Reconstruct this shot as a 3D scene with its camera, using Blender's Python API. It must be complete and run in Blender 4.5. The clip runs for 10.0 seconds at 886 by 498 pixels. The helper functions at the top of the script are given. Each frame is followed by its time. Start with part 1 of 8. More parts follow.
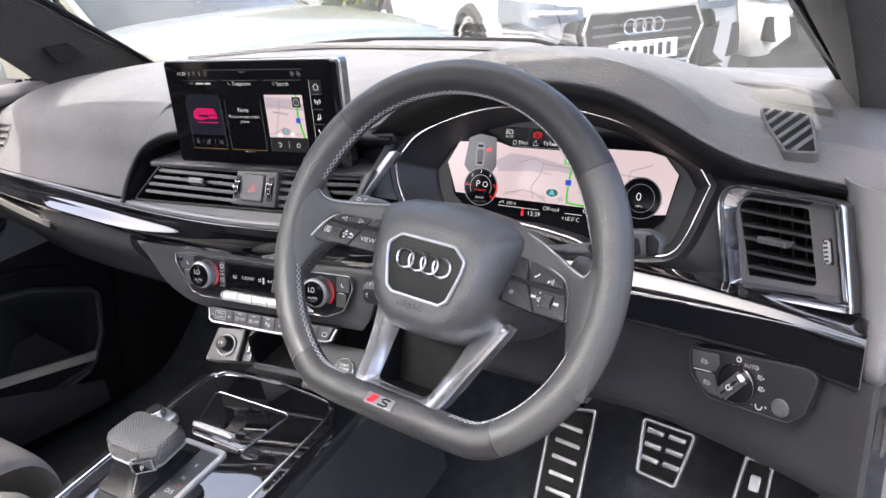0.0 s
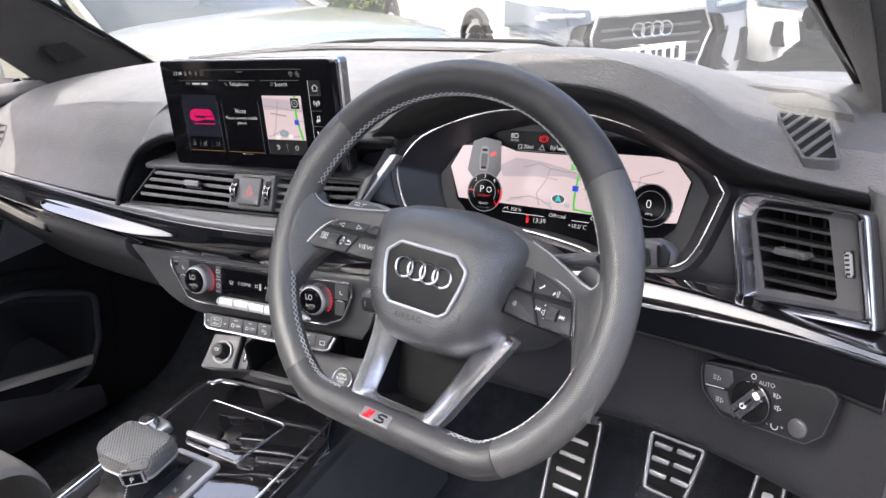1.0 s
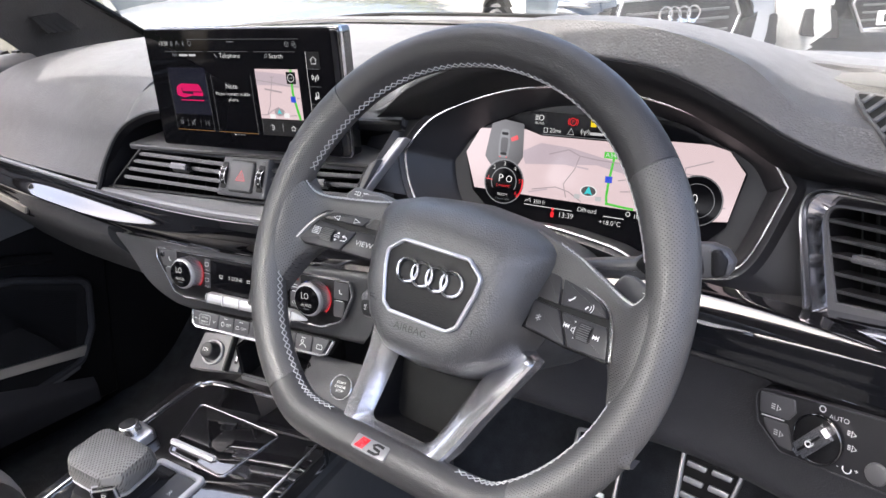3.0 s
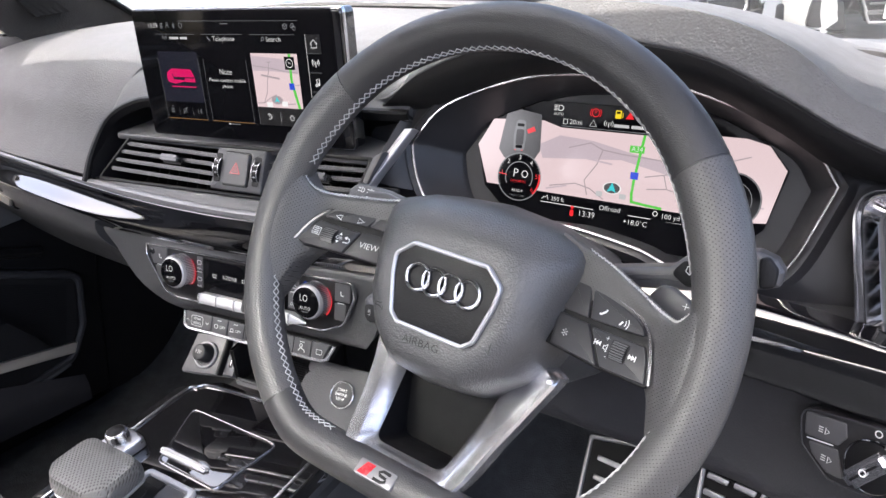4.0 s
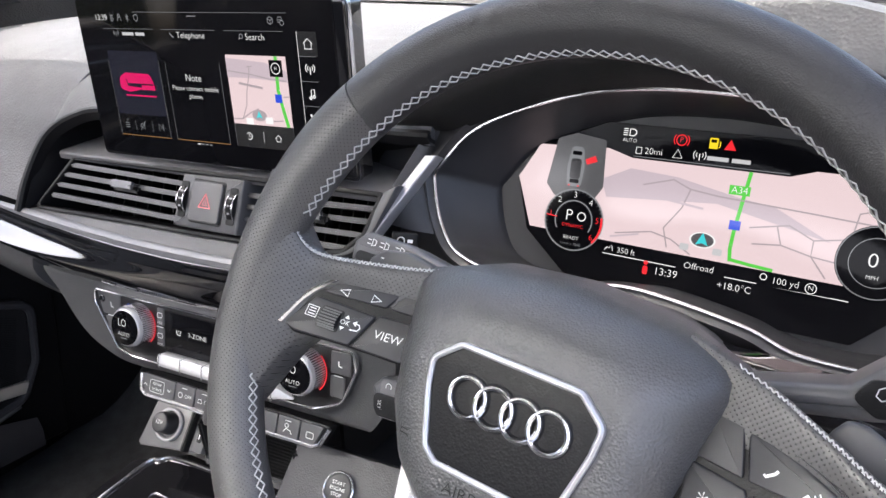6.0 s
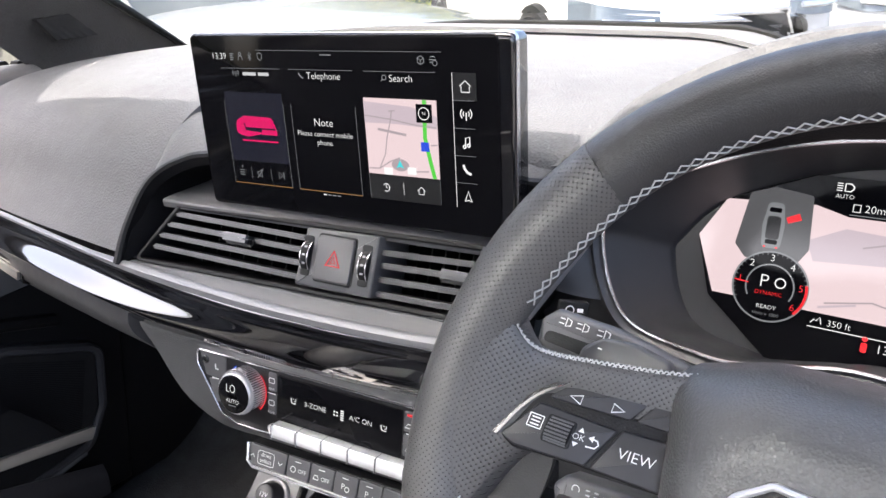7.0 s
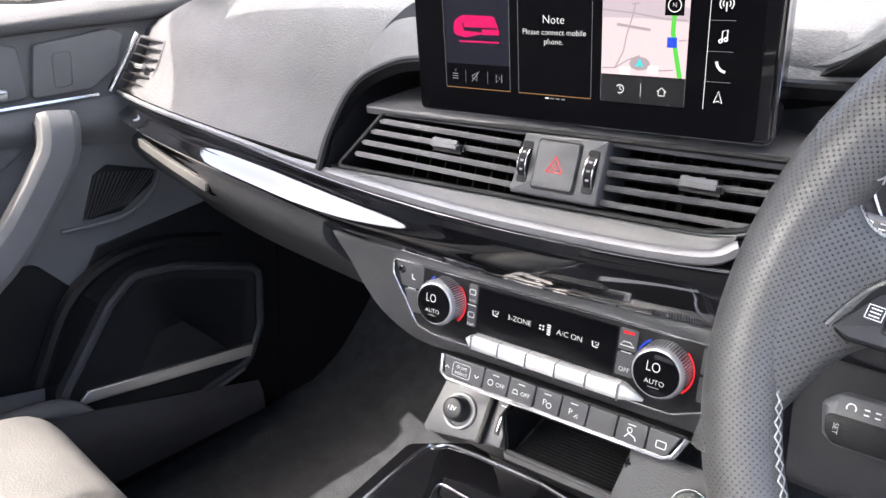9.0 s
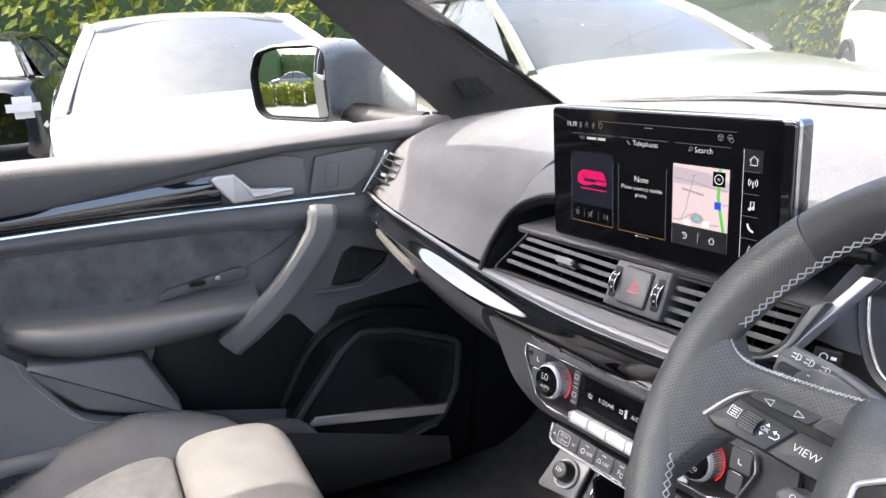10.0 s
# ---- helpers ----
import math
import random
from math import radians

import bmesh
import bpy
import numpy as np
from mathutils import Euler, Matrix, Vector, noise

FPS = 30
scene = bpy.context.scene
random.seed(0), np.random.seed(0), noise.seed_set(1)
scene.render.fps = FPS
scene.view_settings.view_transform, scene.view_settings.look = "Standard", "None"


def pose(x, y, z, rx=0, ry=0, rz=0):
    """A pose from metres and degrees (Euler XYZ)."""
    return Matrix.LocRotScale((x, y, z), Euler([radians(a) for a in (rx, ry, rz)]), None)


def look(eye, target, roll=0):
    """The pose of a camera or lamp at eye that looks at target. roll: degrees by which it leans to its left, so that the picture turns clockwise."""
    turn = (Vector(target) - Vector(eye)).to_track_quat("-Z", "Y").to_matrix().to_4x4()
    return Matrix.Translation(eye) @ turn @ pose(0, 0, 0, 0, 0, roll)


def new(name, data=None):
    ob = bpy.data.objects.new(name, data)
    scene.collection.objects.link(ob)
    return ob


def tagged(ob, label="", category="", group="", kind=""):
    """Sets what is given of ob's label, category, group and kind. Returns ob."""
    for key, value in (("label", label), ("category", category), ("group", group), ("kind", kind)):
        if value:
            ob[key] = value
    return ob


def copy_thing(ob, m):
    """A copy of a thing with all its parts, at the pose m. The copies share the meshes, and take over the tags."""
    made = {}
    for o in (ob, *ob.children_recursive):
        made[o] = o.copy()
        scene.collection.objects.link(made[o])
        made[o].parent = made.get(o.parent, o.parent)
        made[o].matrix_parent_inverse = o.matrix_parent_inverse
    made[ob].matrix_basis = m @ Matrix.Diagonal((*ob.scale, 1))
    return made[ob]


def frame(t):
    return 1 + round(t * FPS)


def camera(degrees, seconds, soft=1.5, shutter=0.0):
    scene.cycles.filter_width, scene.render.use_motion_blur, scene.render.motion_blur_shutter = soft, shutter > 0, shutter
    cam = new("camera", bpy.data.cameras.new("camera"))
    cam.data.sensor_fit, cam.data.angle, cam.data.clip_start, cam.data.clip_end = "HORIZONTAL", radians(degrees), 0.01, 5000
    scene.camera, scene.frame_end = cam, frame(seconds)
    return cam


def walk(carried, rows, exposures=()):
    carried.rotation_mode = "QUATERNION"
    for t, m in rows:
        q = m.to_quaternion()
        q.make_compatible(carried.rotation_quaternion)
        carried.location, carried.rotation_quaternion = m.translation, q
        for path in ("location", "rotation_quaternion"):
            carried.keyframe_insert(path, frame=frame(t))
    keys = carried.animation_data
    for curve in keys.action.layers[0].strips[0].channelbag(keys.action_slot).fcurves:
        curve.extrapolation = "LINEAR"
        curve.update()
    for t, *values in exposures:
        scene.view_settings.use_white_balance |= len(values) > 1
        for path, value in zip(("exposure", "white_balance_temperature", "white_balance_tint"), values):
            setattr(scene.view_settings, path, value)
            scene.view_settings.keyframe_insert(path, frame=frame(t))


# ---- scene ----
cam = camera(61.2, 10.0)
PATH = [
    (0, (0.7306, 0.1205, 1.2622), (-0.2984, 1.6964, 0.5858), -2.71),
    (0.5, (0.7239, 0.1311, 1.2580), (-0.3097, 1.7067, 0.5880), -2.53),
    (1, (0.7179, 0.1478, 1.2565), (-0.3248, 1.7181, 0.5881), -2.39),
    (1.5, (0.7104, 0.1667, 1.2530), (-0.3439, 1.7282, 0.5822), -2.31),
    (2, (0.6985, 0.1891, 1.2469), (-0.3660, 1.7411, 0.5700), -2.16),
    (3.5, (0.6488, 0.2514, 1.2272), (-0.4243, 1.7800, 0.5117), -1.69),
    (4, (0.6280, 0.2722, 1.2223), (-0.4400, 1.7991, 0.4957), -1.49),
    (4.5, (0.6026, 0.3043, 1.2139), (-0.4547, 1.8342, 0.4780), -1.28),
    (5, (0.5730, 0.3375, 1.2131), (-0.4703, 1.8740, 0.4710), -1.02),
    (5.2, (0.5605, 0.3526, 1.2100), (-0.4791, 1.8929, 0.4704), -0.86),
    (6.3, (0.4781, 0.3971, 1.2046), (-0.5614, 1.9513, 0.4948), -0.40),
    (6.5, (0.4565, 0.3980, 1.2064), (-0.5988, 1.9471, 0.5087), -0.64),
    (7, (0.3872, 0.4008, 1.2111), (-0.7178, 1.9276, 0.5418), -1.11),
    (7.5, (0.3287, 0.4003, 1.2099), (-0.8178, 1.8989, 0.5468), -1.30),
    (8, (0.2968, 0.3913, 1.2014), (-0.8817, 1.8498, 0.5056), -1.57),
    (8.5, (0.2909, 0.3812, 1.1808), (-0.9267, 1.7876, 0.4463), -1.58),
    (9, (0.3160, 0.3516, 1.1742), (-0.9664, 1.6762, 0.3991), -1.65),
    (9.5, (0.4123, 0.3148, 1.2029), (-1.0820, 1.4530, 0.5161), -2.35),
    (10, (0.5327, 0.3275, 1.2458), (-1.2017, 1.1659, 0.7084), -1.49),
]
# the car stands nose-down on a slight slope
CAR = pose(0, 0, 0.028, -2.5, 0, 0)
walk(cam, [(t, CAR @ look(eye, target, roll)) for t, eye, target, roll in PATH], exposures=[(0, 2.74, 6550, 11), (5, 2.78, 6550, 11), (6.5, 2.90, 6550, 10), (8, 2.95, 6550, 10), (9, 3.20, 6550, 10), (9.5, 3.28, 6550, 10), (10, 3.02, 6550, 10)])

# ---- light ----
SUN_EL, SUN_AZ = 58.0, 207.0            # height; compass turn from +y towards +x
world = bpy.data.worlds.new("sky")
scene.world = world
world.use_nodes = True
wn = world.node_tree.nodes
sky = wn.new("ShaderNodeTexSky")
sky.sky_type = "NISHITA"
sky.sun_disc = False
sky.sun_elevation = radians(SUN_EL)
sky.sun_rotation = radians(SUN_AZ)
sky.dust_density = 6.0
sky.air_density = 0.7
sky.ozone_density = 0.6
world.node_tree.links.new(sky.outputs[0], wn["Background"].inputs[0])
wn["Background"].inputs[1].default_value = 0.15
sun_data = bpy.data.lights.new("sun", "SUN")
sun_data.energy, sun_data.angle, sun_data.color = 1.5, radians(0.6), (1.0, 0.95, 0.87)
sun = new("sun", sun_data)
to_sun = Vector((math.sin(radians(SUN_AZ)) * math.cos(radians(SUN_EL)), math.cos(radians(SUN_AZ)) * math.cos(radians(SUN_EL)), math.sin(radians(SUN_EL))))
sun.matrix_world = look(to_sun * 30, (0, 0, 0))

# ---- materials ----
def nodes_of(name):
    m = bpy.data.materials.new(name)
    m.use_nodes = True
    nt = m.node_tree
    return m, nt, nt.nodes["Principled BSDF"]


def link(nt, a, b):
    nt.links.new(a, b)


def coords(nt, scale, kind="Object"):
    tc = nt.nodes.new("ShaderNodeTexCoord")
    mp = nt.nodes.new("ShaderNodeMapping")
    mp.inputs["Scale"].default_value = (scale, scale, scale) if isinstance(scale, (int, float)) else scale
    link(nt, tc.outputs[kind], mp.inputs[0])
    return mp.outputs[0]


def noise_of(nt, vec, scale, detail=4.0, rough=0.6):
    n = nt.nodes.new("ShaderNodeTexNoise")
    n.inputs["Scale"].default_value, n.inputs["Detail"].default_value, n.inputs["Roughness"].default_value = scale, detail, rough
    link(nt, vec, n.inputs["Vector"])
    return n.outputs["Fac"]


def ramp_of(nt, fac, stops):
    r = nt.nodes.new("ShaderNodeValToRGB")
    els = r.color_ramp.elements
    for i, (p, c) in enumerate(stops):
        e = els[i] if i < 2 else els.new(p)
        e.position, e.color = p, (*c, 1) if len(c) == 3 else c
    link(nt, fac, r.inputs[0])
    return r.outputs[0]


def bump_of(nt, height, strength, dist, bsdf, normal=None):
    b = nt.nodes.new("ShaderNodeBump")
    b.inputs["Strength"].default_value, b.inputs["Distance"].default_value = strength, dist
    link(nt, height, b.inputs["Height"])
    if normal is not None:
        link(nt, normal, b.inputs["Normal"])
    link(nt, b.outputs[0], bsdf.inputs["Normal"])
    return b.outputs[0]


def tone(c, k):
    return tuple(min(1.0, v * k) for v in c)


def surface(name, color, rough=0.5, metal=0.0, grain=0.0, grain_scale=900.0, vary=0.12, vary_scale=9.0, smudge=0.06, coat=0.0, spec=0.5):
    """A solid material with slow tone changes, smudged gloss and a fine grain."""
    m, nt, b = nodes_of(name)
    v = coords(nt, 1.0)
    slow = noise_of(nt, v, vary_scale)
    link(nt, ramp_of(nt, slow, [(0.3, tone(color, 1 - vary)), (0.7, tone(color, 1 + vary))]), b.inputs["Base Color"])
    fine = noise_of(nt, v, vary_scale * 7, 5.0, 0.7)
    link(nt, ramp_of(nt, fine, [(0.3, (max(0.02, rough - smudge),) * 3), (0.75, (min(1.0, rough + smudge),) * 3)]), b.inputs["Roughness"])
    b.inputs["Metallic"].default_value = metal
    b.inputs["Specular IOR Level"].default_value = spec
    b.inputs["Coat Weight"].default_value = coat
    b.inputs["Coat Roughness"].default_value = 0.03
    if grain:
        vo = nt.nodes.new("ShaderNodeTexVoronoi")
        vo.feature = "F1"
        vo.inputs["Scale"].default_value = grain_scale
        link(nt, v, vo.inputs["Vector"])
        bump_of(nt, vo.outputs["Distance"], grain, 0.0006, b)
    return m


def glow(name, color, power=1.0):
    m, nt, b = nodes_of(name)
    b.inputs["Base Color"].default_value = (0.01, 0.01, 0.01, 1)
    b.inputs["Roughness"].default_value = 0.12
    b.inputs["Emission Color"].default_value = (*color, 1)
    b.inputs["Emission Strength"].default_value = power * 0.168
    return m


def perforated(name, color, pitch, dark=0.5, hole_in=0.08, hole_out=0.24):
    """Leather with rows of punched holes, laid out along the seam by the UV map, in metres."""
    m, nt, b = nodes_of(name)
    v = coords(nt, 1.0)
    uv = nt.nodes.new("ShaderNodeTexCoord").outputs["UV"]
    mp = nt.nodes.new("ShaderNodeMapping")
    mp.inputs["Rotation"].default_value = (0, 0, radians(45))
    mp.inputs["Scale"].default_value = (1 / pitch, 1 / pitch, 1)
    link(nt, uv, mp.inputs[0])
    vo = nt.nodes.new("ShaderNodeTexVoronoi")
    vo.voronoi_dimensions = "2D"
    vo.inputs["Scale"].default_value = 1.0
    vo.inputs["Randomness"].default_value = 0.0
    link(nt, mp.outputs[0], vo.inputs["Vector"])
    hole = ramp_of(nt, vo.outputs["Distance"], [(hole_in, (0, 0, 0)), (hole_out, (1, 1, 1))])
    slow = ramp_of(nt, noise_of(nt, v, 14), [(0.3, tone(color, 0.85)), (0.7, tone(color, 1.15))])
    mix = nt.nodes.new("ShaderNodeMix")
    mix.data_type = "RGBA"
    link(nt, hole, mix.inputs[0])
    mix.inputs[6].default_value = (*tone(color, dark), 1)
    link(nt, slow, mix.inputs[7])
    link(nt, mix.outputs[2], b.inputs["Base Color"])
    b.inputs["Roughness"].default_value = 0.45
    b.inputs["Specular IOR Level"].default_value = 0.75
    gr = noise_of(nt, v, 1400, 3.0)
    n1 = bump_of(nt, gr, 0.12, 0.0005, b)
    bump_of(nt, hole, 1.0, 0.0010, b, n1)
    return m


def weave(name, color, scale):
    m, nt, b = nodes_of(name)
    v = coords(nt, 1.0)
    wv = nt.nodes.new("ShaderNodeTexWave")
    wv.inputs["Scale"].default_value = scale
    wv.inputs["Distortion"].default_value = 0.6
    link(nt, v, wv.inputs["Vector"])
    slow = noise_of(nt, v, 30)
    link(nt, ramp_of(nt, slow, [(0.3, tone(color, 0.75)), (0.7, tone(color, 1.2))]), b.inputs["Base Color"])
    b.inputs["Roughness"].default_value = 0.9
    b.inputs["Sheen Weight"].default_value = 0.3
    bump_of(nt, wv.outputs["Fac"], 0.5, 0.0015, b)
    return m


M = {}
M["dash"] = surface("dash_soft_grey", (0.090, 0.090, 0.095), 0.58, grain=0.65, grain_scale=480, spec=0.3)
M["dash_low"] = surface("dash_lower_grey", (0.048, 0.049, 0.052), 0.5, grain=0.35, grain_scale=650)
M["knee"] = surface("lower_dash_plastic", (0.034, 0.034, 0.038), 0.55, grain=0.35, grain_scale=650, spec=0.35)
M["arm_pad"] = surface("padded_grey_leather", (0.115, 0.117, 0.122), 0.4, grain=0.3, grain_scale=900)
# lower dash grey again, lightened for the daylight on door and dash end
M["lit_trim_grey"] = surface("lightened_trim_grey", (0.105, 0.107, 0.112), 0.5, grain=0.35, grain_scale=650)
M["handle_silver"] = surface("satin_silver_lever", (0.55, 0.55, 0.56), 0.35, metal=0.3, vary=0.04)
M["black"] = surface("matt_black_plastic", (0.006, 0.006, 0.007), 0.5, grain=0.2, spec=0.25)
M["grey_plastic"] = surface("satin_grey_plastic", (0.068, 0.068, 0.072), 0.4)
M["slat"] = surface("satin_vent_slat", (0.034, 0.034, 0.036), 0.34)
M["gloss"] = surface("piano_black_lacquer", (0.005, 0.005, 0.006), 0.05, smudge=0.03, coat=1.0, spec=0.5)
M["gloss"].node_tree.nodes["Principled BSDF"].inputs["Coat IOR"].default_value = 1.70
M["gloss_top"] = surface("mirror_black_lacquer", (0.005, 0.005, 0.006), 0.04, smudge=0.02, coat=1.0, spec=0.5)
M["gloss_top"].node_tree.nodes["Principled BSDF"].inputs["Coat IOR"].default_value = 2.1
M["chrome"] = surface("satin_chrome", (0.78, 0.78, 0.8), 0.22, metal=1.0, vary=0.04)
M["satin"] = surface("satin_silver_trim", (0.5, 0.5, 0.52), 0.36, metal=0.6, vary=0.05)
M["tab_chrome"] = surface("dull_chrome", (0.10, 0.10, 0.105), 0.25, metal=0.2, vary=0.04)
M["silver"] = surface("brushed_silver", (0.72, 0.72, 0.74), 0.32, metal=1.0, vary=0.05)
M["arm_silver"] = surface("satin_chromed_metal", (0.70, 0.70, 0.73), 0.26, metal=0.95, vary=0.02, smudge=0.015)
M["dark_chrome"] = surface("dark_bevel_chrome", (0.55, 0.55, 0.58), 0.10, metal=1.0, vary=0.04, smudge=0.03)
M["key_plastic"] = surface("soft_key_plastic", (0.022, 0.022, 0.025), 0.45, spec=0.4)
M["switch_black"] = surface("switch_plate_black", (0.016, 0.016, 0.018), 0.45)
M["lip_grey"] = surface("dark_satin_trim", (0.20, 0.20, 0.21), 0.40, metal=0.4, vary=0.05)
M["bezel"] = surface("smooth_bezel_grey", (0.026, 0.026, 0.029), 0.42, vary=0.05)
M["vent_lip"] = surface("satin_lip_plastic", (0.075, 0.075, 0.08), 0.42, vary=0.05)
M["steel"] = surface("pedal_steel", (0.42, 0.42, 0.43), 0.4, metal=1.0)
M["leather"] = surface("smooth_black_leather", (0.030, 0.029, 0.030), 0.44, grain=0.25, grain_scale=1300, spec=0.6, vary=0.05)
M["perf"] = perforated("perforated_black_leather", (0.064, 0.062, 0.061), 0.0019, 0.36, 0.07, 0.20)
M["perf_knob"] = perforated("perforated_knob_leather", (0.10, 0.099, 0.098), 0.0033, 0.05, 0.16, 0.34)
M["hub"] = surface("airbag_cover_vinyl", (0.055, 0.055, 0.057), 0.42, grain=0.4, grain_scale=800, spec=0.8, vary=0.05)
M["thread"] = surface("light_grey_thread", (0.45, 0.45, 0.45), 0.7)
M["screen"] = surface("display_glass_black", (0.004, 0.004, 0.005), 0.06, smudge=0.03, spec=0.1)
M["carpet"] = surface("black_carpet", (0.032, 0.034, 0.039), 0.95, grain=1.0, grain_scale=500, vary=0.3, vary_scale=40)
M["mesh"] = weave("speaker_mesh", (0.007, 0.007, 0.008), 260)
M["mesh"].node_tree.nodes["Principled BSDF"].inputs["Sheen Weight"].default_value = 0.0
M["seat_cloth"] = weave("seat_cloth_grey", (0.36, 0.36, 0.36), 150)
M["seat_leather"] = surface("seat_leather_grey", (0.47, 0.46, 0.45), 0.5, grain=0.4, grain_scale=500)
M["suede"] = surface("dark_suede", (0.095, 0.097, 0.104), 0.95, grain=0.6, grain_scale=900, vary=0.35, vary_scale=25)
M["headliner"] = surface("headliner_cloth", (0.06, 0.06, 0.06), 0.95)
M["pillar"] = surface("pillar_cloth", (0.045, 0.044, 0.045), 0.95, grain=1.0, grain_scale=380)
M["rubber"] = surface("black_rubber", (0.006, 0.006, 0.006), 0.7, spec=0.2)
M["inlay"] = surface("brushed_light_alloy_inlay", (0.78, 0.76, 0.73), 0.35, metal=0.9, vary=0.05)
M["white_mark"] = surface("white_print", (0.75, 0.75, 0.75), 0.5)
M["red_mark"] = surface("red_enamel", (0.55, 0.02, 0.03), 0.3)
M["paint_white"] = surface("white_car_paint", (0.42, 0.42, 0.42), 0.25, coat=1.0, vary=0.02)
M["paint_grey"] = surface("pale_grey_car_paint", (0.34, 0.35, 0.36), 0.3, coat=0.6)
M["grille_mesh"] = weave("dash_speaker_mesh", (0.017, 0.017, 0.018), 420)
M["paint_dark"] = surface("dark_grey_car_paint", (0.012, 0.014, 0.016), 0.25, coat=1.0)
M["paint_silver"] = surface("silver_car_paint", (0.13, 0.13, 0.115), 0.2, metal=0.0, coat=0.5)
M["car_glass"] = surface("pale_reflecting_car_glass", (0.045, 0.05, 0.048), 0.03, smudge=0.01)
M["tarmac"] = surface("pale_tarmac", (0.094, 0.092, 0.088), 0.9, grain=0.6, grain_scale=120, vary=0.25, vary_scale=3)
M["leaf"] = surface("hedge_leaf", (0.12, 0.17, 0.03), 0.5, vary=0.4, vary_scale=20)
M["leaf_shade"] = surface("hedge_leaf_shade", (0.05, 0.09, 0.02), 0.5, vary=0.4, vary_scale=20)
M["leaf_yellow"] = surface("golden_hedge_leaf", (0.24, 0.26, 0.03), 0.5, vary=0.35, vary_scale=20)
M["mirror_grey"] = surface("mirror_grey_paint", (0.09, 0.10, 0.105), 0.3, coat=0.6)
M["bark"] = surface("bark", (0.12, 0.09, 0.06), 0.9, vary=0.3, vary_scale=20)
M["lens"] = surface("headlight_lens", (0.10, 0.12, 0.14), 0.1, metal=0.3)
M["w"] = glow("display_white", (1, 1, 1), 0.8)
M["w_dim"] = glow("display_grey", (0.5, 0.52, 0.55), 0.35)
M["w_mid"] = glow("display_soft_white", (0.8, 0.8, 0.82), 0.6)
M["map"] = glow("display_map", (0.84, 0.66, 0.68), 0.82)
M["map_shade"] = glow("display_map_shade", (0.68, 0.56, 0.62), 0.72)
M["road"] = glow("display_road", (0.50, 0.42, 0.45), 0.7)
M["dark_disc"] = glow("display_dark_disc", (0.16, 0.16, 0.17), 0.5)
M["green"] = glow("display_green", (0.12, 0.75, 0.08), 0.7)
M["blue"] = glow("display_blue", (0.02, 0.08, 0.75), 0.8)
M["cyan"] = glow("display_cyan", (0.05, 0.7, 0.75), 0.8)
M["red"] = glow("display_red", (0.9, 0.02, 0.03), 0.9)
M["pink"] = glow("display_magenta", (0.85, 0.0, 0.14), 0.7)
M["yellow"] = glow("display_yellow", (0.95, 0.7, 0.02), 0.9)
M["amber"] = glow("display_amber_line", (0.6, 0.32, 0.12), 0.4)
M["navy"] = glow("display_navy", (0.01, 0.012, 0.04), 0.3)
M["tile"] = glow("display_tile", (0.02, 0.02, 0.022), 0.35)

glass, gnt, gb = nodes_of("windscreen_glass")
gb.inputs["Base Color"].default_value = (0.95, 0.98, 0.97, 1)
gb.inputs["Roughness"].default_value = 0.0
gb.inputs["Transmission Weight"].default_value = 1.0
gb.inputs["IOR"].default_value = 1.4
M["glass"] = glass
# glass of the added roof opening that lets fill light into the cabin
tint, tnt, tb = nodes_of("tinted_fill_glass")
tb.inputs["Base Color"].default_value = (0.40, 0.43, 0.45, 1)
tb.inputs["Roughness"].default_value = 0.0
tb.inputs["Transmission Weight"].default_value = 1.0
tb.inputs["IOR"].default_value = 1.4
M["fill_glass"] = tint
mirror, mnt, mb = nodes_of("mirror_glass")
mb.inputs["Base Color"].default_value = (0.9, 0.92, 0.92, 1)
mb.inputs["Metallic"].default_value = 1.0
mb.inputs["Roughness"].default_value = 0.01
M["mirror"] = mirror

# ---- shape helpers ----
def part(name, bm, mat, parent=None, label="", sharp=38):
    me = bpy.data.meshes.new(name)
    bmesh.ops.recalc_face_normals(bm, faces=bm.faces[:])
    if mat in ("perf", "perf_knob") and not bm.loops.layers.uv:
        lay = bm.loops.layers.uv.new("UVMap")
        for f in bm.faces:
            for lp in f.loops:
                lp[lay].uv = (lp.vert.co.x, lp.vert.co.y)
    bm.to_mesh(me)
    bm.free()
    me.polygons.foreach_set("use_smooth", [True] * len(me.polygons))
    me.set_sharp_from_angle(angle=radians(sharp))
    me.materials.append(M[mat])
    ob = new(name, me)
    if parent is not None:
        ob.parent = parent
    if label:
        ob["label"] = label
    return ob


def thing(name, m, label, category, group="", kind=""):
    ob = new(name)
    ob.empty_display_size = 0.05
    ob.matrix_world = m
    return tagged(ob, label, category, group, kind)


def panel(o, yaw=0.0, tilt=0.0, roll=0.0):
    """Axes of a panel: x along it to the right, y up it, z out of it towards the driver. tilt leans its top forward."""
    a, b, c = radians(yaw), radians(tilt), radians(roll)
    u = Vector((math.cos(a), math.sin(a), 0))
    f = Vector((-math.sin(a), math.cos(a), 0))
    v = Vector((0, 0, 1)) * math.cos(b) + f * math.sin(b)
    u, v = u * math.cos(c) + v * math.sin(c), v * math.cos(c) - u * math.sin(c)
    n = u.cross(v)
    m = Matrix((u, v, n)).transposed().to_4x4()
    m.translation = o
    return m


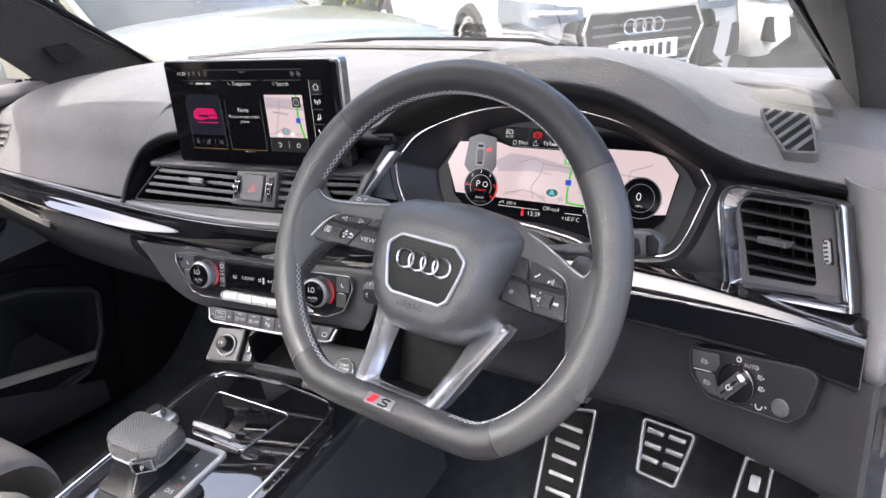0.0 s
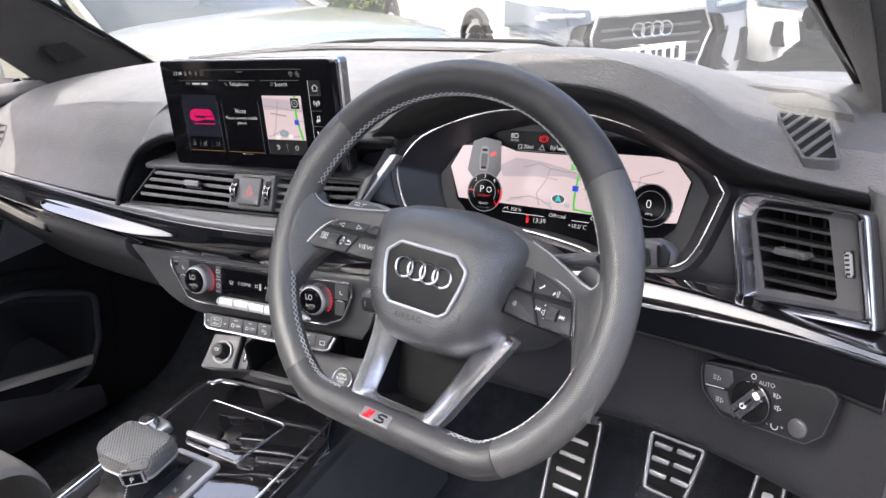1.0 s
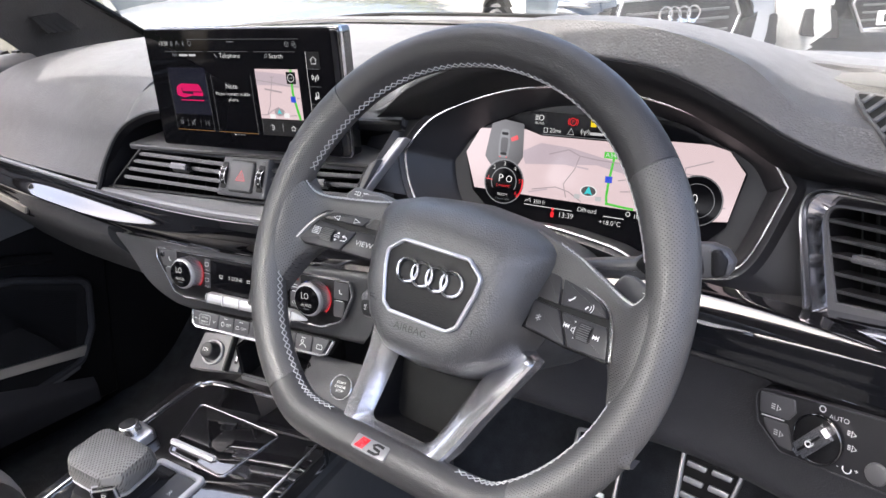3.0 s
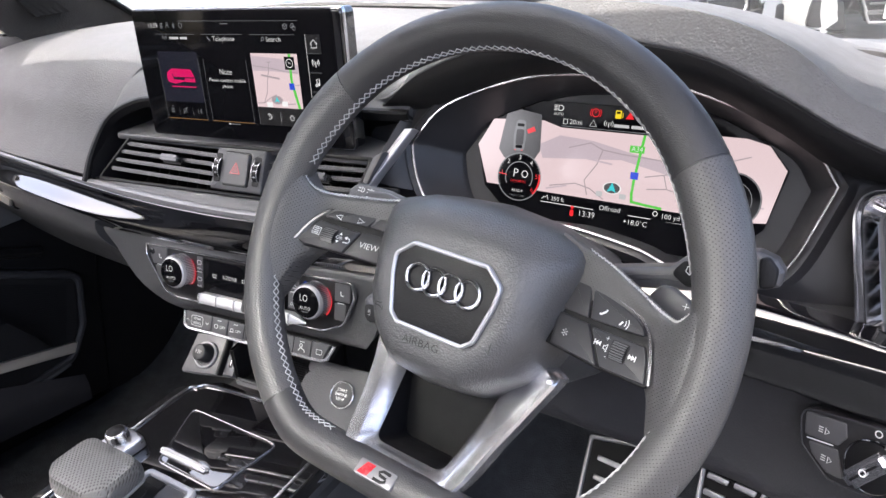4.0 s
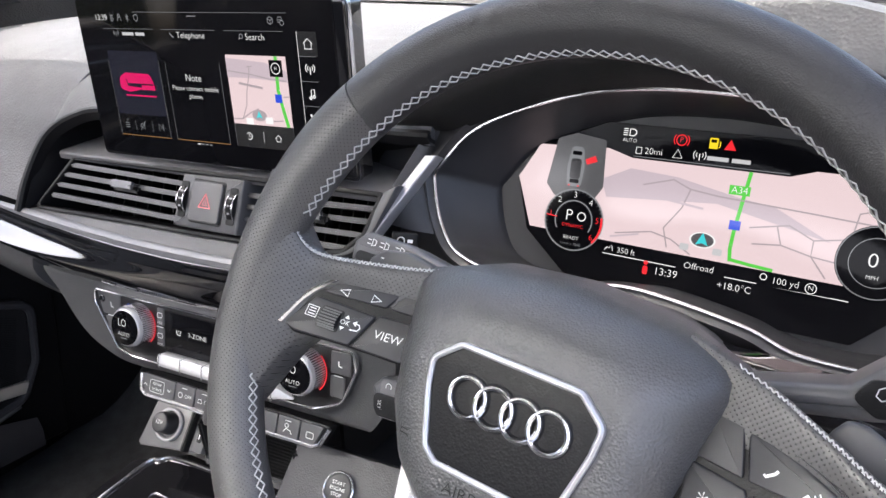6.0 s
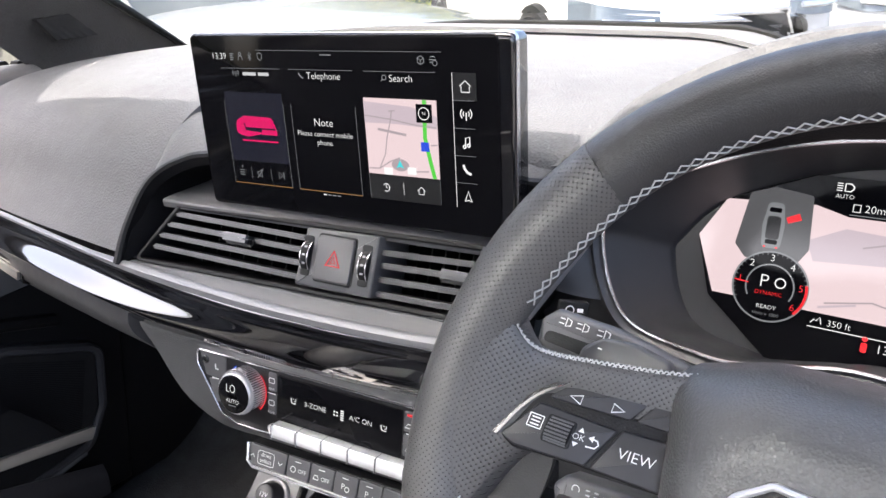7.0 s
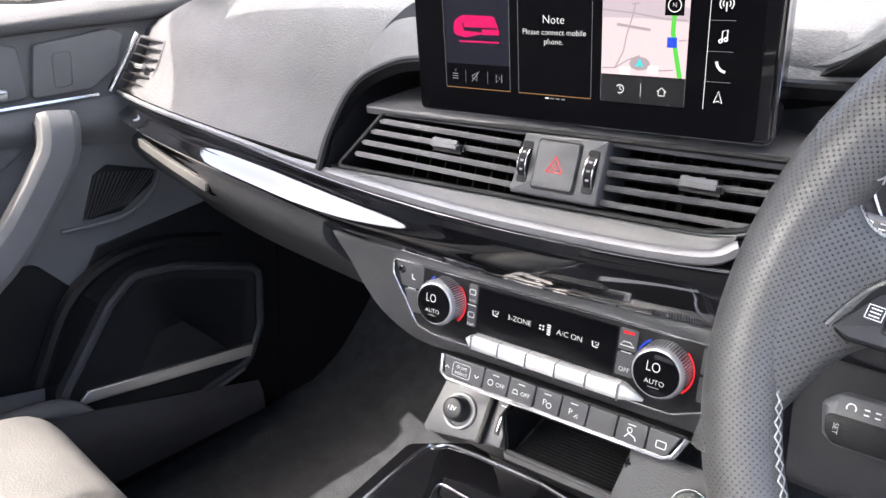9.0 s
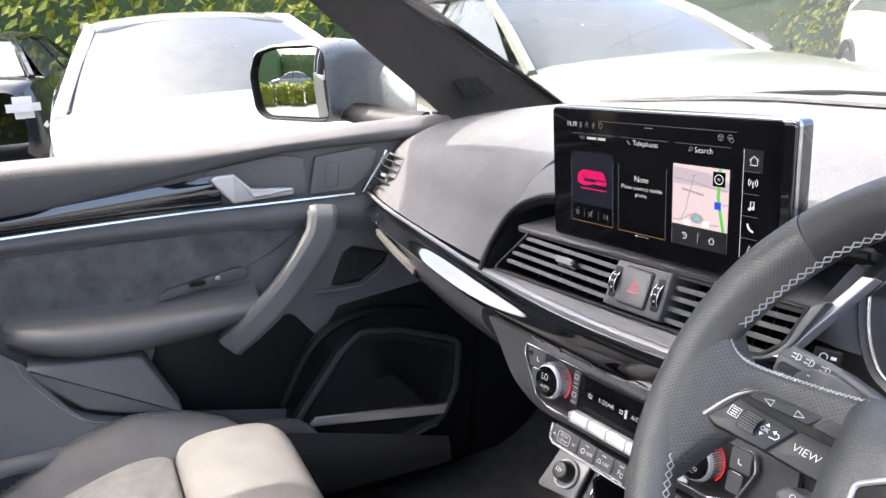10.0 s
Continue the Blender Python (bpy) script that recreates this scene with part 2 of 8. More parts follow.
def offset(pts, d):
    """A closed outline moved outwards by d (anticlockwise outlines)."""
    out, n = [], len(pts)
    for i in range(n):
        p, a, b = Vector(pts[i]), Vector(pts[i - 1]), Vector(pts[(i + 1) % n])
        e1, e2 = (p - a), (b - p)
        n1, n2 = Vector((e1.y, -e1.x)), Vector((e2.y, -e2.x))
        if n1.length > 1e-9:
            n1.normalize()
        if n2.length > 1e-9:
            n2.normalize()
        m = n1 + n2
        k = m.length_squared
        m = m * (2 / max(k, 0.8)) if k > 1e-9 else n1
        out.append(tuple(p + m * d))
    return out


def rounded(pts, r, seg=5):
    """Rounds the corners of an outline; r is one radius or one for each corner."""
    out, n = [], len(pts)
    for i in range(n):
        p, a, b = Vector(pts[i]), Vector(pts[i - 1]), Vector(pts[(i + 1) % n])
        ri = r[i] if isinstance(r, (list, tuple)) else r
        da, db = (a - p), (b - p)
        la, lb = da.length, db.length
        da, db = da / la, db / lb
        half = math.acos(max(-1, min(1, da.dot(db)))) / 2
        cut = min(ri / max(math.tan(half), 1e-3), la * 0.48, lb * 0.48)
        s, e = p + da * cut, p + db * cut
        for k in range(seg + 1):
            t = k / seg
            out.append(tuple((1 - t) ** 2 * s + 2 * t * (1 - t) * p + t * t * e))
    return out


def ccw(pts):
    area = sum(pts[i - 1][0] * pts[i][1] - pts[i][0] * pts[i - 1][1] for i in range(len(pts)))
    return list(pts) if area > 0 else list(reversed(pts))


def skin(bm, loops, close_ring=True, caps=(True, True)):
    vs = [[bm.verts.new(p) for p in lp] for lp in loops]
    for a, b in zip(vs, vs[1:]):
        n = len(a)
        for i in range(n if close_ring else n - 1):
            j = (i + 1) % n
            try:
                bm.faces.new((a[i], a[j], b[j], b[i]))
            except ValueError:
                pass
    if caps[0]:
        bm.faces.new(vs[0])
    if caps[1]:
        bm.faces.new(vs[-1])
    return vs


def slab(pts, z0, z1, edge=0.001, bm=None, dome=0.0):
    """A plate of that outline from z0 to z1 with a rounded front edge."""
    bm = bm or bmesh.new()
    pts = ccw(pts)
    loops = [[(x, y, z0) for x, y in pts], [(x, y, z1 - edge) for x, y in pts]]
    for k in (0.35, 0.7, 1.0):
        a = k * math.pi / 2
        loops.append([(x, y, z1 - edge + edge * math.sin(a)) for x, y in offset(pts, -edge * (1 - math.cos(a)))])
    if dome:
        cx, cy = sum(p[0] for p in pts) / len(pts), sum(p[1] for p in pts) / len(pts)
        base = offset(pts, -edge)
        for s in (0.8, 0.55, 0.25):
            loops.append([(cx + (x - cx) * s, cy + (y - cy) * s, z1 + dome * (1 - s * s)) for x, y in base])
    skin(bm, loops)
    return bm


def band(pts, width, z0, z1, edge=0.0008, bm=None):
    """A frame that runs round an outline, width wide inwards."""
    bm = bm or bmesh.new()
    pts = ccw(pts)
    inner = offset(pts, -width)
    o2, i2 = offset(pts, -edge), offset(inner, edge)
    loops = [[(x, y, z0) for x, y in pts], [(x, y, z1 - edge) for x, y in pts], [(x, y, z1) for x, y in o2],
             [(x, y, z1) for x, y in i2], [(x, y, z1 - edge) for x, y in inner], [(x, y, z0) for x, y in inner]]
    skin(bm, loops, caps=(False, False))
    return bm


def box(c, s, r=0.002, bm=None, rot=None):
    """A box with rounded edges round c, of size s."""
    bm = bm or bmesh.new()
    g = bmesh.ops.create_cube(bm, size=1.0)
    vs = g["verts"]
    bmesh.ops.scale(bm, vec=s, verts=vs)
    if r > 0:
        es = list({e for v in vs for e in v.link_edges})
        res = bmesh.ops.bevel(bm, geom=es, offset=min(r, min(s) * 0.45), segments=2, affect="EDGES")
        vs = list({v for f in res["faces"] for v in f.verts} | {v for v in vs if v.is_valid})
    if rot is not None:
        bmesh.ops.rotate(bm, verts=vs, cent=(0, 0, 0), matrix=rot)
    bmesh.ops.translate(bm, vec=c, verts=vs)
    return bm


def disc(c, r, z0, z1, seg=32, edge=0.001, r_top=None, bm=None):
    """A turned knob: a cylinder along z with a rounded front edge."""
    bm = bm or bmesh.new()
    r_top = r_top or r
    ring = lambda rr, z: [(c[0] + rr * math.cos(2 * math.pi * i / seg), c[1] + rr * math.sin(2 * math.pi * i / seg), z) for i in range(seg)]
    skin(bm, [ring(r, z0), ring(r_top, z1 - edge), ring(r_top - edge * 0.4, z1 - edge * 0.3), ring(r_top - edge, z1)])
    return bm


def tube(path, r, seg=8, closed=False, bm=None, flat=1.0):
    """A round bar along a path of points."""
    bm = bm or bmesh.new()
    P = [Vector(p) for p in path]
    n, rings, up = len(P), [], None
    for i in range(n):
        if closed:
            d = (P[(i + 1) % n] - P[i - 1]).normalized()
        else:
            d = (P[min(i + 1, n - 1)] - P[max(i - 1, 0)]).normalized()
        if up is None:
            up = d.orthogonal().normalized()
        up = (up - d * up.dot(d)).normalized()
        s = d.cross(up)
        rr = r[i] if isinstance(r, (list, tuple)) else r
        rings.append([P[i] + (up * math.cos(a) * flat + s * math.sin(a)) * rr for a in (2 * math.pi * k / seg for k in range(seg))])
    if closed:
        rings.append(rings[0])
        skin(bm, rings, caps=(False, False))
        bmesh.ops.remove_doubles(bm, verts=bm.verts[:], dist=1e-6)
    else:
        skin(bm, rings)
    return bm


def sweep(path, prof, up=(0, 0, 1), bm=None, caps=True, scales=None):
    """A profile (outline of points: sideways, up) carried along a path."""
    bm = bm or bmesh.new()
    P = [Vector(p) for p in path]
    U = Vector(up)
    rings = []
    for i in range(len(P)):
        d = (P[min(i + 1, len(P) - 1)] - P[max(i - 1, 0)]).normalized()
        s = d.cross(U).normalized()
        u = s.cross(d).normalized()
        k = scales[i] if scales else 1.0
        rings.append([P[i] + s * a * k + u * b * k for a, b in prof])
    skin(bm, rings, caps=(caps, caps))
    return bm


def spline(pts, n):
    """n points on a smooth curve through pts (Catmull-Rom)."""
    P = [np.array(p, float) for p in pts]
    P = [2 * P[0] - P[1]] + P + [2 * P[-1] - P[-2]]
    segs = len(P) - 3
    out = []
    for k in range(n):
        s = k / (n - 1) * segs
        i = min(int(s), segs - 1)
        t = s - i
        a, b, c, d = P[i:i + 4]
        out.append(0.5 * (2 * b + (c - a) * t + (2 * a - 5 * b + 4 * c - d) * t * t + (3 * b - a - 3 * c + d) * t ** 3))
    return out


def loft(stations, nu, nv, bm=None):
    """A smooth sheet through rows of points, each row one station."""
    bm = bm or bmesh.new()
    rows = [spline(s, nv) for s in stations]
    cols = [spline([r[j] for r in rows], nu) for j in range(nv)]
    grid = [[bm.verts.new(cols[j][i]) for j in range(nv)] for i in range(nu)]
    for i in range(nu - 1):
        for j in range(nv - 1):
            bm.faces.new((grid[i][j], grid[i + 1][j], grid[i + 1][j + 1], grid[i][j + 1]))
    return bm


def thick(bm, t):
    bmesh.ops.recalc_face_normals(bm, faces=bm.faces[:])
    bmesh.ops.solidify(bm, geom=bm.faces[:], thickness=t)
    return bm


def text(body, size, x, y, z, mat, parent, name="lettering", align="CENTER", rot=0.0, shear=0.0, wide=1.0):
    cu = bpy.data.curves.new(name, "FONT")
    cu.body, cu.size, cu.align_x, cu.align_y, cu.shear, cu.extrude, cu.resolution_u, cu.offset = body, size, align, "CENTER", shear, 0.0, 3, -0.012 * size
    tmp = bpy.data.objects.new(name, cu)
    scene.collection.objects.link(tmp)
    me = bpy.data.meshes.new_from_object(tmp)
    bpy.data.objects.remove(tmp)
    bpy.data.curves.remove(cu)
    me.transform(Matrix.Translation((x, y, z)) @ Matrix.Rotation(radians(rot), 4, "Z") @ Matrix.Diagonal((wide, 1, 1, 1)))
    me.materials.clear()
    me.materials.append(M[mat])
    ob = new(name, me)
    ob.parent = parent
    return ob


def flat(pts, z, bm=None):
    bm = bm or bmesh.new()
    bm.faces.new([bm.verts.new((x, y, z)) for x, y in ccw(pts)])
    return bm


def rect(x0, y0, x1, y1):
    return [(x0, y0), (x1, y0), (x1, y1), (x0, y1)]


def stroke(pts, w, z, bm=None, closed=False):
    """A flat line of width w along points."""
    bm = bm or bmesh.new()
    P = [Vector(p) for p in pts]
    n = len(P)
    L, R = [], []
    for i in range(n):
        a = P[i - 1] if (i or closed) else P[i]
        b = P[(i + 1) % n] if (i < n - 1 or closed) else P[i]
        d = (b - a).normalized()
        s = Vector((-d.y, d.x)) * w / 2
        L.append(bm.verts.new((*(P[i] + s), z)))
        R.append(bm.verts.new((*(P[i] - s), z)))
    for i in range(n if closed else n - 1):
        j = (i + 1) % n
        bm.faces.new((L[i], R[i], R[j], L[j]))
    return bm


def circle(x, y, r, n=20, a0=0.0, a1=360.0):
    return [(x + r * math.cos(radians(a0 + (a1 - a0) * k / n)), y + r * math.sin(radians(a0 + (a1 - a0) * k / n))) for k in range(n + (0 if a1 - a0 >= 360 else 1))]

# ---- shell of the car ----
def shell():
    # floor pan with toe board
    rows = []
    for x in (-0.76, -0.3, 0.1, 0.4, 0.76):
        rows.append([(x, -1.7, 0.42), (x, -0.6, 0.41), (x, 0.4, 0.40), (x, 0.95, 0.41), (x, 1.16, 0.52), (x, 1.34, 0.80), (x, 1.36, 1.09)])
    fl = part("floor", thick(loft(rows, 21, 40), 0.02), "carpet")
    tagged(fl, "black carpeted car floor rising to the toe board", "floor", kind="structure")
    # unseen roof with a glazed opening added over the front seats for fill light
    def crown(y):
        return float(np.interp(y, [-1.9, -1.3, -0.5, 0.2, 0.56], [1.52, 1.60, 1.63, 1.60, 1.55]))

    bm = bmesh.new()
    for ys in ((0.56, 0.30, 0.02), (-0.65, -1.3, -1.9)):
        # unseen front edge bowed forward on the driver's side to shade the hood lip
        loft([[(x, y + (bow if y > 0.5 else 0.0), crown(y) - low) for x, low, bow in ((-0.60, 0.07, 0.0), (-0.5, 0.02, 0.0), (0, 0.0, 0.02), (0.45, 0.02, 0.085), (0.60, 0.07, 0.03))] for y in ys], 8, 14, bm)
    for s in (-1, 1):
        loft([[(s * 0.60, y, crown(y) - 0.07), (s * 0.53, y, crown(y) - 0.032), (s * 0.46, y, crown(y) - 0.014)] for y in (0.02, -0.3, -0.65)], 8, 6, bm)
    gl = part("window_roof", thick(loft([[(x, y, crown(y) + 0.012 - 0.07 * (x / 0.6) ** 2) for x in (-0.48, 0, 0.48)] for y in (0.04, -0.3, -0.67)], 8, 10), 0.005), "fill_glass")
    gl.visible_shadow = False
    tagged(gl, "tinted glass panel added in the unseen roof for fill light", "roof window", kind="structure")
    rf = part("ceiling", thick(bm, 0.04), "headliner")
    tagged(rf, "black cloth headliner under the roof", "ceiling", kind="structure")
    # side walls behind the doors, with window openings, and the tail
    for s, nm in ((-1, "wall_left"), (1, "wall_right")):
        y1 = -0.32
        bm = box((s * 0.745, (y1 - 1.9) / 2, 0.75), (0.05, y1 + 1.9, 0.74), 0.01)
        for y in (-0.40, -1.15, -1.8):
            tube([(s * 0.72, y, 1.10), (s * 0.66, y - 0.02, 1.4), (s * 0.59, y - 0.04, 1.54)], 0.06, 8, bm=bm, flat=0.6)
        tagged(part(nm, bm, "dash_low"), "grey trimmed body side with window openings", "wall", kind="structure")
    tagged(part("wall_rear", box((0, -1.9, 0.78), (1.44, 0.06, 0.8), 0.01), "dash_low"), "grey trimmed tailgate below the rear window", "wall", kind="structure")
    tagged(part("wall_front", box((0, 1.40, 0.72), (1.5, 0.05, 0.74), 0.01), "black"), "black firewall behind the dashboard", "wall", kind="structure")
    for s, nm in ((-1, "wall_kick_left"), (1, "wall_kick_right")):
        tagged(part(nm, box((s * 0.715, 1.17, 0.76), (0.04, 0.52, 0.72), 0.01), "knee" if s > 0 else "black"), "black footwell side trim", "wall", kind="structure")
    for s, nm in ((-1, "wall_sill_left"), (1, "wall_sill_right")):
        tagged(part(nm, box((s * 0.755, 0.30, 0.43), (0.12, 1.5, 0.14), 0.02), "black"), "black door sill along the floor", "sill", kind="structure")
    # windscreen
    rows = []
    for z, ye, yc, w in ((1.10, 1.19, 1.42, 0.675), (1.14, 1.13, 1.36, 0.655), (1.226, 0.965, 1.19, 0.617), (1.31, 0.815, 1.03, 0.595), (1.45, 0.59, 0.78, 0.572), (1.54, 0.42, 0.58, 0.556)):
        rows.append([(-w, ye, z), (-w * 0.6, (ye + 2 * yc) / 3, z + 0.004), (0, yc, z + 0.006), (w * 0.6, (ye + 2 * yc) / 3, z + 0.004), (w, ye, z)])
    ws = part("window_front", thick(loft(rows, 16, 20), 0.004), "glass")
    ws.visible_shadow = False
    tagged(ws, "clear curved windscreen", "windscreen", kind="structure")
    # pillars
    for s, nm in ((-1, "pillar_left"), (1, "pillar_right")):
        st = []
        for (xi, yi, zi), (xo, yo) in (((0.675, 1.20, 1.09), (0.69, 0.95)), ((0.658, 1.14, 1.132), (0.69, 0.905)), ((0.620, 0.975, 1.225), (0.675, 0.79)), ((0.598, 0.828, 1.311), (0.655, 0.68)), ((0.575, 0.60, 1.45), (0.62, 0.50)), ((0.556, 0.42, 1.535), (0.60, 0.33)), ((0.55, 0.1, 1.56), (0.59, 0.05))):
            st.append([(s * (xi + 0.004), yi + 0.012, zi + 0.004), (s * xi, yi, zi), (s * ((xi + xo) / 2 - 0.008), (yi + yo) / 2 + 0.01, zi - 0.002), (s * (xo - 0.006), yo + 0.02, zi), (s * xo, yo, zi), (s * (xo + 0.03), yo + 0.01, zi + 0.01)])
        bm = thick(loft(st, 30, 16), 0.02)
        tagged(part(nm, bm, "pillar"), "dark cloth-covered windscreen pillar", "pillar", kind="structure")
    return fl


shell()

# ---- dashboard ----
DASH = thing("dashboard", Matrix.Identity(4), "dark grey soft-touch dashboard with chrome and black trim", "dashboard", kind="structure")
# passenger side: rolls from the windscreen down to the chrome line
st = []
for x, yf, zf, lift in ((-0.74, 0.80, 1.00, -0.03), (-0.66, 0.768, 1.000, -0.012), (-0.55, 0.750, 0.998, 0.0), (-0.40, 0.738, 0.995, 0.0), (-0.28, 0.735, 0.994, 0.0), (-0.195, 0.737, 0.992, 0.0)):
    st.append([(x, 1.36, 1.125 + lift), (x, 1.15, 1.133 + lift), (x, 1.0, 1.13 + lift), (x, yf + 0.14, 1.118 + lift), (x, yf + 0.085, 1.10 + lift), (x, yf + 0.052, 1.07), (x, yf + 0.03, 1.03), (x, yf + 0.004, zf)])
part("passenger_pad", thick(loft(st, 34, 48), 0.02), "dash", DASH, "soft grey pad catching the sun")
# centre, behind the screen
st = []
for x in (-0.20, -0.05, 0.08, 0.19):
    st.append([(x, 1.36, 1.128), (x, 1.15, 1.134), (x, 1.0, 1.13), (x, 0.90, 1.118), (x, 0.855, 1.10), (x, 0.845, 1.075)])
part("centre_pad", thick(loft(st, 16, 26), 0.015), "dash", DASH)
# hood over the instruments
st = []
lip, under = [], []
hood = ((0.13, 1.110, 1.093, 1.087), (0.165, 1.113, 1.096, 1.087), (0.22, 1.148, 1.128, 1.095), (0.31, 1.183, 1.156, 1.128), (0.40, 1.187, 1.160, 1.135),
        (0.47, 1.178, 1.151, 1.125), (0.53, 1.157, 1.127, 1.102), (0.575, 1.132, 1.106, 1.080), (0.62, 1.125, 1.093, 1.078), (0.69, 1.128, 1.086, 1.074), (0.735, 1.115, 1.08, 1.07))
for x, top, edge, low in hood:
    k = max(0.0, (x - 0.5) / 0.235)
    yf = 0.815 - 0.055 * k + 0.03 * max(0.0, min(1.0, (0.27 - x) / 0.13))
    f, d = (0.97, 0.022) if 0.2 < x < 0.54 else (0.62, 0.034)
    cr = (x, yf + d, edge + f * (top - edge))
    st.append([(x, 1.36, 1.125), (x, 1.12, 1.128 + (top - 1.12) * 0.25), (x, 1.0, 1.125 + (top - 1.12) * 0.75), (x, 0.90 - 0.02 * k, top), cr])
    lip.append([cr, (x, yf + 0.008 + (d - 0.008) * 0.67, edge + 0.67 * f * (top - edge)), (x, yf + 0.008 + (d - 0.008) * 0.33, edge + 0.33 * f * (top - edge)), (x, yf + 0.008, edge), (x, yf + 0.009, edge - 0.003)])
    under.append([(x, yf + 0.010, edge - 0.0025), (x, yf + 0.012, (edge + low) / 2), (x, yf + 0.024, low)])
part("instrument_hood", thick(loft(st, 44, 30), 0.012), "dash", DASH, "arched soft grey hood")
part("hood_lip", thick(loft(lip, 44, 16), 0.010), "dash", DASH, "grained front edge of the hood")
part("hood_underside", thick(loft(under, 44, 8), 0.006), "black", DASH, "black underside of the hood")
# ribbed loudspeaker mesh and the ridge behind it, by the windscreen
part("dash_speaker", slab(ccw([(0.566, 0.968), (0.602, 0.918), (0.667, 0.868), (0.648, 0.936), (0.610, 1.012), (0.577, 1.000)]), 1.1255, 1.1325, 0.001), "grille_mesh", DASH, "fine grey loudspeaker mesh")
part("dash_ridge", sweep([Vector(p) for p in spline([(0.535, 0.965, 1.145), (0.558, 1.000, 1.138), (0.580, 1.025, 1.1325), (0.612, 1.030, 1.1305), (0.640, 0.985, 1.1305), (0.660, 0.915, 1.130), (0.675, 0.850, 1.121)], 30)], [(-0.010, -0.006), (0.010, -0.006), (0.008, 0.003), (0.002, 0.0055), (-0.006, 0.003)], scales=[0.3 + 0.7 * min(1.0, q / 6, (29 - q) / 6) for q in range(30)]), "dash", DASH, "raised grained ridge")
# chrome line and gloss trim along the whole width
line = spline([(-0.72, 0.790, 1.000), (-0.66, 0.764, 0.999), (-0.5, 0.742, 0.996), (-0.3, 0.731, 0.992), (-0.19, 0.730, 0.989), (-0.05, 0.742, 0.984), (0.06, 0.757, 0.984), (0.13, 0.768, 0.988), (0.150, 0.777, 0.996)], 60)
wid = [0.5 + 0.38 * min(1.0, max(0.0, (p[0] + 0.24) / 0.07)) for p in line]
part("chrome_line", sweep(line, [(-0.004, -0.005), (0.001, -0.0055), (0.004, -0.003), (0.0035, 0.002), (0.0, 0.0045), (-0.004, 0.0045)], scales=wid), "lip_grey", DASH, "satin chrome line")
st = []
for x, y, z, h, k in ((-0.715, 0.79, 0.99, 0.03, 1), (-0.62, 0.755, 0.988, 0.045, 1), (-0.45, 0.738, 0.985, 0.055, 1), (-0.28, 0.728, 0.982, 0.056, 1), (-0.19, 0.728, 0.979, 0.055, 0.75), (-0.12, 0.732, 0.977, 0.049, 0.35), (-0.05, 0.738, 0.976, 0.046, 0.05), (0.05, 0.752, 0.976, 0.045, 0), (0.16, 0.775, 0.979, 0.047, 0), (0.22, 0.787, 0.98, 0.05, 0.6), (0.30, 0.79, 0.98, 0.05, 1), (0.40, 0.785, 0.98, 0.05, 1), (0.55, 0.765, 0.98, 0.05, 1), (0.66, 0.735, 0.98, 0.048, 1), (0.72, 0.70, 0.985, 0.048, 1)):
    f0 = 0.26 if x < 0.1 else 0.10
    f1 = f0 + (0.155 if x < 0.1 else 0.36)
    dy = -0.002 if x < 0.1 else 0.007
    bent = [(0.03, 0.004), (0.012 + dy, 0.002), (0.0115 + dy, -h * f0 * 0.6), (0.009 + dy, -h * f0), (-0.006, -h * f1), (-0.0065, -h * (f1 + 0.07)), (0.006, -h * (f1 + 1.07) / 2), (0.018, -h), (0.04, -h)]
    if x > 0.2:
        b = 1.0 - min(1.0, max(0.0, (x - 0.50) / 0.19))
        f1 = 0.09 + 0.24 * b
        bent = [(0.03, 0.004), (0.016 * b + 0.002, 0.003), (0.0155 * b + 0.001, 0.001), (0.013 * b, -h * 0.01), (-0.004, -h * f1), (-0.0048, -h * (f1 + 0.05)), (-0.003, -h * (f1 + 1.0) / 2), (0.002, -h), (0.03, -h)]
    even = [(0.03, 0.004), (0.008, 0.003), (0.0045, -h * 0.12), (0.004, -h * 0.3), (0.0045, -h * 0.5), (0.006, -h * 0.7), (0.009, -h * 0.88), (0.014, -h * 0.97), (0.04, -h * 0.98)]
    st.append([(x, y + a[0] * k + b[0] * (1 - k), z + a[1] * k + b[1] * (1 - k)) for a, b in zip(bent, even)])
part("inlay_strip", thick(loft([[(-0.604, 0.757, 0.946), (-0.602, 0.757, 0.936)], [(-0.516, 0.750, 0.935), (-0.516, 0.750, 0.925)], [(-0.430, 0.746, 0.924), (-0.434, 0.746, 0.914)]], 12, 3), 0.003), "inlay", DASH, "pale alloy inlay strip")
part("inlay_seat", thick(loft([[(-0.606, 0.7605, 0.950), (-0.600, 0.7605, 0.934), (-0.60, 0.790, 0.930)], [(-0.516, 0.7535, 0.939), (-0.516, 0.7535, 0.922), (-0.516, 0.785, 0.918)], [(-0.425, 0.7495, 0.928), (-0.430, 0.7495, 0.910), (-0.430, 0.780, 0.908)]], 12, 8), 0.002), "gloss", DASH)
part("gloss_trim", thick(loft(st, 70, 40), 0.0012), "gloss", DASH, "piano black trim strip")
# glove box side, lower dash on the passenger side
st = []
for x, d in ((-0.74, 0.06), (-0.66, 0.045), (-0.5, 0.025), (-0.35, 0.012), (-0.21, 0.006)):
    st.append([(x, 0.76 + d, 0.936), (x, 0.738 + d, 0.930), (x, 0.750 + d, 0.905), (x, 0.800 + d, 0.855), (x, 0.87 + d, 0.785), (x, 1.0 + d, 0.72), (x, 1.2, 0.72)])
part("glove_box", thick(loft(st, 16, 26), 0.01), "dash_low", DASH, "dark grey glove box lid")
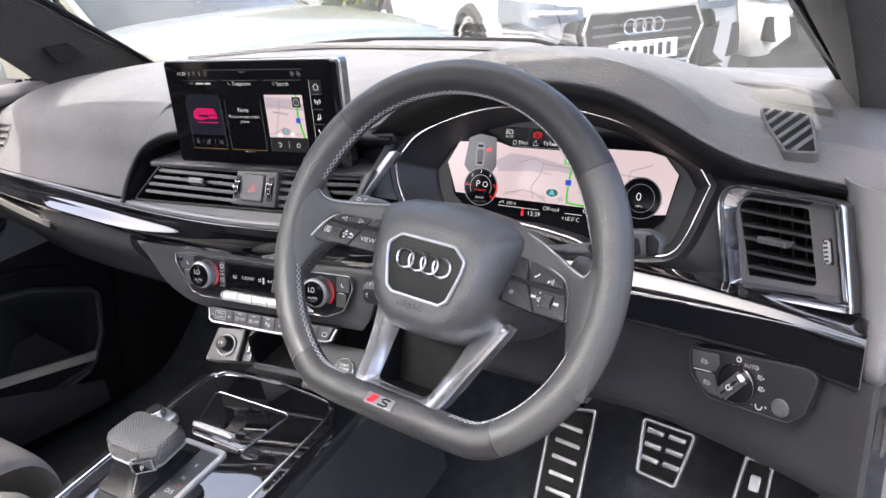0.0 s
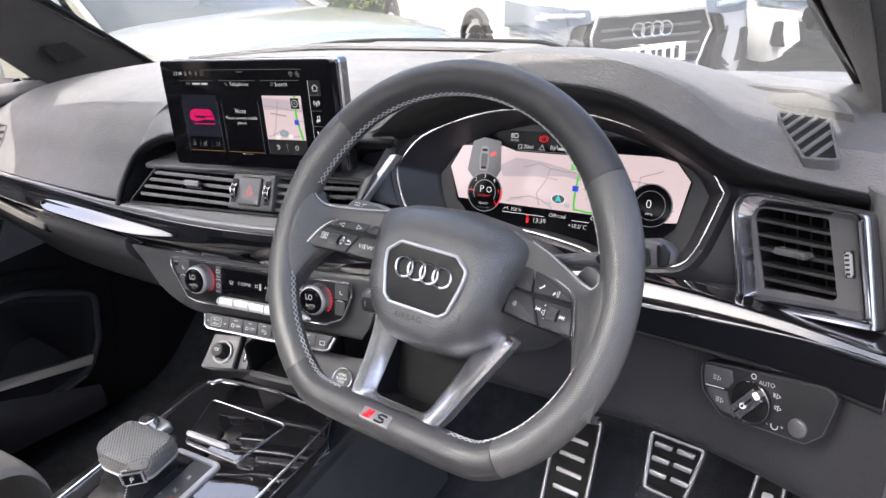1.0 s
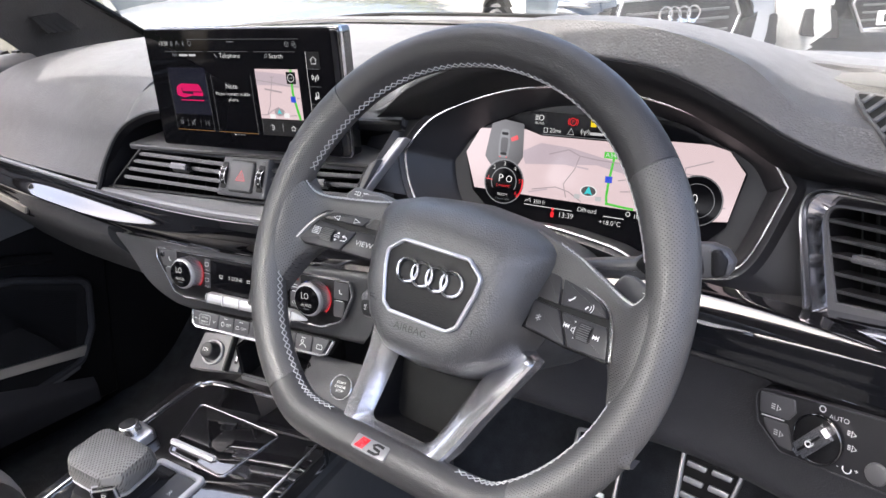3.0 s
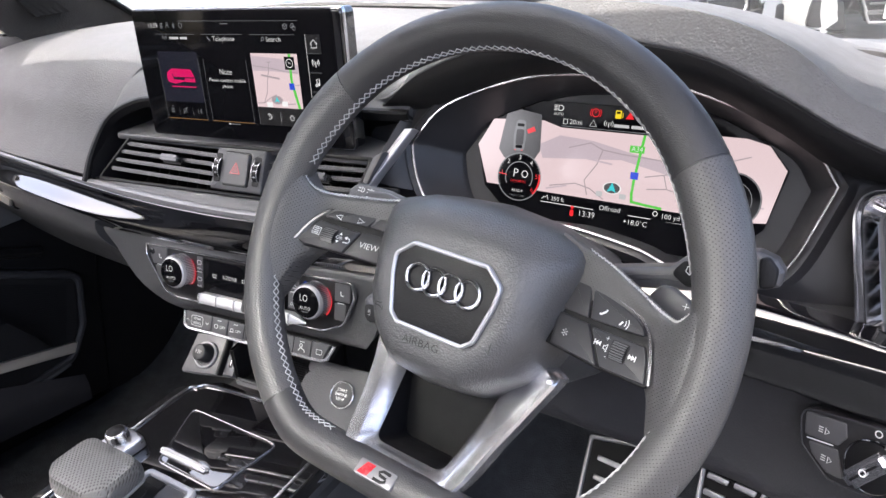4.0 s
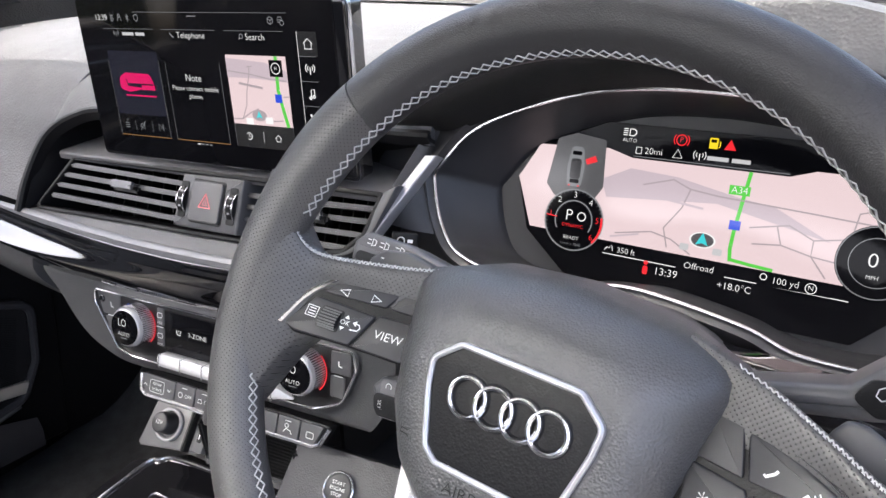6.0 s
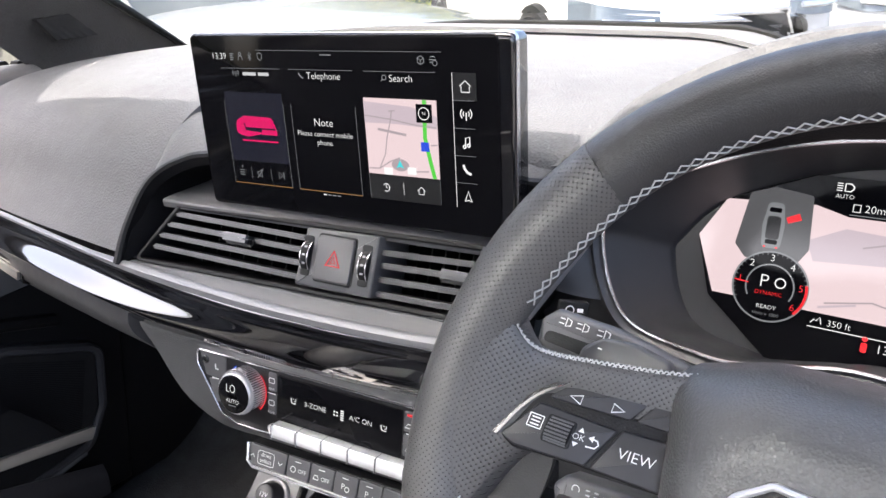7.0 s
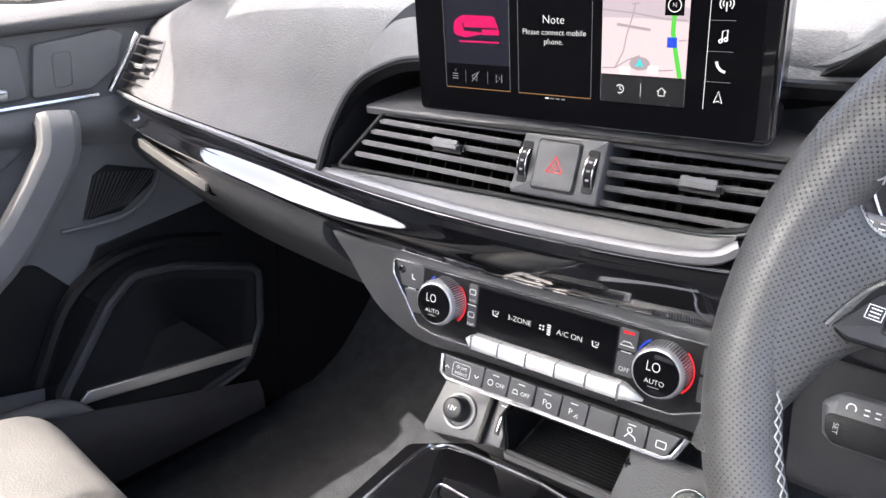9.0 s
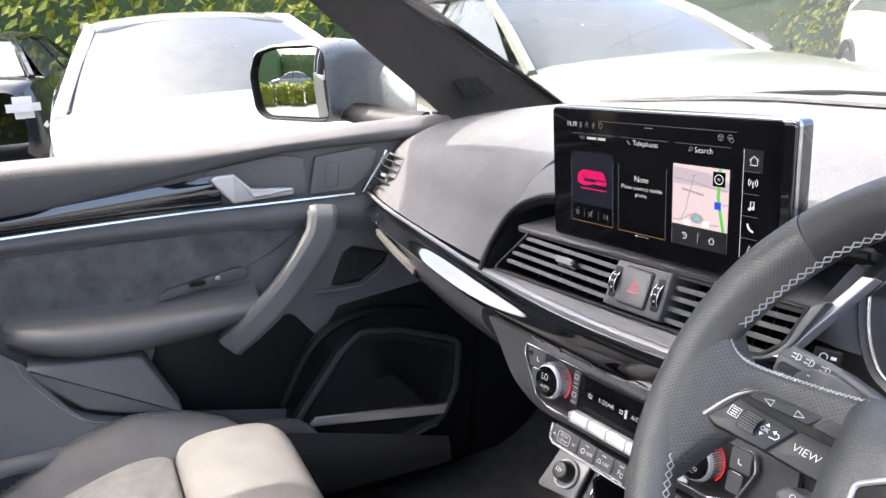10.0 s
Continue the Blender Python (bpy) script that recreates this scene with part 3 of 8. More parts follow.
# centre stack face round the climate panel
st = []
for k, (x0, x1) in enumerate(((-0.205, -0.205), (-0.19, -0.17), (-0.10, -0.08), (0.0, 0.0), (0.10, 0.10), (0.19, 0.16))):
    y = 0.762 + 0.1317 * x0
    q = (0.90, 0.74, 0.60, 0.52) if x0 < 0 else (1.0, 0.95, 0.85, 0.72)
    st.append([(x0, y + 0.03, 0.934), (x0, y + 0.006, 0.930), (x0 * q[0], y + 0.003 - 0.13 * x0 * (1 - q[0]), 0.905), (x0 * q[1], y - 0.002 - 0.13 * x0 * (1 - q[1]), 0.87), (x0 * q[2], y + 0.004 - 0.13 * x0 * (1 - q[2]), 0.845), (x0 * q[3], y + 0.03, 0.83)])
part("centre_face", thick(loft(st, 20, 20), 0.008), "dash_low", DASH, "dark grey centre stack")
part("stack_body", box((-0.01, 0.94, 0.81), (0.20, 0.24, 0.16), 0.01), "black", DASH)
# driver's lower dash with the knee panel
st = []
for x, d in ((0.19, 0.03), (0.30, 0.035), (0.42, 0.03), (0.52, 0.026), (0.60, 0.004), (0.68, -0.028), (0.735, -0.058)):
    st.append([(x, 0.80 + d, 0.936), (x, 0.778 + d, 0.933), (x, 0.778 + d, 0.90), (x, 0.783 + d, 0.865), (x, 0.80 + d, 0.815), (x, 0.88 + d, 0.79), (x, 1.2, 0.80)])
part("knee_panel", thick(loft(st, 28, 30), 0.01), "knee", DASH, "dark grey lower dash")
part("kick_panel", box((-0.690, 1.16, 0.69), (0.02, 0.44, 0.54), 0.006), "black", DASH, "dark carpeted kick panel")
part("end_cap", box((0.744, 0.86, 0.98), (0.015, 0.24, 0.24), 0.006), "dash", DASH)
ends = [[(0.686, 0.790, 1.090), (0.692, 0.768, 1.090), (0.704, 0.756, 1.089), (0.726, 0.752, 1.086), (0.742, 0.775, 1.084)], [(0.700, 0.770, 1.040), (0.706, 0.748, 1.040), (0.716, 0.740, 1.038), (0.734, 0.738, 1.036), (0.745, 0.765, 1.036)], [(0.712, 0.752, 0.990), (0.716, 0.734, 0.990), (0.724, 0.726, 0.988), (0.738, 0.726, 0.986), (0.745, 0.760, 0.986)], [(0.716, 0.735, 0.950), (0.719, 0.716, 0.950), (0.726, 0.710, 0.948), (0.737, 0.714, 0.948), (0.744, 0.755, 0.950)], [(0.719, 0.770, 0.925), (0.722, 0.755, 0.922), (0.727, 0.750, 0.920), (0.734, 0.755, 0.920), (0.742, 0.780, 0.922)]]
part("end_panel", thick(loft(ends, 26, 20), 0.003), "lit_trim_grey", DASH, "grey end of the dashboard, lightened for the daylight on it")

# ---- steering wheel ----
WH = thing("steering_wheel", panel((0.3848, 0.6320, 1.0322), 0.79, 24.02, -5.18), "flat-bottomed black leather steering wheel with silver spoke", "steering wheel")
R0, FLATV = 0.1625, -0.1390
TUBE, DEEP = 0.0154, 0.0136            # half width and half depth of the rim


def rim_point(a):
    x, y = R0 * math.cos(a), R0 * math.sin(a)
    k = 0.007
    d = FLATV - y
    return x * (1 + 0.029 * max(0, -y / R0)), y + (d + math.sqrt(d * d + k * k)) / 2


def fullness(deg):
    """How much the grip swells round the thumb rests."""
    return 1.0 + 0.10 * math.exp(-((abs(((deg - 90 + 180) % 360) - 180) - 62) / 16) ** 2)


def rim_piece(name, a0, a1, mat, label):
    n = max(8, int(abs(a1 - a0) / 2.5))
    bm = bmesh.new()
    uvl = bm.loops.layers.uv.new("UVMap")
    seg, rows, dist, prev = 24, [], 0.0, None
    for i in range(n + 1):
        deg = a0 + (a1 - a0) * i / n
        a = radians(deg)
        x, y = rim_point(a)
        xa, ya = rim_point(a - 0.01)
        xb, yb = rim_point(a + 0.01)
        t = Vector((xb - xa, yb - ya, 0)).normalized()
        o = Vector((t.y, -t.x, 0))
        fat = fullness(deg)
        c = Vector((x, y, 0)) - o * 0.0072 * (fat - 1)
        if prev is not None:
            dist += (c - prev).length
        prev = c
        ring = []
        for k in range(seg):
            b = 2 * math.pi * k / seg
            ring.append((bm.verts.new(c + o * math.cos(b) * TUBE * fat + Vector((0, 0, 1)) * math.sin(b) * DEEP), k, dist))
        rows.append(ring)
    for ra, rb in zip(rows, rows[1:]):
        for k in range(seg):
            j = (k + 1) % seg
            f = bm.faces.new((ra[k][0], rb[k][0], rb[j][0], ra[j][0]))
            for lp, (dd, kk) in zip(f.loops, ((ra[k][2], k), (rb[k][2], k), (rb[j][2], k + 1), (ra[j][2], k + 1))):
                lp[uvl].uv = (dd, kk * 2 * math.pi * 0.0146 / seg)
    for ring in (rows[0], rows[-1]):
        bm.faces.new([v for v, _, _ in ring])
    return part(name, bm, mat, WH, label)


rim_piece("rim_top", 38.7, 139.6, "leather", "smooth black leather")
rim_piece("rim_grip", -51.8, 38.3, "perf", "perforated black leather")
rim_piece("rim_grip", 140.0, 228.8, "perf", "perforated black leather")
rim_piece("rim_bottom", 229.2, 307.8, "leather", "smooth black leather")
for a in (38.5, 139.8, 229.0, 308.0):
    rim_piece("seam", a - 0.5, a + 0.5, "leather", "").scale = (0.9965, 0.9965, 0.95)


def stitches(a0, a1):
    """Crossed thread along the inner edge of the rim."""
    bm = bmesh.new()
    n = int(abs(a1 - a0) / 2.1)
    for i in range(n):
        for flip in (0, 1):
            pts = []
            for q in range(4):
                a = radians(a0 + (a1 - a0) * (i + q / 3) / n)
                x, y = rim_point(a)
                xa, ya = rim_point(a - 0.01)
                xb, yb = rim_point(a + 0.01)
                t = Vector((xb - xa, yb - ya, 0)).normalized()
                o = Vector((t.y, -t.x, 0))
                w = (q / 3 - 0.5) * (1 if flip else -1)
                fat = fullness(math.degrees(a))
                b = radians(180 - 14 - 9.5 * w * 2)
                pts.append(Vector((x, y, 0)) - o * 0.0072 * (fat - 1) + o * math.cos(b) * (TUBE * fat + 0.0003) + Vector((0, 0, 1)) * math.sin(b) * (DEEP + 0.0003))
            tube(pts, 0.00038, 4, bm=bm)
    return part("stitching", bm, "thread", WH, "white crossed stitching")


for a0, a1 in ((18, 162), (192, 250), (290, 346)):
    stitches(a0, a1)

# padded centre
def resample(pts, n):
    P = [Vector(p) for p in pts] + [Vector(pts[0])]
    L = [0.0]
    for a, b in zip(P, P[1:]):
        L.append(L[-1] + (b - a).length)
    out = []
    for i in range(n):
        s = L[-1] * i / n
        k = max(j for j in range(len(L)) if L[j] <= s + 1e-12)
        k = min(k, len(P) - 2)
        out.append(tuple(P[k].lerp(P[k + 1], (s - L[k]) / max(1e-9, L[k + 1] - L[k]))))
    return out


def by_angle(pts, c, n):
    """An outline read off at even angles round c, so that two outlines pair up."""
    P = resample(pts, 400)
    res = []
    for i in range(n):
        a = 2 * math.pi * i / n
        res.append(min(P, key=lambda p: abs((math.atan2(p[1] - c[1], p[0] - c[0]) - a + math.pi) % (2 * math.pi) - math.pi)))
    return res


FACE = -0.005                            # the middle of the cover stands a little off the middle of the rim


def mirrored(half):
    """A whole outline from its right half, given from the top downwards."""
    return ccw([(FACE + x, y) for x, y in half] + [(FACE - x, y) for x, y in reversed(half) if x > 0.0005])


HUB_RINGS = [(-0.060, [(0.0, 0.056), (0.045, 0.052), (0.083, 0.038), (0.077, 0.0), (0.070, -0.030), (0.058, -0.055), (0.035, -0.074), (0.0, -0.078)]),
             (-0.030, [(0.0, 0.0525), (0.045, 0.0485), (0.080, 0.0365), (0.0725, 0.0), (0.068, -0.028), (0.056, -0.052), (0.034, -0.071), (0.0, -0.0745)]),
             (-0.014, [(0.0, 0.047), (0.041, 0.0435), (0.068, 0.031), (0.068, 0.0), (0.0645, -0.026), (0.053, -0.050), (0.032, -0.0685), (0.0, -0.0715)]),
             (-0.006, [(0.0, 0.041), (0.037, 0.0385), (0.0585, 0.0265), (0.062, 0.0), (0.0595, -0.024), (0.049, -0.047), (0.030, -0.065), (0.0, -0.0675)]),
             (-0.0012, [(0.0, 0.0355), (0.033, 0.0335), (0.0515, 0.0210), (0.056, -0.002), (0.054, -0.024), (0.045, -0.0445), (0.0285, -0.0605), (0.0, -0.0625)]),
             (0.0012, [(0.0, 0.031), (0.030, 0.0292), (0.047, 0.0170), (0.0515, -0.003), (0.0495, -0.023), (0.041, -0.0415), (0.0265, -0.0565), (0.0, -0.058)]),
             (0.0022, [(0.0, 0.0275), (0.027, 0.0257), (0.043, 0.0140), (0.0475, -0.004), (0.0455, -0.022), (0.0375, -0.0385), (0.0245, -0.0525), (0.0, -0.054)])]
bm = bmesh.new()
loops = []
for z, half in HUB_RINGS:
    corner = 0.010 if z < -0.02 else 0.016
    loops.append([(x, y, z) for x, y in by_angle(rounded(mirrored(half), corner, 5), (FACE, -0.010), 96)])
last = loops[-1]
skin(bm, loops + [[(FACE + (x - FACE) * k, -0.010 + (y + 0.010) * k, z) for x, y, _ in last] for k, z in ((0.9, 0.0026), (0.5, 0.0030))])
HUB = part("airbag_cover", bm, "hub", WH, "grained black vinyl airbag cover", 60)
shield = rounded(mirrored([(0.0285, 0.0158), (0.0415, 0.0050), (0.0400, -0.0080), (0.0330, -0.0335), (0.0255, -0.0392)]), [0.006, 0.007, 0.03, 0.007, 0.006, 0.006, 0.007, 0.03, 0.007, 0.006], 6)
part("badge_plate", slab(offset(ccw(shield), -0.002), 0.0015, 0.0042, 0.0006), "black", WH, "fine grained badge field")
part("badge_frame", band(shield, 0.0026, 0.0015, 0.0064, 0.0010), "satin", WH, "satin chrome shield frame")
for k in range(4):
    cx = FACE - 0.0185 + 0.0128 * k
    part("emblem_bed", band(circle(cx, -0.0058, 0.0103, 36), 0.0034, 0.0036, 0.0046, 0.0004), "black", WH)
    part("emblem_ring", tube([(cx + 0.0086 * math.cos(a), -0.0058 + 0.0086 * math.sin(a), 0.0056) for a in np.linspace(0, 2 * np.pi, 40, endpoint=False)], 0.0013, 8, closed=True), "chrome", WH)
text("AIRBAG", 0.0078, -0.0085, -0.0474, 0.0023, "black", WH, "moulded_word")
for s, x, y in ((-1, -0.0490, -0.0322), (1, 0.0350, -0.0332)):
    bm = stroke([(x - 0.0032, y + 0.0010), (x + 0.0003, y + 0.0010), (x + 0.0030, y + 0.0032), (x + 0.0030, y - 0.0032), (x + 0.0003, y - 0.0010), (x - 0.0032, y - 0.0010)], 0.0006, 0.0020, closed=True)
    part("horn_mark", bm, "black", WH)


# leather arms with button pods; the pods lean back towards the cover
def pod_z(x, y):
    return -0.005 - 0.30 * (0.128 - abs(x)) - 0.25 * (y + 0.001)


def leaned(ob):
    for v in ob.data.vertices:
        v.co.z += pod_z(v.co.x, v.co.y)
    return ob


POD_EDGES = {-1: [(-0.060, 0.0335), (-0.0815, 0.0292), (-0.0962, 0.0257), (-0.1089, 0.0225), (-0.1202, 0.0175), (-0.1279, 0.0110), (-0.1335, 0.0025), (-0.1386, -0.0100)],
             1: [(0.060, 0.0280), (0.0786, 0.0240), (0.0898, 0.0217), (0.1045, 0.0181), (0.1158, 0.0139), (0.1226, 0.0092), (0.1271, 0.0026), (0.1310, -0.0068), (0.1347, -0.0193)]}
POD_LOW = {-1: [(-0.1306, -0.0139), (-0.1071, -0.0122), (-0.060, -0.0115)], 1: [(0.1325, -0.0222), (0.1175, -0.0222), (0.1000, -0.0226), (0.060, -0.0200)]}
SIDE_KEYS = {-1: [[(-0.1245, 0.0100), (-0.0918, 0.0120), (-0.0843, 0.0246), (-0.0962, 0.0238), (-0.1085, 0.0206), (-0.1190, 0.0162)],
                  [(-0.0900, 0.0121), (-0.060, 0.0130), (-0.060, 0.0310), (-0.0812, 0.0272), (-0.0826, 0.0248)],
                  [(-0.1364, -0.0102), (-0.1300, -0.0124), (-0.1018, -0.0108), (-0.0945, 0.0066), (-0.1262, 0.0070)],
                  [(-0.0998, -0.0108), (-0.060, -0.0105), (-0.060, 0.0094), (-0.0927, 0.0076)]],
             1: [[(0.0868, 0.0030), (0.1236, 0.0042), (0.1208, 0.0084), (0.1148, 0.0122), (0.1040, 0.0162), (0.0898, 0.0196), (0.0820, 0.0205), (0.0822, 0.0180)],
                 [(0.063, 0.0034), (0.0850, 0.0028), (0.0803, 0.0182), (0.0792, 0.0216), (0.063, 0.0252)],
                 [(0.0890, -0.0010), (0.1254, -0.0008), (0.1290, -0.0080), (0.1325, -0.0198), (0.1180, -0.0205), (0.1034, -0.0208)],
                 [(0.063, 0.0010), (0.0868, -0.0004), (0.1012, -0.0210), (0.066, -0.0190)]]}
# along each arm: distance out, upper edge, lower edge, lift of the surface
ARMS = {-1: [(0.048, 0.0450, -0.010, -0.034), (0.070, 0.0395, -0.010, -0.027), (0.0857, 0.0356, -0.010, -0.0215), (0.1000, 0.0328, -0.011, -0.0165), (0.1148, 0.0303, -0.012, -0.0115), (0.1260, 0.0287, -0.0155, -0.0070), (0.1342, 0.0290, -0.0280, -0.0020), (0.1400, 0.0330, -0.0440, 0.0030), (0.1465, 0.0420, -0.0620, 0.0075), (0.1530, 0.0540, -0.0720, 0.0105), (0.1600, 0.0610, -0.0760, 0.0110), (0.1660, 0.0610, -0.0760, 0.0080)],
        1: [(0.048, 0.0490, -0.018, -0.034), (0.070, 0.0430, -0.018, -0.027), (0.0891, 0.0372, -0.019, -0.0200), (0.0992, 0.0331, -0.019, -0.0165), (0.1121, 0.0280, -0.020, -0.0115), (0.1249, 0.0224, -0.0215, -0.0065), (0.1338, 0.0198, -0.0300, -0.0015), (0.1395, 0.0195, -0.0460, 0.0030), (0.1455, 0.0260, -0.0620, 0.0075), (0.1520, 0.0430, -0.0720, 0.0105), (0.1600, 0.0560, -0.0760, 0.0110), (0.1660, 0.0560, -0.0760, 0.0080)]}
for s in (-1, 1):
    st = []
    for x, yt, yb, z in ARMS[s]:
        zm = z if x > 0.13 else pod_z(x, 0.0) - 0.004
        st.append([(s * x, yt - 0.004, z - 0.022), (s * x, yt - 0.0005, z - 0.010), (s * x, yt - 0.0010, z - 0.0035), (s * x, yt - 0.0050, z), (s * x, (yt + yb) / 2, zm), (s * x, yb + 0.007, zm - 0.001), (s * x, yb + 0.002, zm - 0.0045), (s * x, yb + 0.0005, zm - 0.010), (s * x, yb + 0.004, zm - 0.022)])
    part("arm", loft(st, 48, 40), "perf", WH, "perforated leather arm", 80)
    bm = bmesh.new()
    ridge = [(s * x, yt - 0.0012, z - 0.0022) for x, yt, yb, z in ARMS[s] if 0.065 < x < 0.15]
    seam = spline(ridge, 52)
    for k in range(50):
        d = Vector((0, 0.0012 * (1 if k % 2 else -1), 0.0006))
        tube([Vector(seam[k]) - d, Vector(seam[k + 1]) + d], 0.00042, 4, bm=bm)
        tube([Vector(seam[k]) + d * 0.8, Vector(seam[k + 1]) - d * 0.8], 0.00042, 4, bm=bm)
    part("stitching", bm, "thread", WH, "white stitching along the arm")
    corners = [0.001] + [0.012] * (len(POD_EDGES[s]) - 2) + [0.0025] + [0.004] * (len(POD_LOW[s]) - 1) + [0.001]
    pod = POD_EDGES[s] + POD_LOW[s]
    if s > 0:
        pod, corners = pod[::-1], corners[::-1]
    pod = ccw(rounded(pod, corners, 4))
    leaned(part("button_pod", slab(pod, -0.014, -0.0006, 0.0015), "black", WH, "black multifunction button pod"))
    leaned(part("pod_shell", slab(offset(pod, -0.006), -0.040, -0.013, 0.008), "dash_low", WH))
    edge = spline([(x, y, 0.0006) for x, y in POD_EDGES[s]], 48)
    leaned(part("chrome_edge", tube(edge, 0.0013, 6), "chrome", WH, "chrome edging"))
    for q, kp in enumerate(SIDE_KEYS[s]):
        z = 0.0014 if q != 2 else 0.0009
        leaned(part("key", slab(rounded(ccw(kp), 0.0012, 3), -0.004, z, 0.0009), "key_plastic", WH))
    wx, wy = (-0.1152, -0.0014) if s < 0 else (0.1110, -0.0086)
    leaned(part("wheel_well", slab(rounded(rect(wx - 0.0058, wy - 0.0056, wx + 0.0058, wy + 0.0056), 0.0012, 2), 0.0, 0.0012, 0.0002), "black", WH))
    cyl = bmesh.new()
    disc((0, 0), 0.0062, -0.0047, 0.0047, 24, 0.0005, bm=cyl)
    bmesh.ops.rotate(cyl, verts=cyl.verts[:], cent=(0, 0, 0), matrix=Matrix.Rotation(radians(90), 3, "Y"))
    bmesh.ops.translate(cyl, verts=cyl.verts[:], vec=(wx, wy, -0.0030))
    TWH = leaned(part("thumb_wheel", cyl, "black", WH))
    bm = bmesh.new()
    for q in range(26):
        a = 2 * math.pi * q / 26
        box((wx, wy + 0.0062 * math.cos(a), -0.0030 + 0.0062 * math.sin(a)), (0.0090, 0.0007, 0.0007), 0.0, bm=bm)
    leaned(part("ribs", bm, "grey_plastic", TWH))
ZK, ZL = 0.0017, 0.0012
prints = [text("VIEW", 0.0060, -0.0843, -0.0010, ZK, "white_mark", WH, "key_print", rot=2), text("*", 0.0110, 0.0735, -0.0120, ZK, "white_mark", WH, "key_print")]
for pts in ([(-0.1112, 0.0153), (-0.1158, 0.0137), (-0.1112, 0.0117)], [(-0.0992, 0.0165), (-0.0946, 0.0147), (-0.0992, 0.0129)]):
    prints.append(part("key_print", stroke(ccw(pts), 0.0006, ZK, closed=True), "white_mark", WH))
bm = stroke(rect(-0.1278, -0.0030, -0.1222, 0.0022), 0.0005, ZL, closed=True)
for q in range(3):
    stroke([(-0.1268, -0.0018 + 0.0014 * q), (-0.1232, -0.0018 + 0.0014 * q)], 0.0005, ZL, bm)
prints.append(part("key_print", bm, "white_mark", WH))
prints.append(text("OK", 0.0034, -0.1073, -0.0008, ZL, "white_mark", WH, "key_print"))
bm = flat([(-0.1082, 0.0014), (-0.1058, 0.0014), (-0.1070, 0.0032)], ZL)
flat([(-0.1090, -0.0030), (-0.1066, -0.0030), (-0.1080, -0.0048)], ZL, bm)
prints.append(part("key_print", bm, "white_mark", WH))
bm = stroke([(-0.1038, -0.0032), (-0.1002, -0.0028), (-0.0992, -0.0012), (-0.1000, 0.0002), (-0.1018, 0.0004)], 0.0006, ZL)
flat([(-0.1036, 0.0004), (-0.1016, 0.0018), (-0.1016, -0.0010)], ZL, bm)
prints.append(part("key_print", bm, "white_mark", WH))
prints.append(part("key_print", stroke([(0.0912, 0.0082), (0.0920, 0.0076), (0.0948, 0.0098), (0.0956, 0.0112)], 0.0011, ZK), "white_mark", WH))
bm = stroke([(0.1058, 0.0056), (0.1074, 0.0080)], 0.0012, ZK)
for q in (0.0024, 0.0042):
    stroke(circle(0.1072, 0.0074, q, 6, -40, 40), 0.0005, ZK, bm)
prints.append(part("key_print", bm, "white_mark", WH))
for x, y, d in ((0.0990, -0.0080, -1), (0.1180, -0.0088, 1)):
    bm = flat([(x, y - 0.0015), (x, y + 0.0015), (x + d * 0.0022, y)], ZL)
    flat([(x + d * 0.0020, y - 0.0015), (x + d * 0.0020, y + 0.0015), (x + d * 0.0042, y)], ZL, bm)
    stroke([(x + d * 0.0044, y - 0.0016), (x + d * 0.0044, y + 0.0016)], 0.0006, ZL, bm)
    prints.append(part("key_print", bm, "white_mark", WH))
prints.append(text("+", 0.0045, 0.1022, -0.0040, ZL, "white_mark", WH, "key_print"))
prints.append(text("-", 0.0045, 0.1045, -0.0135, ZL, "white_mark", WH, "key_print"))
prints.append(part("key_print", stroke([(0.1012, -0.0100), (0.1012, -0.0082), (0.1022, -0.0082), (0.1035, -0.0068), (0.1035, -0.0114), (0.1022, -0.0100)], 0.0005, ZL, closed=True), "white_mark", WH))
for ob in prints:
    leaned(ob)

# silver lower arm: starts deep under the cover and rises to the rim
text("AIRBAG", 0.0072, -0.0095, -0.0462, 0.0032, "black", HUB, name="embossed_lettering", rot=2, wide=1.15)
AX = -0.0025
both = lambda half: ccw([(AX + x, y) for x, y in half] + [(AX - x, y) for x, y in reversed(half)])
arm_out = rounded(both([(0.052, -0.034), (0.0725, -0.044), (0.0620, -0.072), (0.0545, -0.0935), (0.0475, -0.119), (0.0405, -0.1335), (0.033, -0.1415)]), [0.004, 0.003, 0.03, 0.03, 0.02, 0.012, 0.010, 0.010, 0.012, 0.02, 0.03, 0.03, 0.003, 0.004], 5)
crease = rounded(both([(0.0560, -0.050), (0.0470, -0.083), (0.0345, -0.1240)]), [0.004, 0.04, 0.008, 0.008, 0.04, 0.004], 5)
hole = rounded(both([(0.0400, -0.052), (0.0345, -0.083), (0.0272, -0.1205)]), [0.006, 0.03, 0.008, 0.008, 0.03, 0.006], 5)
rise = lambda y: float(np.interp(-y, [0.045, 0.075, 0.105, 0.120, 0.127, 0.132, 0.137, 0.144], [-0.042, -0.028, -0.010, 0.000, 0.0055, 0.0098, 0.0128, 0.0145]))
cc = (AX, -0.088)
po, pc, pi = by_angle(arm_out, cc, 150), by_angle(crease, cc, 150), by_angle(hole, cc, 150)
bm = bmesh.new()
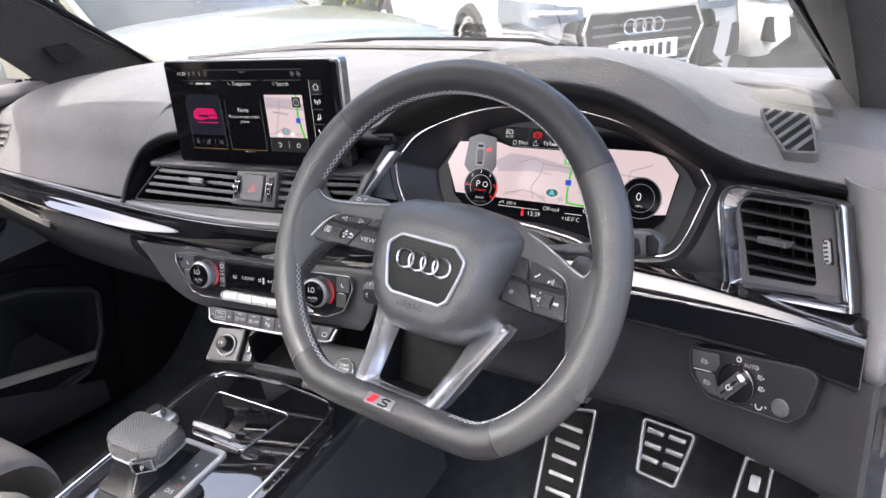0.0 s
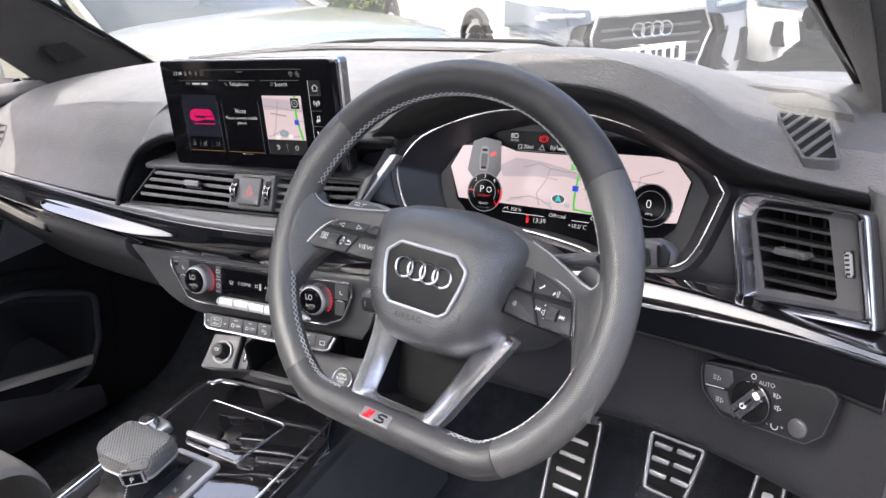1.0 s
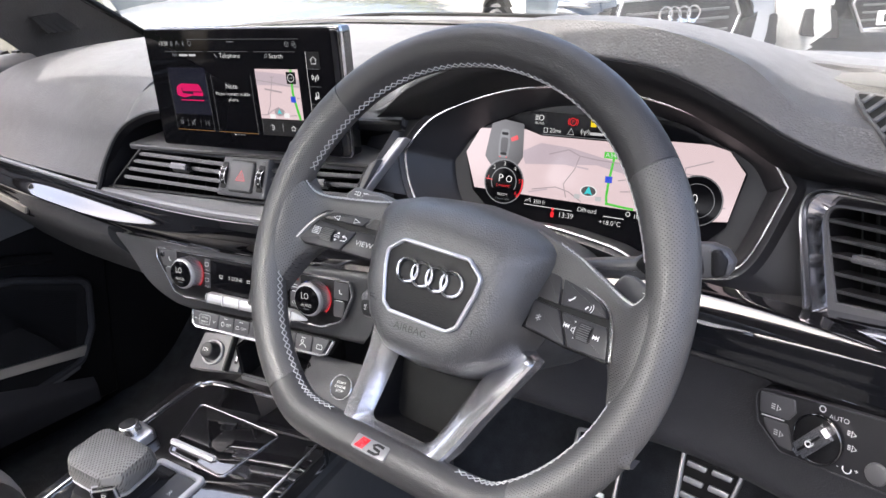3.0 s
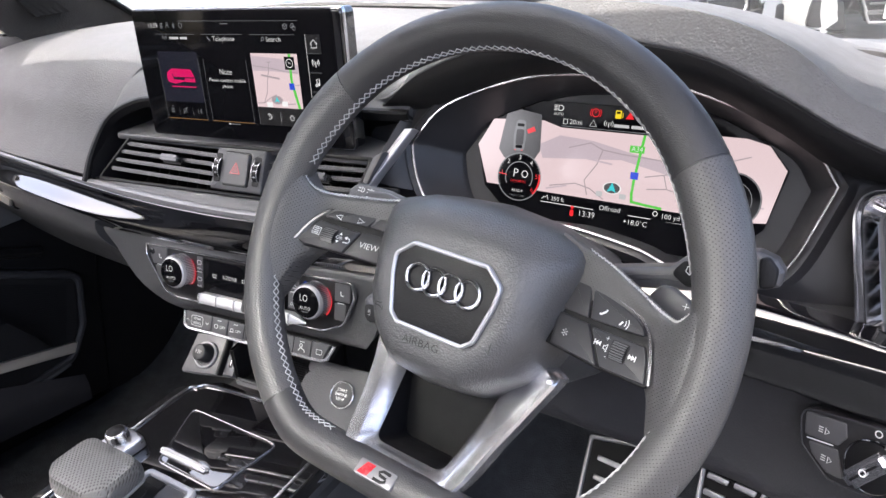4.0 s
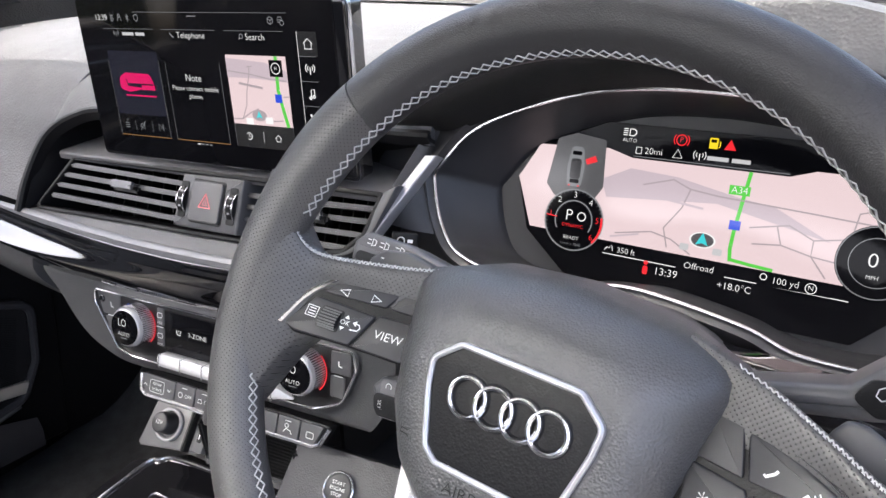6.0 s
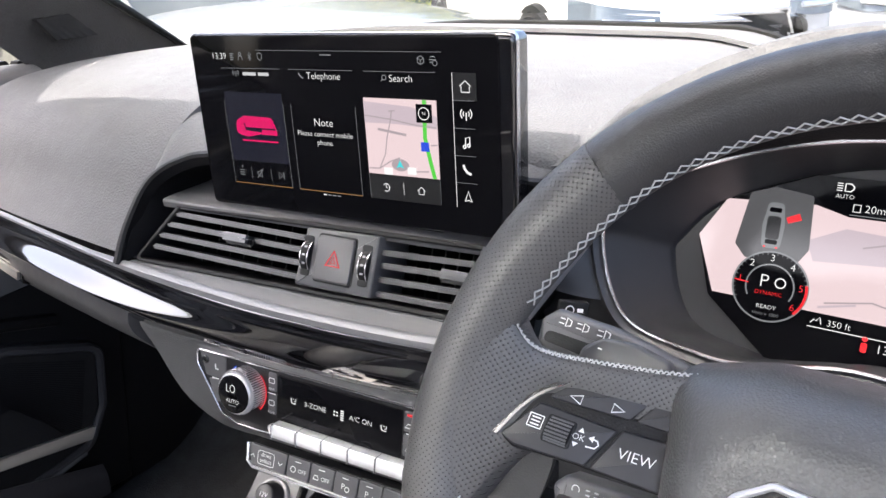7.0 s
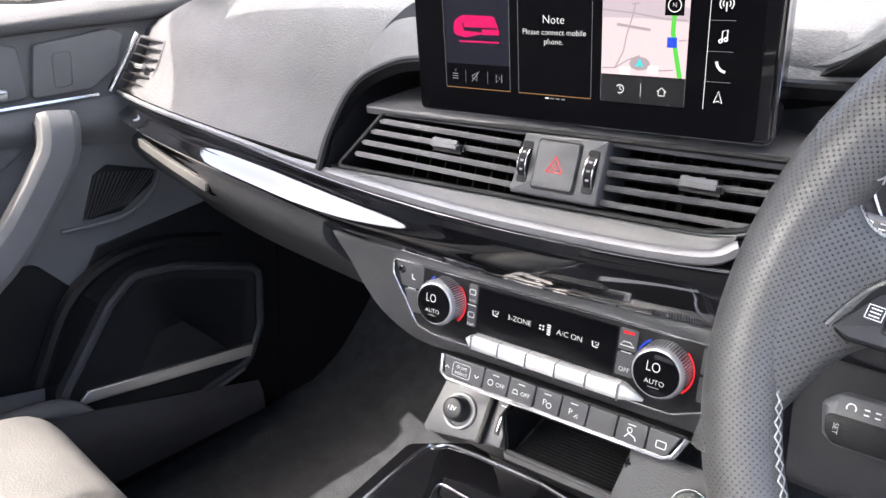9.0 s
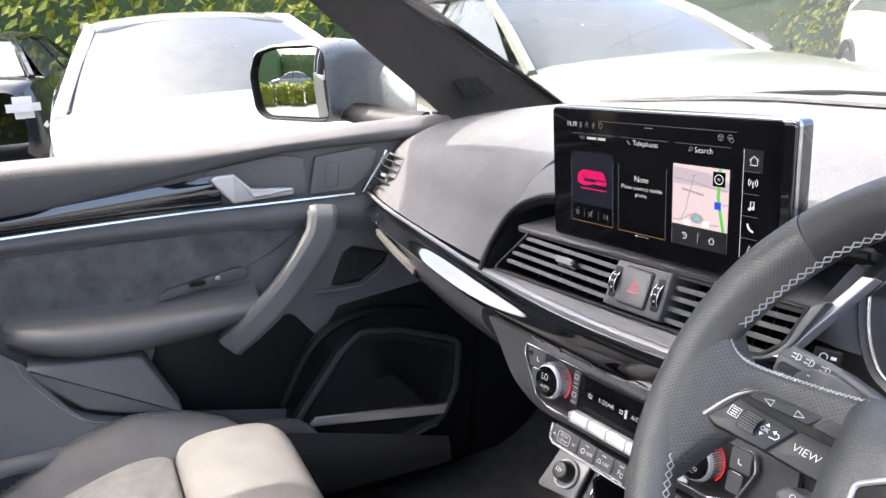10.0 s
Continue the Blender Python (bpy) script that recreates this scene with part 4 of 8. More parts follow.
skin(bm, [[(x, y, rise(y) - 0.020) for x, y in po], [(x, y, rise(y) - 0.003) for x, y in po], [(x, y, rise(y)) for x, y in offset(po, -0.002)],
          [(x * 0.5 + u * 0.5, y * 0.5 + v * 0.5, rise(y * 0.5 + v * 0.5) + 0.0006) for (x, y), (u, v) in zip(po, pc)], [(x, y, rise(y)) for x, y in offset(pc, 0.0008)], [(x, y, rise(y) - 0.0008) for x, y in offset(pc, -0.0006)],
          [(x * 0.45 + u * 0.55, y * 0.45 + v * 0.55, rise(v) - 0.0040) for (x, y), (u, v) in zip(pc, pi)], [(x, y, rise(y) - 0.0075) for x, y in offset(pi, 0.0010)], [(x, y, rise(y) - 0.0095) for x, y in pi]], caps=(False, False))
part("silver_arm", bm, "arm_silver", WH, "satin silver V-shaped lower arm")
bm = bmesh.new()
skin(bm, [[(x, y, rise(y) - 0.0090) for x, y in offset(pi, 0.0006)], [(x, y, rise(y) - 0.014) for x, y in offset(pi, -0.0003)], [(x, y, -0.050) for x, y in offset(pi, 0.001)]], caps=(False, False))
part("arm_lining", bm, "black", WH, "black lining of the opening")
part("arm_backing", slab(offset(ccw(hole), 0.003), -0.056, -0.046, 0.001), "rubber", WH, "black plate behind the arm")
BDG = part("sport_badge", slab(rounded(rect(-0.0150, -0.0055, 0.0150, 0.0055), 0.0015, 2), -0.002, 0.0022, 0.0006), "lip_grey", WH, "small silver and red sport badge")
BDG.matrix_local = pose(-0.0085, -0.1335, 0.0112, -34, 0, 0)
part("badge_red", slab([(-0.0125, -0.0042), (-0.0050, -0.0042), (-0.0022, 0.0042), (-0.0090, 0.0042)], 0.0020, 0.0028, 0.0002), "red_mark", BDG)
part("badge_letter", stroke([(0.0108, 0.0030), (0.0050, 0.0034), (0.0022, 0.0018), (0.0038, 0.0002), (0.0085, -0.0004), (0.0092, -0.0022), (0.0066, -0.0036), (0.0000, -0.0034)], 0.0021, 0.0026), "black", BDG)
PADDLES = {-1: [(-0.090, 0.010), (-0.090, 0.0362), (-0.1094, 0.0392), (-0.1238, 0.0369), (-0.1325, 0.0297), (-0.1345, 0.010)], 1: [(0.095, 0.0), (0.1075, 0.0278), (0.1115, 0.0341), (0.1189, 0.0341), (0.1289, 0.0299), (0.1350, 0.0252), (0.1364, 0.0195), (0.134, 0.0)]}
for s in (-1, 1):
    PD = part("shift_paddle", slab(rounded(ccw(PADDLES[s]), 0.005, 4), -0.057, -0.050, 0.002), "grey_plastic", WH, "dark grey shift paddle")
    text("+" if s > 0 else "-", 0.009, 0.1294 if s > 0 else -0.1236, 0.0246 if s > 0 else 0.0325, -0.0495, "white_mark", PD, "paddle_sign")
bm = bmesh.new()
ring = lambda r, z, dy: [(r * 1.1 * math.cos(a), dy + r * math.sin(a), z) for a in np.linspace(0, 2 * np.pi, 28, endpoint=False)]
skin(bm, [ring(0.050, -0.062, -0.005), ring(0.060, -0.072, -0.008), ring(0.064, -0.11, -0.012), ring(0.06, -0.20, -0.012)])
col = part("column_shroud", bm, "dash_low", WH, "black steering column shroud")

# ---- stalks ----
def stalk(name, m, out, face, cap, label):
    """A flat moulded lever: body, sunk face with its print, and an end cap."""
    ob = thing(name, m, label, "stalk")
    part("lever", slab(rounded(ccw(out), 0.004, 3), -0.020, 0.0, 0.005), "grey_plastic", ob)
    F = part("face", slab(rounded(ccw(face), 0.004, 3), -0.001, 0.0008, 0.0004), "black", ob, "black printed face")
    if cap:
        part("end_cap", slab(rounded(ccw(cap), 0.003, 3), -0.018, 0.0025, 0.002), "black", ob)
    return ob, F


ST, F = stalk("wiper_stalk", panel((0.530, 0.703, 1.0330), 6, 12, 6), [(-0.100, -0.013), (-0.025, -0.0135), (0.022, -0.010), (0.030, -0.008), (0.033, 0.001), (0.028, 0.009), (0.018, 0.0135), (-0.018, 0.0135), (-0.034, 0.002), (-0.100, -0.002)], [(-0.034, -0.002), (-0.026, 0.006), (0.012, 0.0075), (0.014, -0.008), (-0.024, -0.0105)], [(0.018, -0.0095), (0.027, -0.008), (0.029, 0.003), (0.024, 0.010), (0.018, 0.010)], "grey wiper stalk with printed positions beside the wheel")
bm = stroke([(-0.0245, -0.0005), (-0.0235, 0.0025), (-0.0205, 0.0038), (-0.0175, 0.0025), (-0.0165, -0.0005), (-0.0185, -0.0025), (-0.0205, -0.0018), (-0.0225, -0.0025)], 0.0005, 0.0011, closed=True)
stroke([(-0.0205, -0.0040), (-0.0190, 0.0025)], 0.0006, 0.0011, bm)
part("wiper_sign", bm, "white_mark", F)
for k, wd in enumerate(("LO", "AUTO", "OFF", "1x")):
    text(wd, 0.0034, -0.0105, 0.0042 - 0.0034 * k, 0.0011, "white_mark", F)
ST, F = stalk("indicator_stalk", panel((0.248, 0.712, 1.0345), -4, 30, -3), [(-0.032, 0.006), (-0.024, 0.014), (0.012, 0.0135), (0.070, 0.004), (0.070, -0.010), (0.0, -0.012), (-0.030, -0.008)], [(-0.026, -0.005), (-0.025, 0.001), (0.020, 0.001), (0.020, -0.007)], None, "grey indicator stalk with headlamp print beside the wheel")
bm = bmesh.new()
for x in (-0.016, -0.006, 0.006):
    stroke([(x, 0.0055), (x, 0.0100), (x + 0.0028, 0.0090), (x + 0.0028, 0.0065)], 0.0007, 0.0004, bm, True)
    stroke([(x - 0.0040, 0.0065), (x - 0.0010, 0.0065)], 0.0006, 0.0004, bm)
    stroke([(x - 0.0040, 0.0090), (x - 0.0010, 0.0090)], 0.0006, 0.0004, bm)
part("lamp_sign", bm, "white_mark", ST)
ST, F = stalk("cruise_stalk", panel((0.258, 0.710, 0.9385), -4, 22, 4), [(-0.029, 0.008), (-0.022, 0.0145), (0.070, 0.0145), (0.070, -0.012), (-0.020, -0.0125), (-0.026, -0.008)], [(-0.0255, 0.004), (0.060, 0.005), (0.060, -0.0105), (-0.020, -0.0105), (-0.0235, -0.006)], None, "grey cruise control stalk below the indicator")
text("SET", 0.0038, -0.0190, -0.0030, 0.0011, "white_mark", F, rot=-90)
text("LIM", 0.0036, 0.0090, 0.0095, 0.0004, "white_mark", ST)
bm = stroke(circle(-0.014, 0.0092, 0.0022, 10, -30, 210), 0.0006, 0.0004)
for x in (-0.008, -0.003):
    stroke([(x, 0.0078), (x + 0.0025, 0.0078)], 0.0008, 0.0004, bm)
    stroke([(x, 0.0104), (x + 0.0025, 0.0104)], 0.0008, 0.0004, bm)
part("cruise_sign", bm, "white_mark", ST)
part("cruise_sign", stroke([(0.008, -0.001), (0.010, -0.004), (0.008, -0.007)], 0.0008, 0.0011), "white_mark", F)


# ---- instrument display ----
KM = panel((0.37, 0.865, 1.03), 0, 12)
CL = thing("instrument_cluster", KM, "wide digital instrument display showing a pale map", "instrument cluster")
bez = [(-0.166, 0.020), (-0.130, 0.058), (-0.050, 0.087), (0.035, 0.092), (0.107, 0.080), (0.178, 0.051), (0.2024, 0.0234), (0.1786, -0.0394), (0.150, -0.053), (0.097, -0.0543), (0.063, -0.0443), (-0.004, -0.0353), (-0.045, -0.0410), (-0.0786, -0.0468), (-0.108, -0.0438), (-0.1300, -0.0395), (-0.1455, -0.0310), (-0.1560, -0.0150), (-0.1625, 0.0030)]
bez = [tuple(p) for p in spline([(x, y) for x, y in bez[:7]], 60)][:-1] + [tuple(p) for p in spline([(x, y) for x, y in bez[6:] + bez[:1]], 90)][:-1]
bez = ccw(bez)
zb = 0.0304
by = resample(bez, 200)
disp_c = (0.022, 0.012)
rec = [(disp_c[0] + (x - 0.013) * 0.86, disp_c[1] + (y - 0.018) * 0.92) for x, y in by]
bm = bmesh.new()
skin(bm, [[(x * 1.35 - 0.004, 0.015 + (y - 0.015) * 1.5, zb - 0.006) for x, y in by], [(x, y, zb + 0.004) for x, y in offset(by, 0.012)], [(x, y, zb + 0.011) for x, y in offset(by, 0.006)], [(x, y, zb + 0.006) for x, y in by], [(x * 0.97 + 0.0005, y * 0.97, zb - 0.006) for x, y in by], [(x, y, 0.004) for x, y in rec], [(x * 0.98, y * 0.98, -0.002) for x, y in rec]], caps=(False, True))
part("surround", bm, "bezel", CL, "dark grey recessed surround")
part("chrome_ring", tube([(x, y, zb + 0.0085) for x, y in by], 0.0012, 6, closed=True), "chrome", CL, "thin chrome outline")
scr = rounded(ccw([(-0.114, 0.022), (-0.0995, 0.050), (-0.05, 0.070), (0.10, 0.070), (0.145, 0.050), (0.164, 0.030), (0.152, -0.018), (0.12, -0.050), (-0.06, -0.050), (-0.103, -0.014)]), 0.004, 3)
CG = part("glass", slab(scr, -0.001, 0.0015, 0.0004), "screen", CL)
Z1, Z2, Z3, Z4 = 0.0018, 0.0021, 0.0024, 0.0027
mapo = ccw([(-0.114, 0.024), (-0.0995, 0.0495), (-0.048, 0.052), (-0.03, 0.047), (0.07, 0.047), (0.085, 0.052), (0.13, 0.052), (0.147, 0.048), (0.1625, 0.030), (0.1535, -0.0125), (0.135, -0.0148), (-0.045, -0.0125), (-0.1005, -0.0115)])
part("map", flat(mapo, Z1), "map", CG, "pale pink navigation map")
part("map_shade", flat(ccw([(-0.050, 0.030), (-0.030, 0.040), (0.002, 0.038), (0.042, 0.030), (0.065, 0.027), (0.10, 0.010), (0.03, 0.024), (-0.045, 0.018)]), Z2), "map_shade", CG)
for pts in ([(-0.02, 0.030), (0.0, 0.036), (0.012, 0.031), (0.03, 0.029), (0.05, 0.028), (0.09, 0.026), (0.125, 0.024)], [(0.012, 0.031), (0.008, 0.018), (-0.002, 0.003), (0.002, -0.010)], [(-0.035, -0.006), (-0.01, -0.001), (0.004, -0.004), (0.018, -0.012)], [(0.052, 0.012), (0.075, 0.017), (0.09, 0.010), (0.11, 0.014), (0.14, 0.008)], [(0.068, 0.016), (0.072, 0.004), (0.09, 0.0), (0.10, -0.012)], [(0.055, 0.002), (0.072, 0.004)], [(0.09, 0.010), (0.09, 0.0), (0.12, -0.003), (0.15, -0.001)], [(0.11, 0.014), (0.112, 0.030), (0.135, 0.038)]):
    part("street", stroke(pts, 0.0010, Z3), "road", CG)
part("main_road", stroke([(0.0475, 0.047), (0.0455, 0.030), (0.0430, 0.008), (0.0425, -0.004), (0.0435, -0.0118)], 0.0024, Z3), "green", CG)
part("road_sign", flat(rect(0.036, 0.0315, 0.049, 0.0375), Z4), "green", CG)
text("A34", 0.0062, 0.0425, 0.0345, Z4 + 0.0002, "w", CG)
part("main_road", stroke([(0.0435, -0.0105), (0.056, -0.0118), (0.070, -0.0128)], 0.0022, Z3 + 0.0001), "green", CG)
part("road_sign", flat(rect(0.0395, 0.0090, 0.0465, 0.0150), Z4), "blue", CG)
part("arrow_disc", flat([(x, -0.001 + (y + 0.001) * 0.62) for x, y in circle(0.0246, -0.001, 0.0086, 20)], Z4), "w", CG)
part("arrow_ring", flat([(x, -0.001 + (y + 0.001) * 0.62) for x, y in circle(0.0246, -0.001, 0.0074, 20)], Z4 + 0.0002), "dark_disc", CG)
part("arrow", flat([(0.0205, -0.0045), (0.0246, -0.0030), (0.0287, -0.0045), (0.0246, 0.0040)], Z4 + 0.0004), "cyan", CG)
for x in (0.0135, 0.0350):
    part("place_sign", flat(rounded(rect(x - 0.0030, -0.0095, x + 0.0030, -0.0050), 0.001, 2), Z4 - 0.0001), "w_mid", CG)
part("street_name", stroke([(-0.005, 0.0225), (0.022, 0.0195)], 0.0016, Z4), "map_shade", CG)
part("street_name", stroke([(-0.038, -0.009), (-0.018, -0.004)], 0.0014, Z4), "map_shade", CG)
# car status window and rev counter
hexo = rounded(ccw([(-0.091, 0.022), (-0.086, 0.055), (-0.072, 0.060), (-0.050, 0.057), (-0.048, 0.024), (-0.054, 0.014), (-0.084, 0.014)]), 0.002, 2)
part("status_window", flat(hexo, Z3), "dark_disc", CG)
co_ = rounded(ccw([(-0.0755, 0.022), (-0.0765, 0.036), (-0.0745, 0.0505), (-0.0655, 0.0505), (-0.0635, 0.036), (-0.0645, 0.022)]), 0.003, 3)
part("car_picture", flat(co_, Z4), "w_dim", CG)
for y in (0.0245, 0.0445):
    part("car_window", flat(rounded(rect(-0.0735, y, -0.0665, y + 0.0028), 0.0008, 2), Z4 + 0.0003), "screen", CG)
for x in (-0.0742, -0.0672):
    part("tail_light", flat(rect(x, 0.0222, x + 0.0014, 0.0232), Z4 + 0.0003), "red", CG)
part("car_roof", flat(rounded(rect(-0.0740, 0.0275, -0.0660, 0.0420), 0.002, 2), Z4 + 0.0002), "tile", CG)
part("open_door", flat([(-0.0635, 0.0420), (-0.0565, 0.0455), (-0.0545, 0.0415), (-0.0620, 0.0385)], Z4), "red", CG)
part("rev_disc", flat(circle(-0.0664, -0.002, 0.0225, 40), Z4 + 0.0002), "screen", CG)
part("rev_rim", stroke(circle(-0.0664, -0.002, 0.0220, 40), 0.0011, Z4 + 0.0004, closed=True), "w_dim", CG)
bm = bmesh.new()
for k in range(31):
    a = radians(205 - 8 * k)
    stroke([(-0.0664 + 0.0202 * math.cos(a), -0.002 + 0.0202 * math.sin(a)), (-0.0664 + 0.0214 * math.cos(a), -0.002 + 0.0214 * math.sin(a))], 0.0004, Z4 + 0.0005, bm)
part("rev_ticks", bm, "w_dim", CG)
part("rev_ring", stroke(circle(-0.0664, -0.002, 0.0140, 32, -30, 210), 0.0010, Z4 + 0.0004), "w_dim", CG)
part("red_zone", stroke(circle(-0.0664, -0.002, 0.0212, 12, -42, 12), 0.0016, Z4 + 0.0006), "red", CG)
for a, s, mt in ((172, "1", "red"), (132, "2", "w"), (92, "3", "w"), (50, "4", "w"), (6, "5", "red"), (-36, "6", "red")):
    text(s, 0.0062, -0.0664 + 0.0180 * math.cos(radians(a)), -0.002 + 0.0180 * math.sin(radians(a)), Z4 + 0.0006, mt, CG)
part("needle", stroke([(-0.0664 - 0.021, -0.0005), (-0.0664 - 0.0125, -0.0012)], 0.0008, Z4 + 0.0008), "red", CG)
text("P", 0.0115, -0.0700, 0.0010, Z4 + 0.0006, "w", CG)
part("stop_sign", stroke(circle(-0.0605, 0.0012, 0.0030, 12), 0.0008, Z4 + 0.0006, closed=True), "w", CG)
text("DYNAMIC", 0.0036, -0.0665, -0.0062, Z4 + 0.0006, "red", CG)
text("READY", 0.0038, -0.0665, -0.0150, Z4 + 0.0006, "w", CG)
text("1/min x 1000", 0.0030, -0.0665, -0.0195, Z4 + 0.0006, "w_dim", CG)
part("speed_disc", flat(circle(0.1255, 0.0025, 0.0225, 40), Z4), "screen", CG)
part("speed_rim", stroke(circle(0.1255, 0.0025, 0.0218, 40), 0.0007, Z4 + 0.0002, closed=True), "w_dim", CG)
part("speed_ring", stroke(circle(0.1255, 0.0025, 0.0150, 32), 0.0005, Z4 + 0.0002, closed=True), "w_dim", CG)
text("0", 0.0125, 0.1235, 0.0035, Z4 + 0.0004, "w", CG)
text("MPH", 0.0035, 0.1245, -0.0065, Z4 + 0.0004, "w", CG)
# tell-tales and words
bm = stroke([(-0.0345, 0.0665), (-0.0315, 0.0665), (-0.0300, 0.0650), (-0.0300, 0.0635), (-0.0315, 0.0620), (-0.0345, 0.0620)], 0.0008, Z2, closed=True)
for k in range(4):
    stroke([(-0.0390, 0.0622 + 0.0014 * k), (-0.0358, 0.0622 + 0.0014 * k)], 0.0006, Z2, bm)
part("beam_sign", bm, "w", CG)
text("AUTO", 0.0036, -0.0340, 0.0588, Z2, "w", CG)
part("brake_sign", stroke(circle(0.001, 0.0625, 0.0034, 16), 0.0008, Z2, closed=True), "red", CG)
text("P", 0.0050, 0.001, 0.0625, Z2, "red", CG)
part("brake_sign", stroke(circle(0.001, 0.0625, 0.0050, 6, 140, 220), 0.0007, Z2), "red", CG)
part("brake_sign", stroke(circle(0.001, 0.0625, 0.0050, 6, -40, 40), 0.0007, Z2), "red", CG)
part("fuel_sign", flat(rounded(rect(0.0190, 0.0590, 0.0245, 0.0660), 0.0006, 2), Z2), "yellow", CG)
part("fuel_hose", stroke([(0.0250, 0.0600), (0.0258, 0.0605), (0.0258, 0.0640)], 0.0007, Z2), "yellow", CG)
part("fuel_window", flat(rect(0.0200, 0.0630, 0.0235, 0.0650), Z3), "screen", CG)
part("warning_sign", flat([(0.0285, 0.0592), (0.0360, 0.0592), (0.03225, 0.0660)], Z2), "red", CG)
part("fuel_mark", stroke(rect(-0.0285, 0.0505, -0.0248, 0.0548), 0.0006, Z2, closed=True), "w", CG)
text("20mi", 0.0062, -0.0165, 0.0527, Z2, "w", CG)
part("warning_mark", stroke([(-0.0035, 0.0505), (0.0030, 0.0505), (-0.00025, 0.0562)], 0.0006, Z2, closed=True), "w", CG)
bm = stroke([(0.0140, 0.0505), (0.0140, 0.0550)], 0.0006, Z2)
for q in (0.0022, 0.0040):
    stroke(circle(0.0140, 0.0540, q, 6, -40, 40), 0.0005, Z2, bm)
    stroke(circle(0.0140, 0.0540, q, 6, 140, 220), 0.0005, Z2, bm)
part("aerial_mark", bm, "w", CG)
for a, b in ((0.0190, 0.0325), (0.0345, 0.0460)):
    part("station_bar", flat(rect(a, 0.0514, b, 0.0541), Z2), "w_mid", CG)
part("top_rule", stroke([(-0.0300, 0.0485), (0.0700, 0.0485)], 0.0005, Z2), "w_dim", CG)
part("bottom_rule", stroke([(-0.0420, -0.0215), (0.1150, -0.0235)], 0.0006, Z2), "w", CG)
text("350 ft", 0.0056, -0.0250, -0.0178, Z3 + 0.0006, "w", CG)
part("hill_mark", stroke([(-0.0405, -0.0190), (-0.0385, -0.0165), (-0.0375, -0.0175), (-0.0355, -0.0150), (-0.0345, -0.0190)], 0.0006, Z3 + 0.0006), "w", CG)
part("height_back", flat(rect(-0.0430, -0.0212, -0.0100, -0.0138), Z3), "screen", CG)
part("caption_bar", flat(rect(0.0100, -0.0232, 0.0420, -0.0158), Z3), "screen", CG)
text("Offroad", 0.0062, 0.0252, -0.0195, Z3 + 0.0006, "w", CG)
text("13:39", 0.0074, 0.0040, -0.0275, Z2, "w", CG)
part("belt_sign", flat(rounded(rect(-0.0120, -0.0310, -0.0085, -0.0250), 0.0012, 2), Z2), "red", CG)
part("belt_head", flat(circle(-0.01025, -0.0228, 0.0016, 10), Z2), "red", CG)
text("+18.0°C", 0.0064, 0.0489, -0.0285, Z2, "w", CG)
part("scale_back", flat(rect(0.0620, -0.0232, 0.1050, -0.0150), Z3), "screen", CG)
text("100 yd", 0.0060, 0.0787, -0.0190, Z3 + 0.0006, "w", CG)
part("scale_mark", stroke(circle(0.0655, -0.0175, 0.0020, 10), 0.0006, Z3 + 0.0006, closed=True), "w", CG)
part("north_mark", stroke(circle(0.0935, -0.0195, 0.0032, 14), 0.0005, Z3 + 0.0006, closed=True), "w", CG)
text("N", 0.0045, 0.0935, -0.0195, Z3 + 0.0006, "w", CG)
# small start-stop switch left of the display
cheek = [[(-0.164, 0.040, 0.052), (-0.158, 0.0435, 0.0490), (-0.151, 0.044, 0.043)], [(-0.180, 0.0, 0.068), (-0.174, -0.004, 0.063), (-0.168, -0.004, 0.050)], [(-0.194, -0.040, 0.084), (-0.174, -0.043, 0.072), (-0.154, -0.046, 0.054)], [(-0.196, -0.058, 0.085), (-0.172, -0.062, 0.074), (-0.148, -0.064, 0.058)]]
part("cheek_panel", thick(loft(cheek, 20, 16), 0.004), "bezel", DASH, "smooth grey cheek beside the instruments").matrix_local = KM
AS = thing("start_stop_switch", KM @ pose(-0.167, -0.0295, 0.0675, 0, 38, 0), "small black switch beside the instrument display", "switch")
part("key", slab(rounded(rect(-0.0095, -0.0055, 0.0095, 0.0055), 0.002, 3), -0.004, 0.002, 0.001), "black", AS)
part("sign", stroke(circle(-0.003, 0.0, 0.0026, 10, -30, 210), 0.0007, 0.0023), "white_mark", AS)
part("sign_bar", slab(rect(0.0018, -0.0012, 0.0056, 0.0012), 0.0018, 0.0023, 0.0001), "white_mark", AS)

# ---- touch screen ----
SM = panel((0.0115, 0.797, 1.112), 7.5, 1.0, 1.2)
TS = thing("touch_screen", SM, "black freestanding dashboard touch screen showing radio and map", "display")
part("housing", slab(rounded(rect(-0.132, -0.0655, 0.1345, 0.0668), 0.006, 4), -0.020, 0.0, 0.003), "gloss", TS, "gloss black housing")
TG = part("glass", slab(rounded(rect(-0.1312, -0.0647, 0.1245, 0.0662), 0.005, 4), -0.001, 0.0012, 0.0008), "screen", TS)
part("bright_rim", band(rounded(rect(-0.1328, -0.0662, 0.1352, 0.0675), 0.006, 4), 0.0010, -0.006, -0.002, 0.0003), "dark_chrome", TS, "thin silver edge")
part("foot", box((0.0, -0.066, -0.014), (0.16, 0.016, 0.014), 0.004), "black", TS)
zs = 0.0015
text("13:39", 0.0066, -0.1033, 0.0510, zs, "w", TG)
bm = bmesh.new()
for k in range(4):
    stroke([(-0.0925, 0.0487 + 0.0014 * k), (-0.0895 + 0.0008 * (k % 2), 0.0487 + 0.0014 * k)], 0.0007, zs, bm)
stroke(circle(-0.0825, 0.0528, 0.0011, 8), 0.0006, zs, bm, True)
stroke([(-0.0845, 0.0485), (-0.0840, 0.0512), (-0.0810, 0.0512), (-0.0805, 0.0485)], 0.0006, zs, bm)
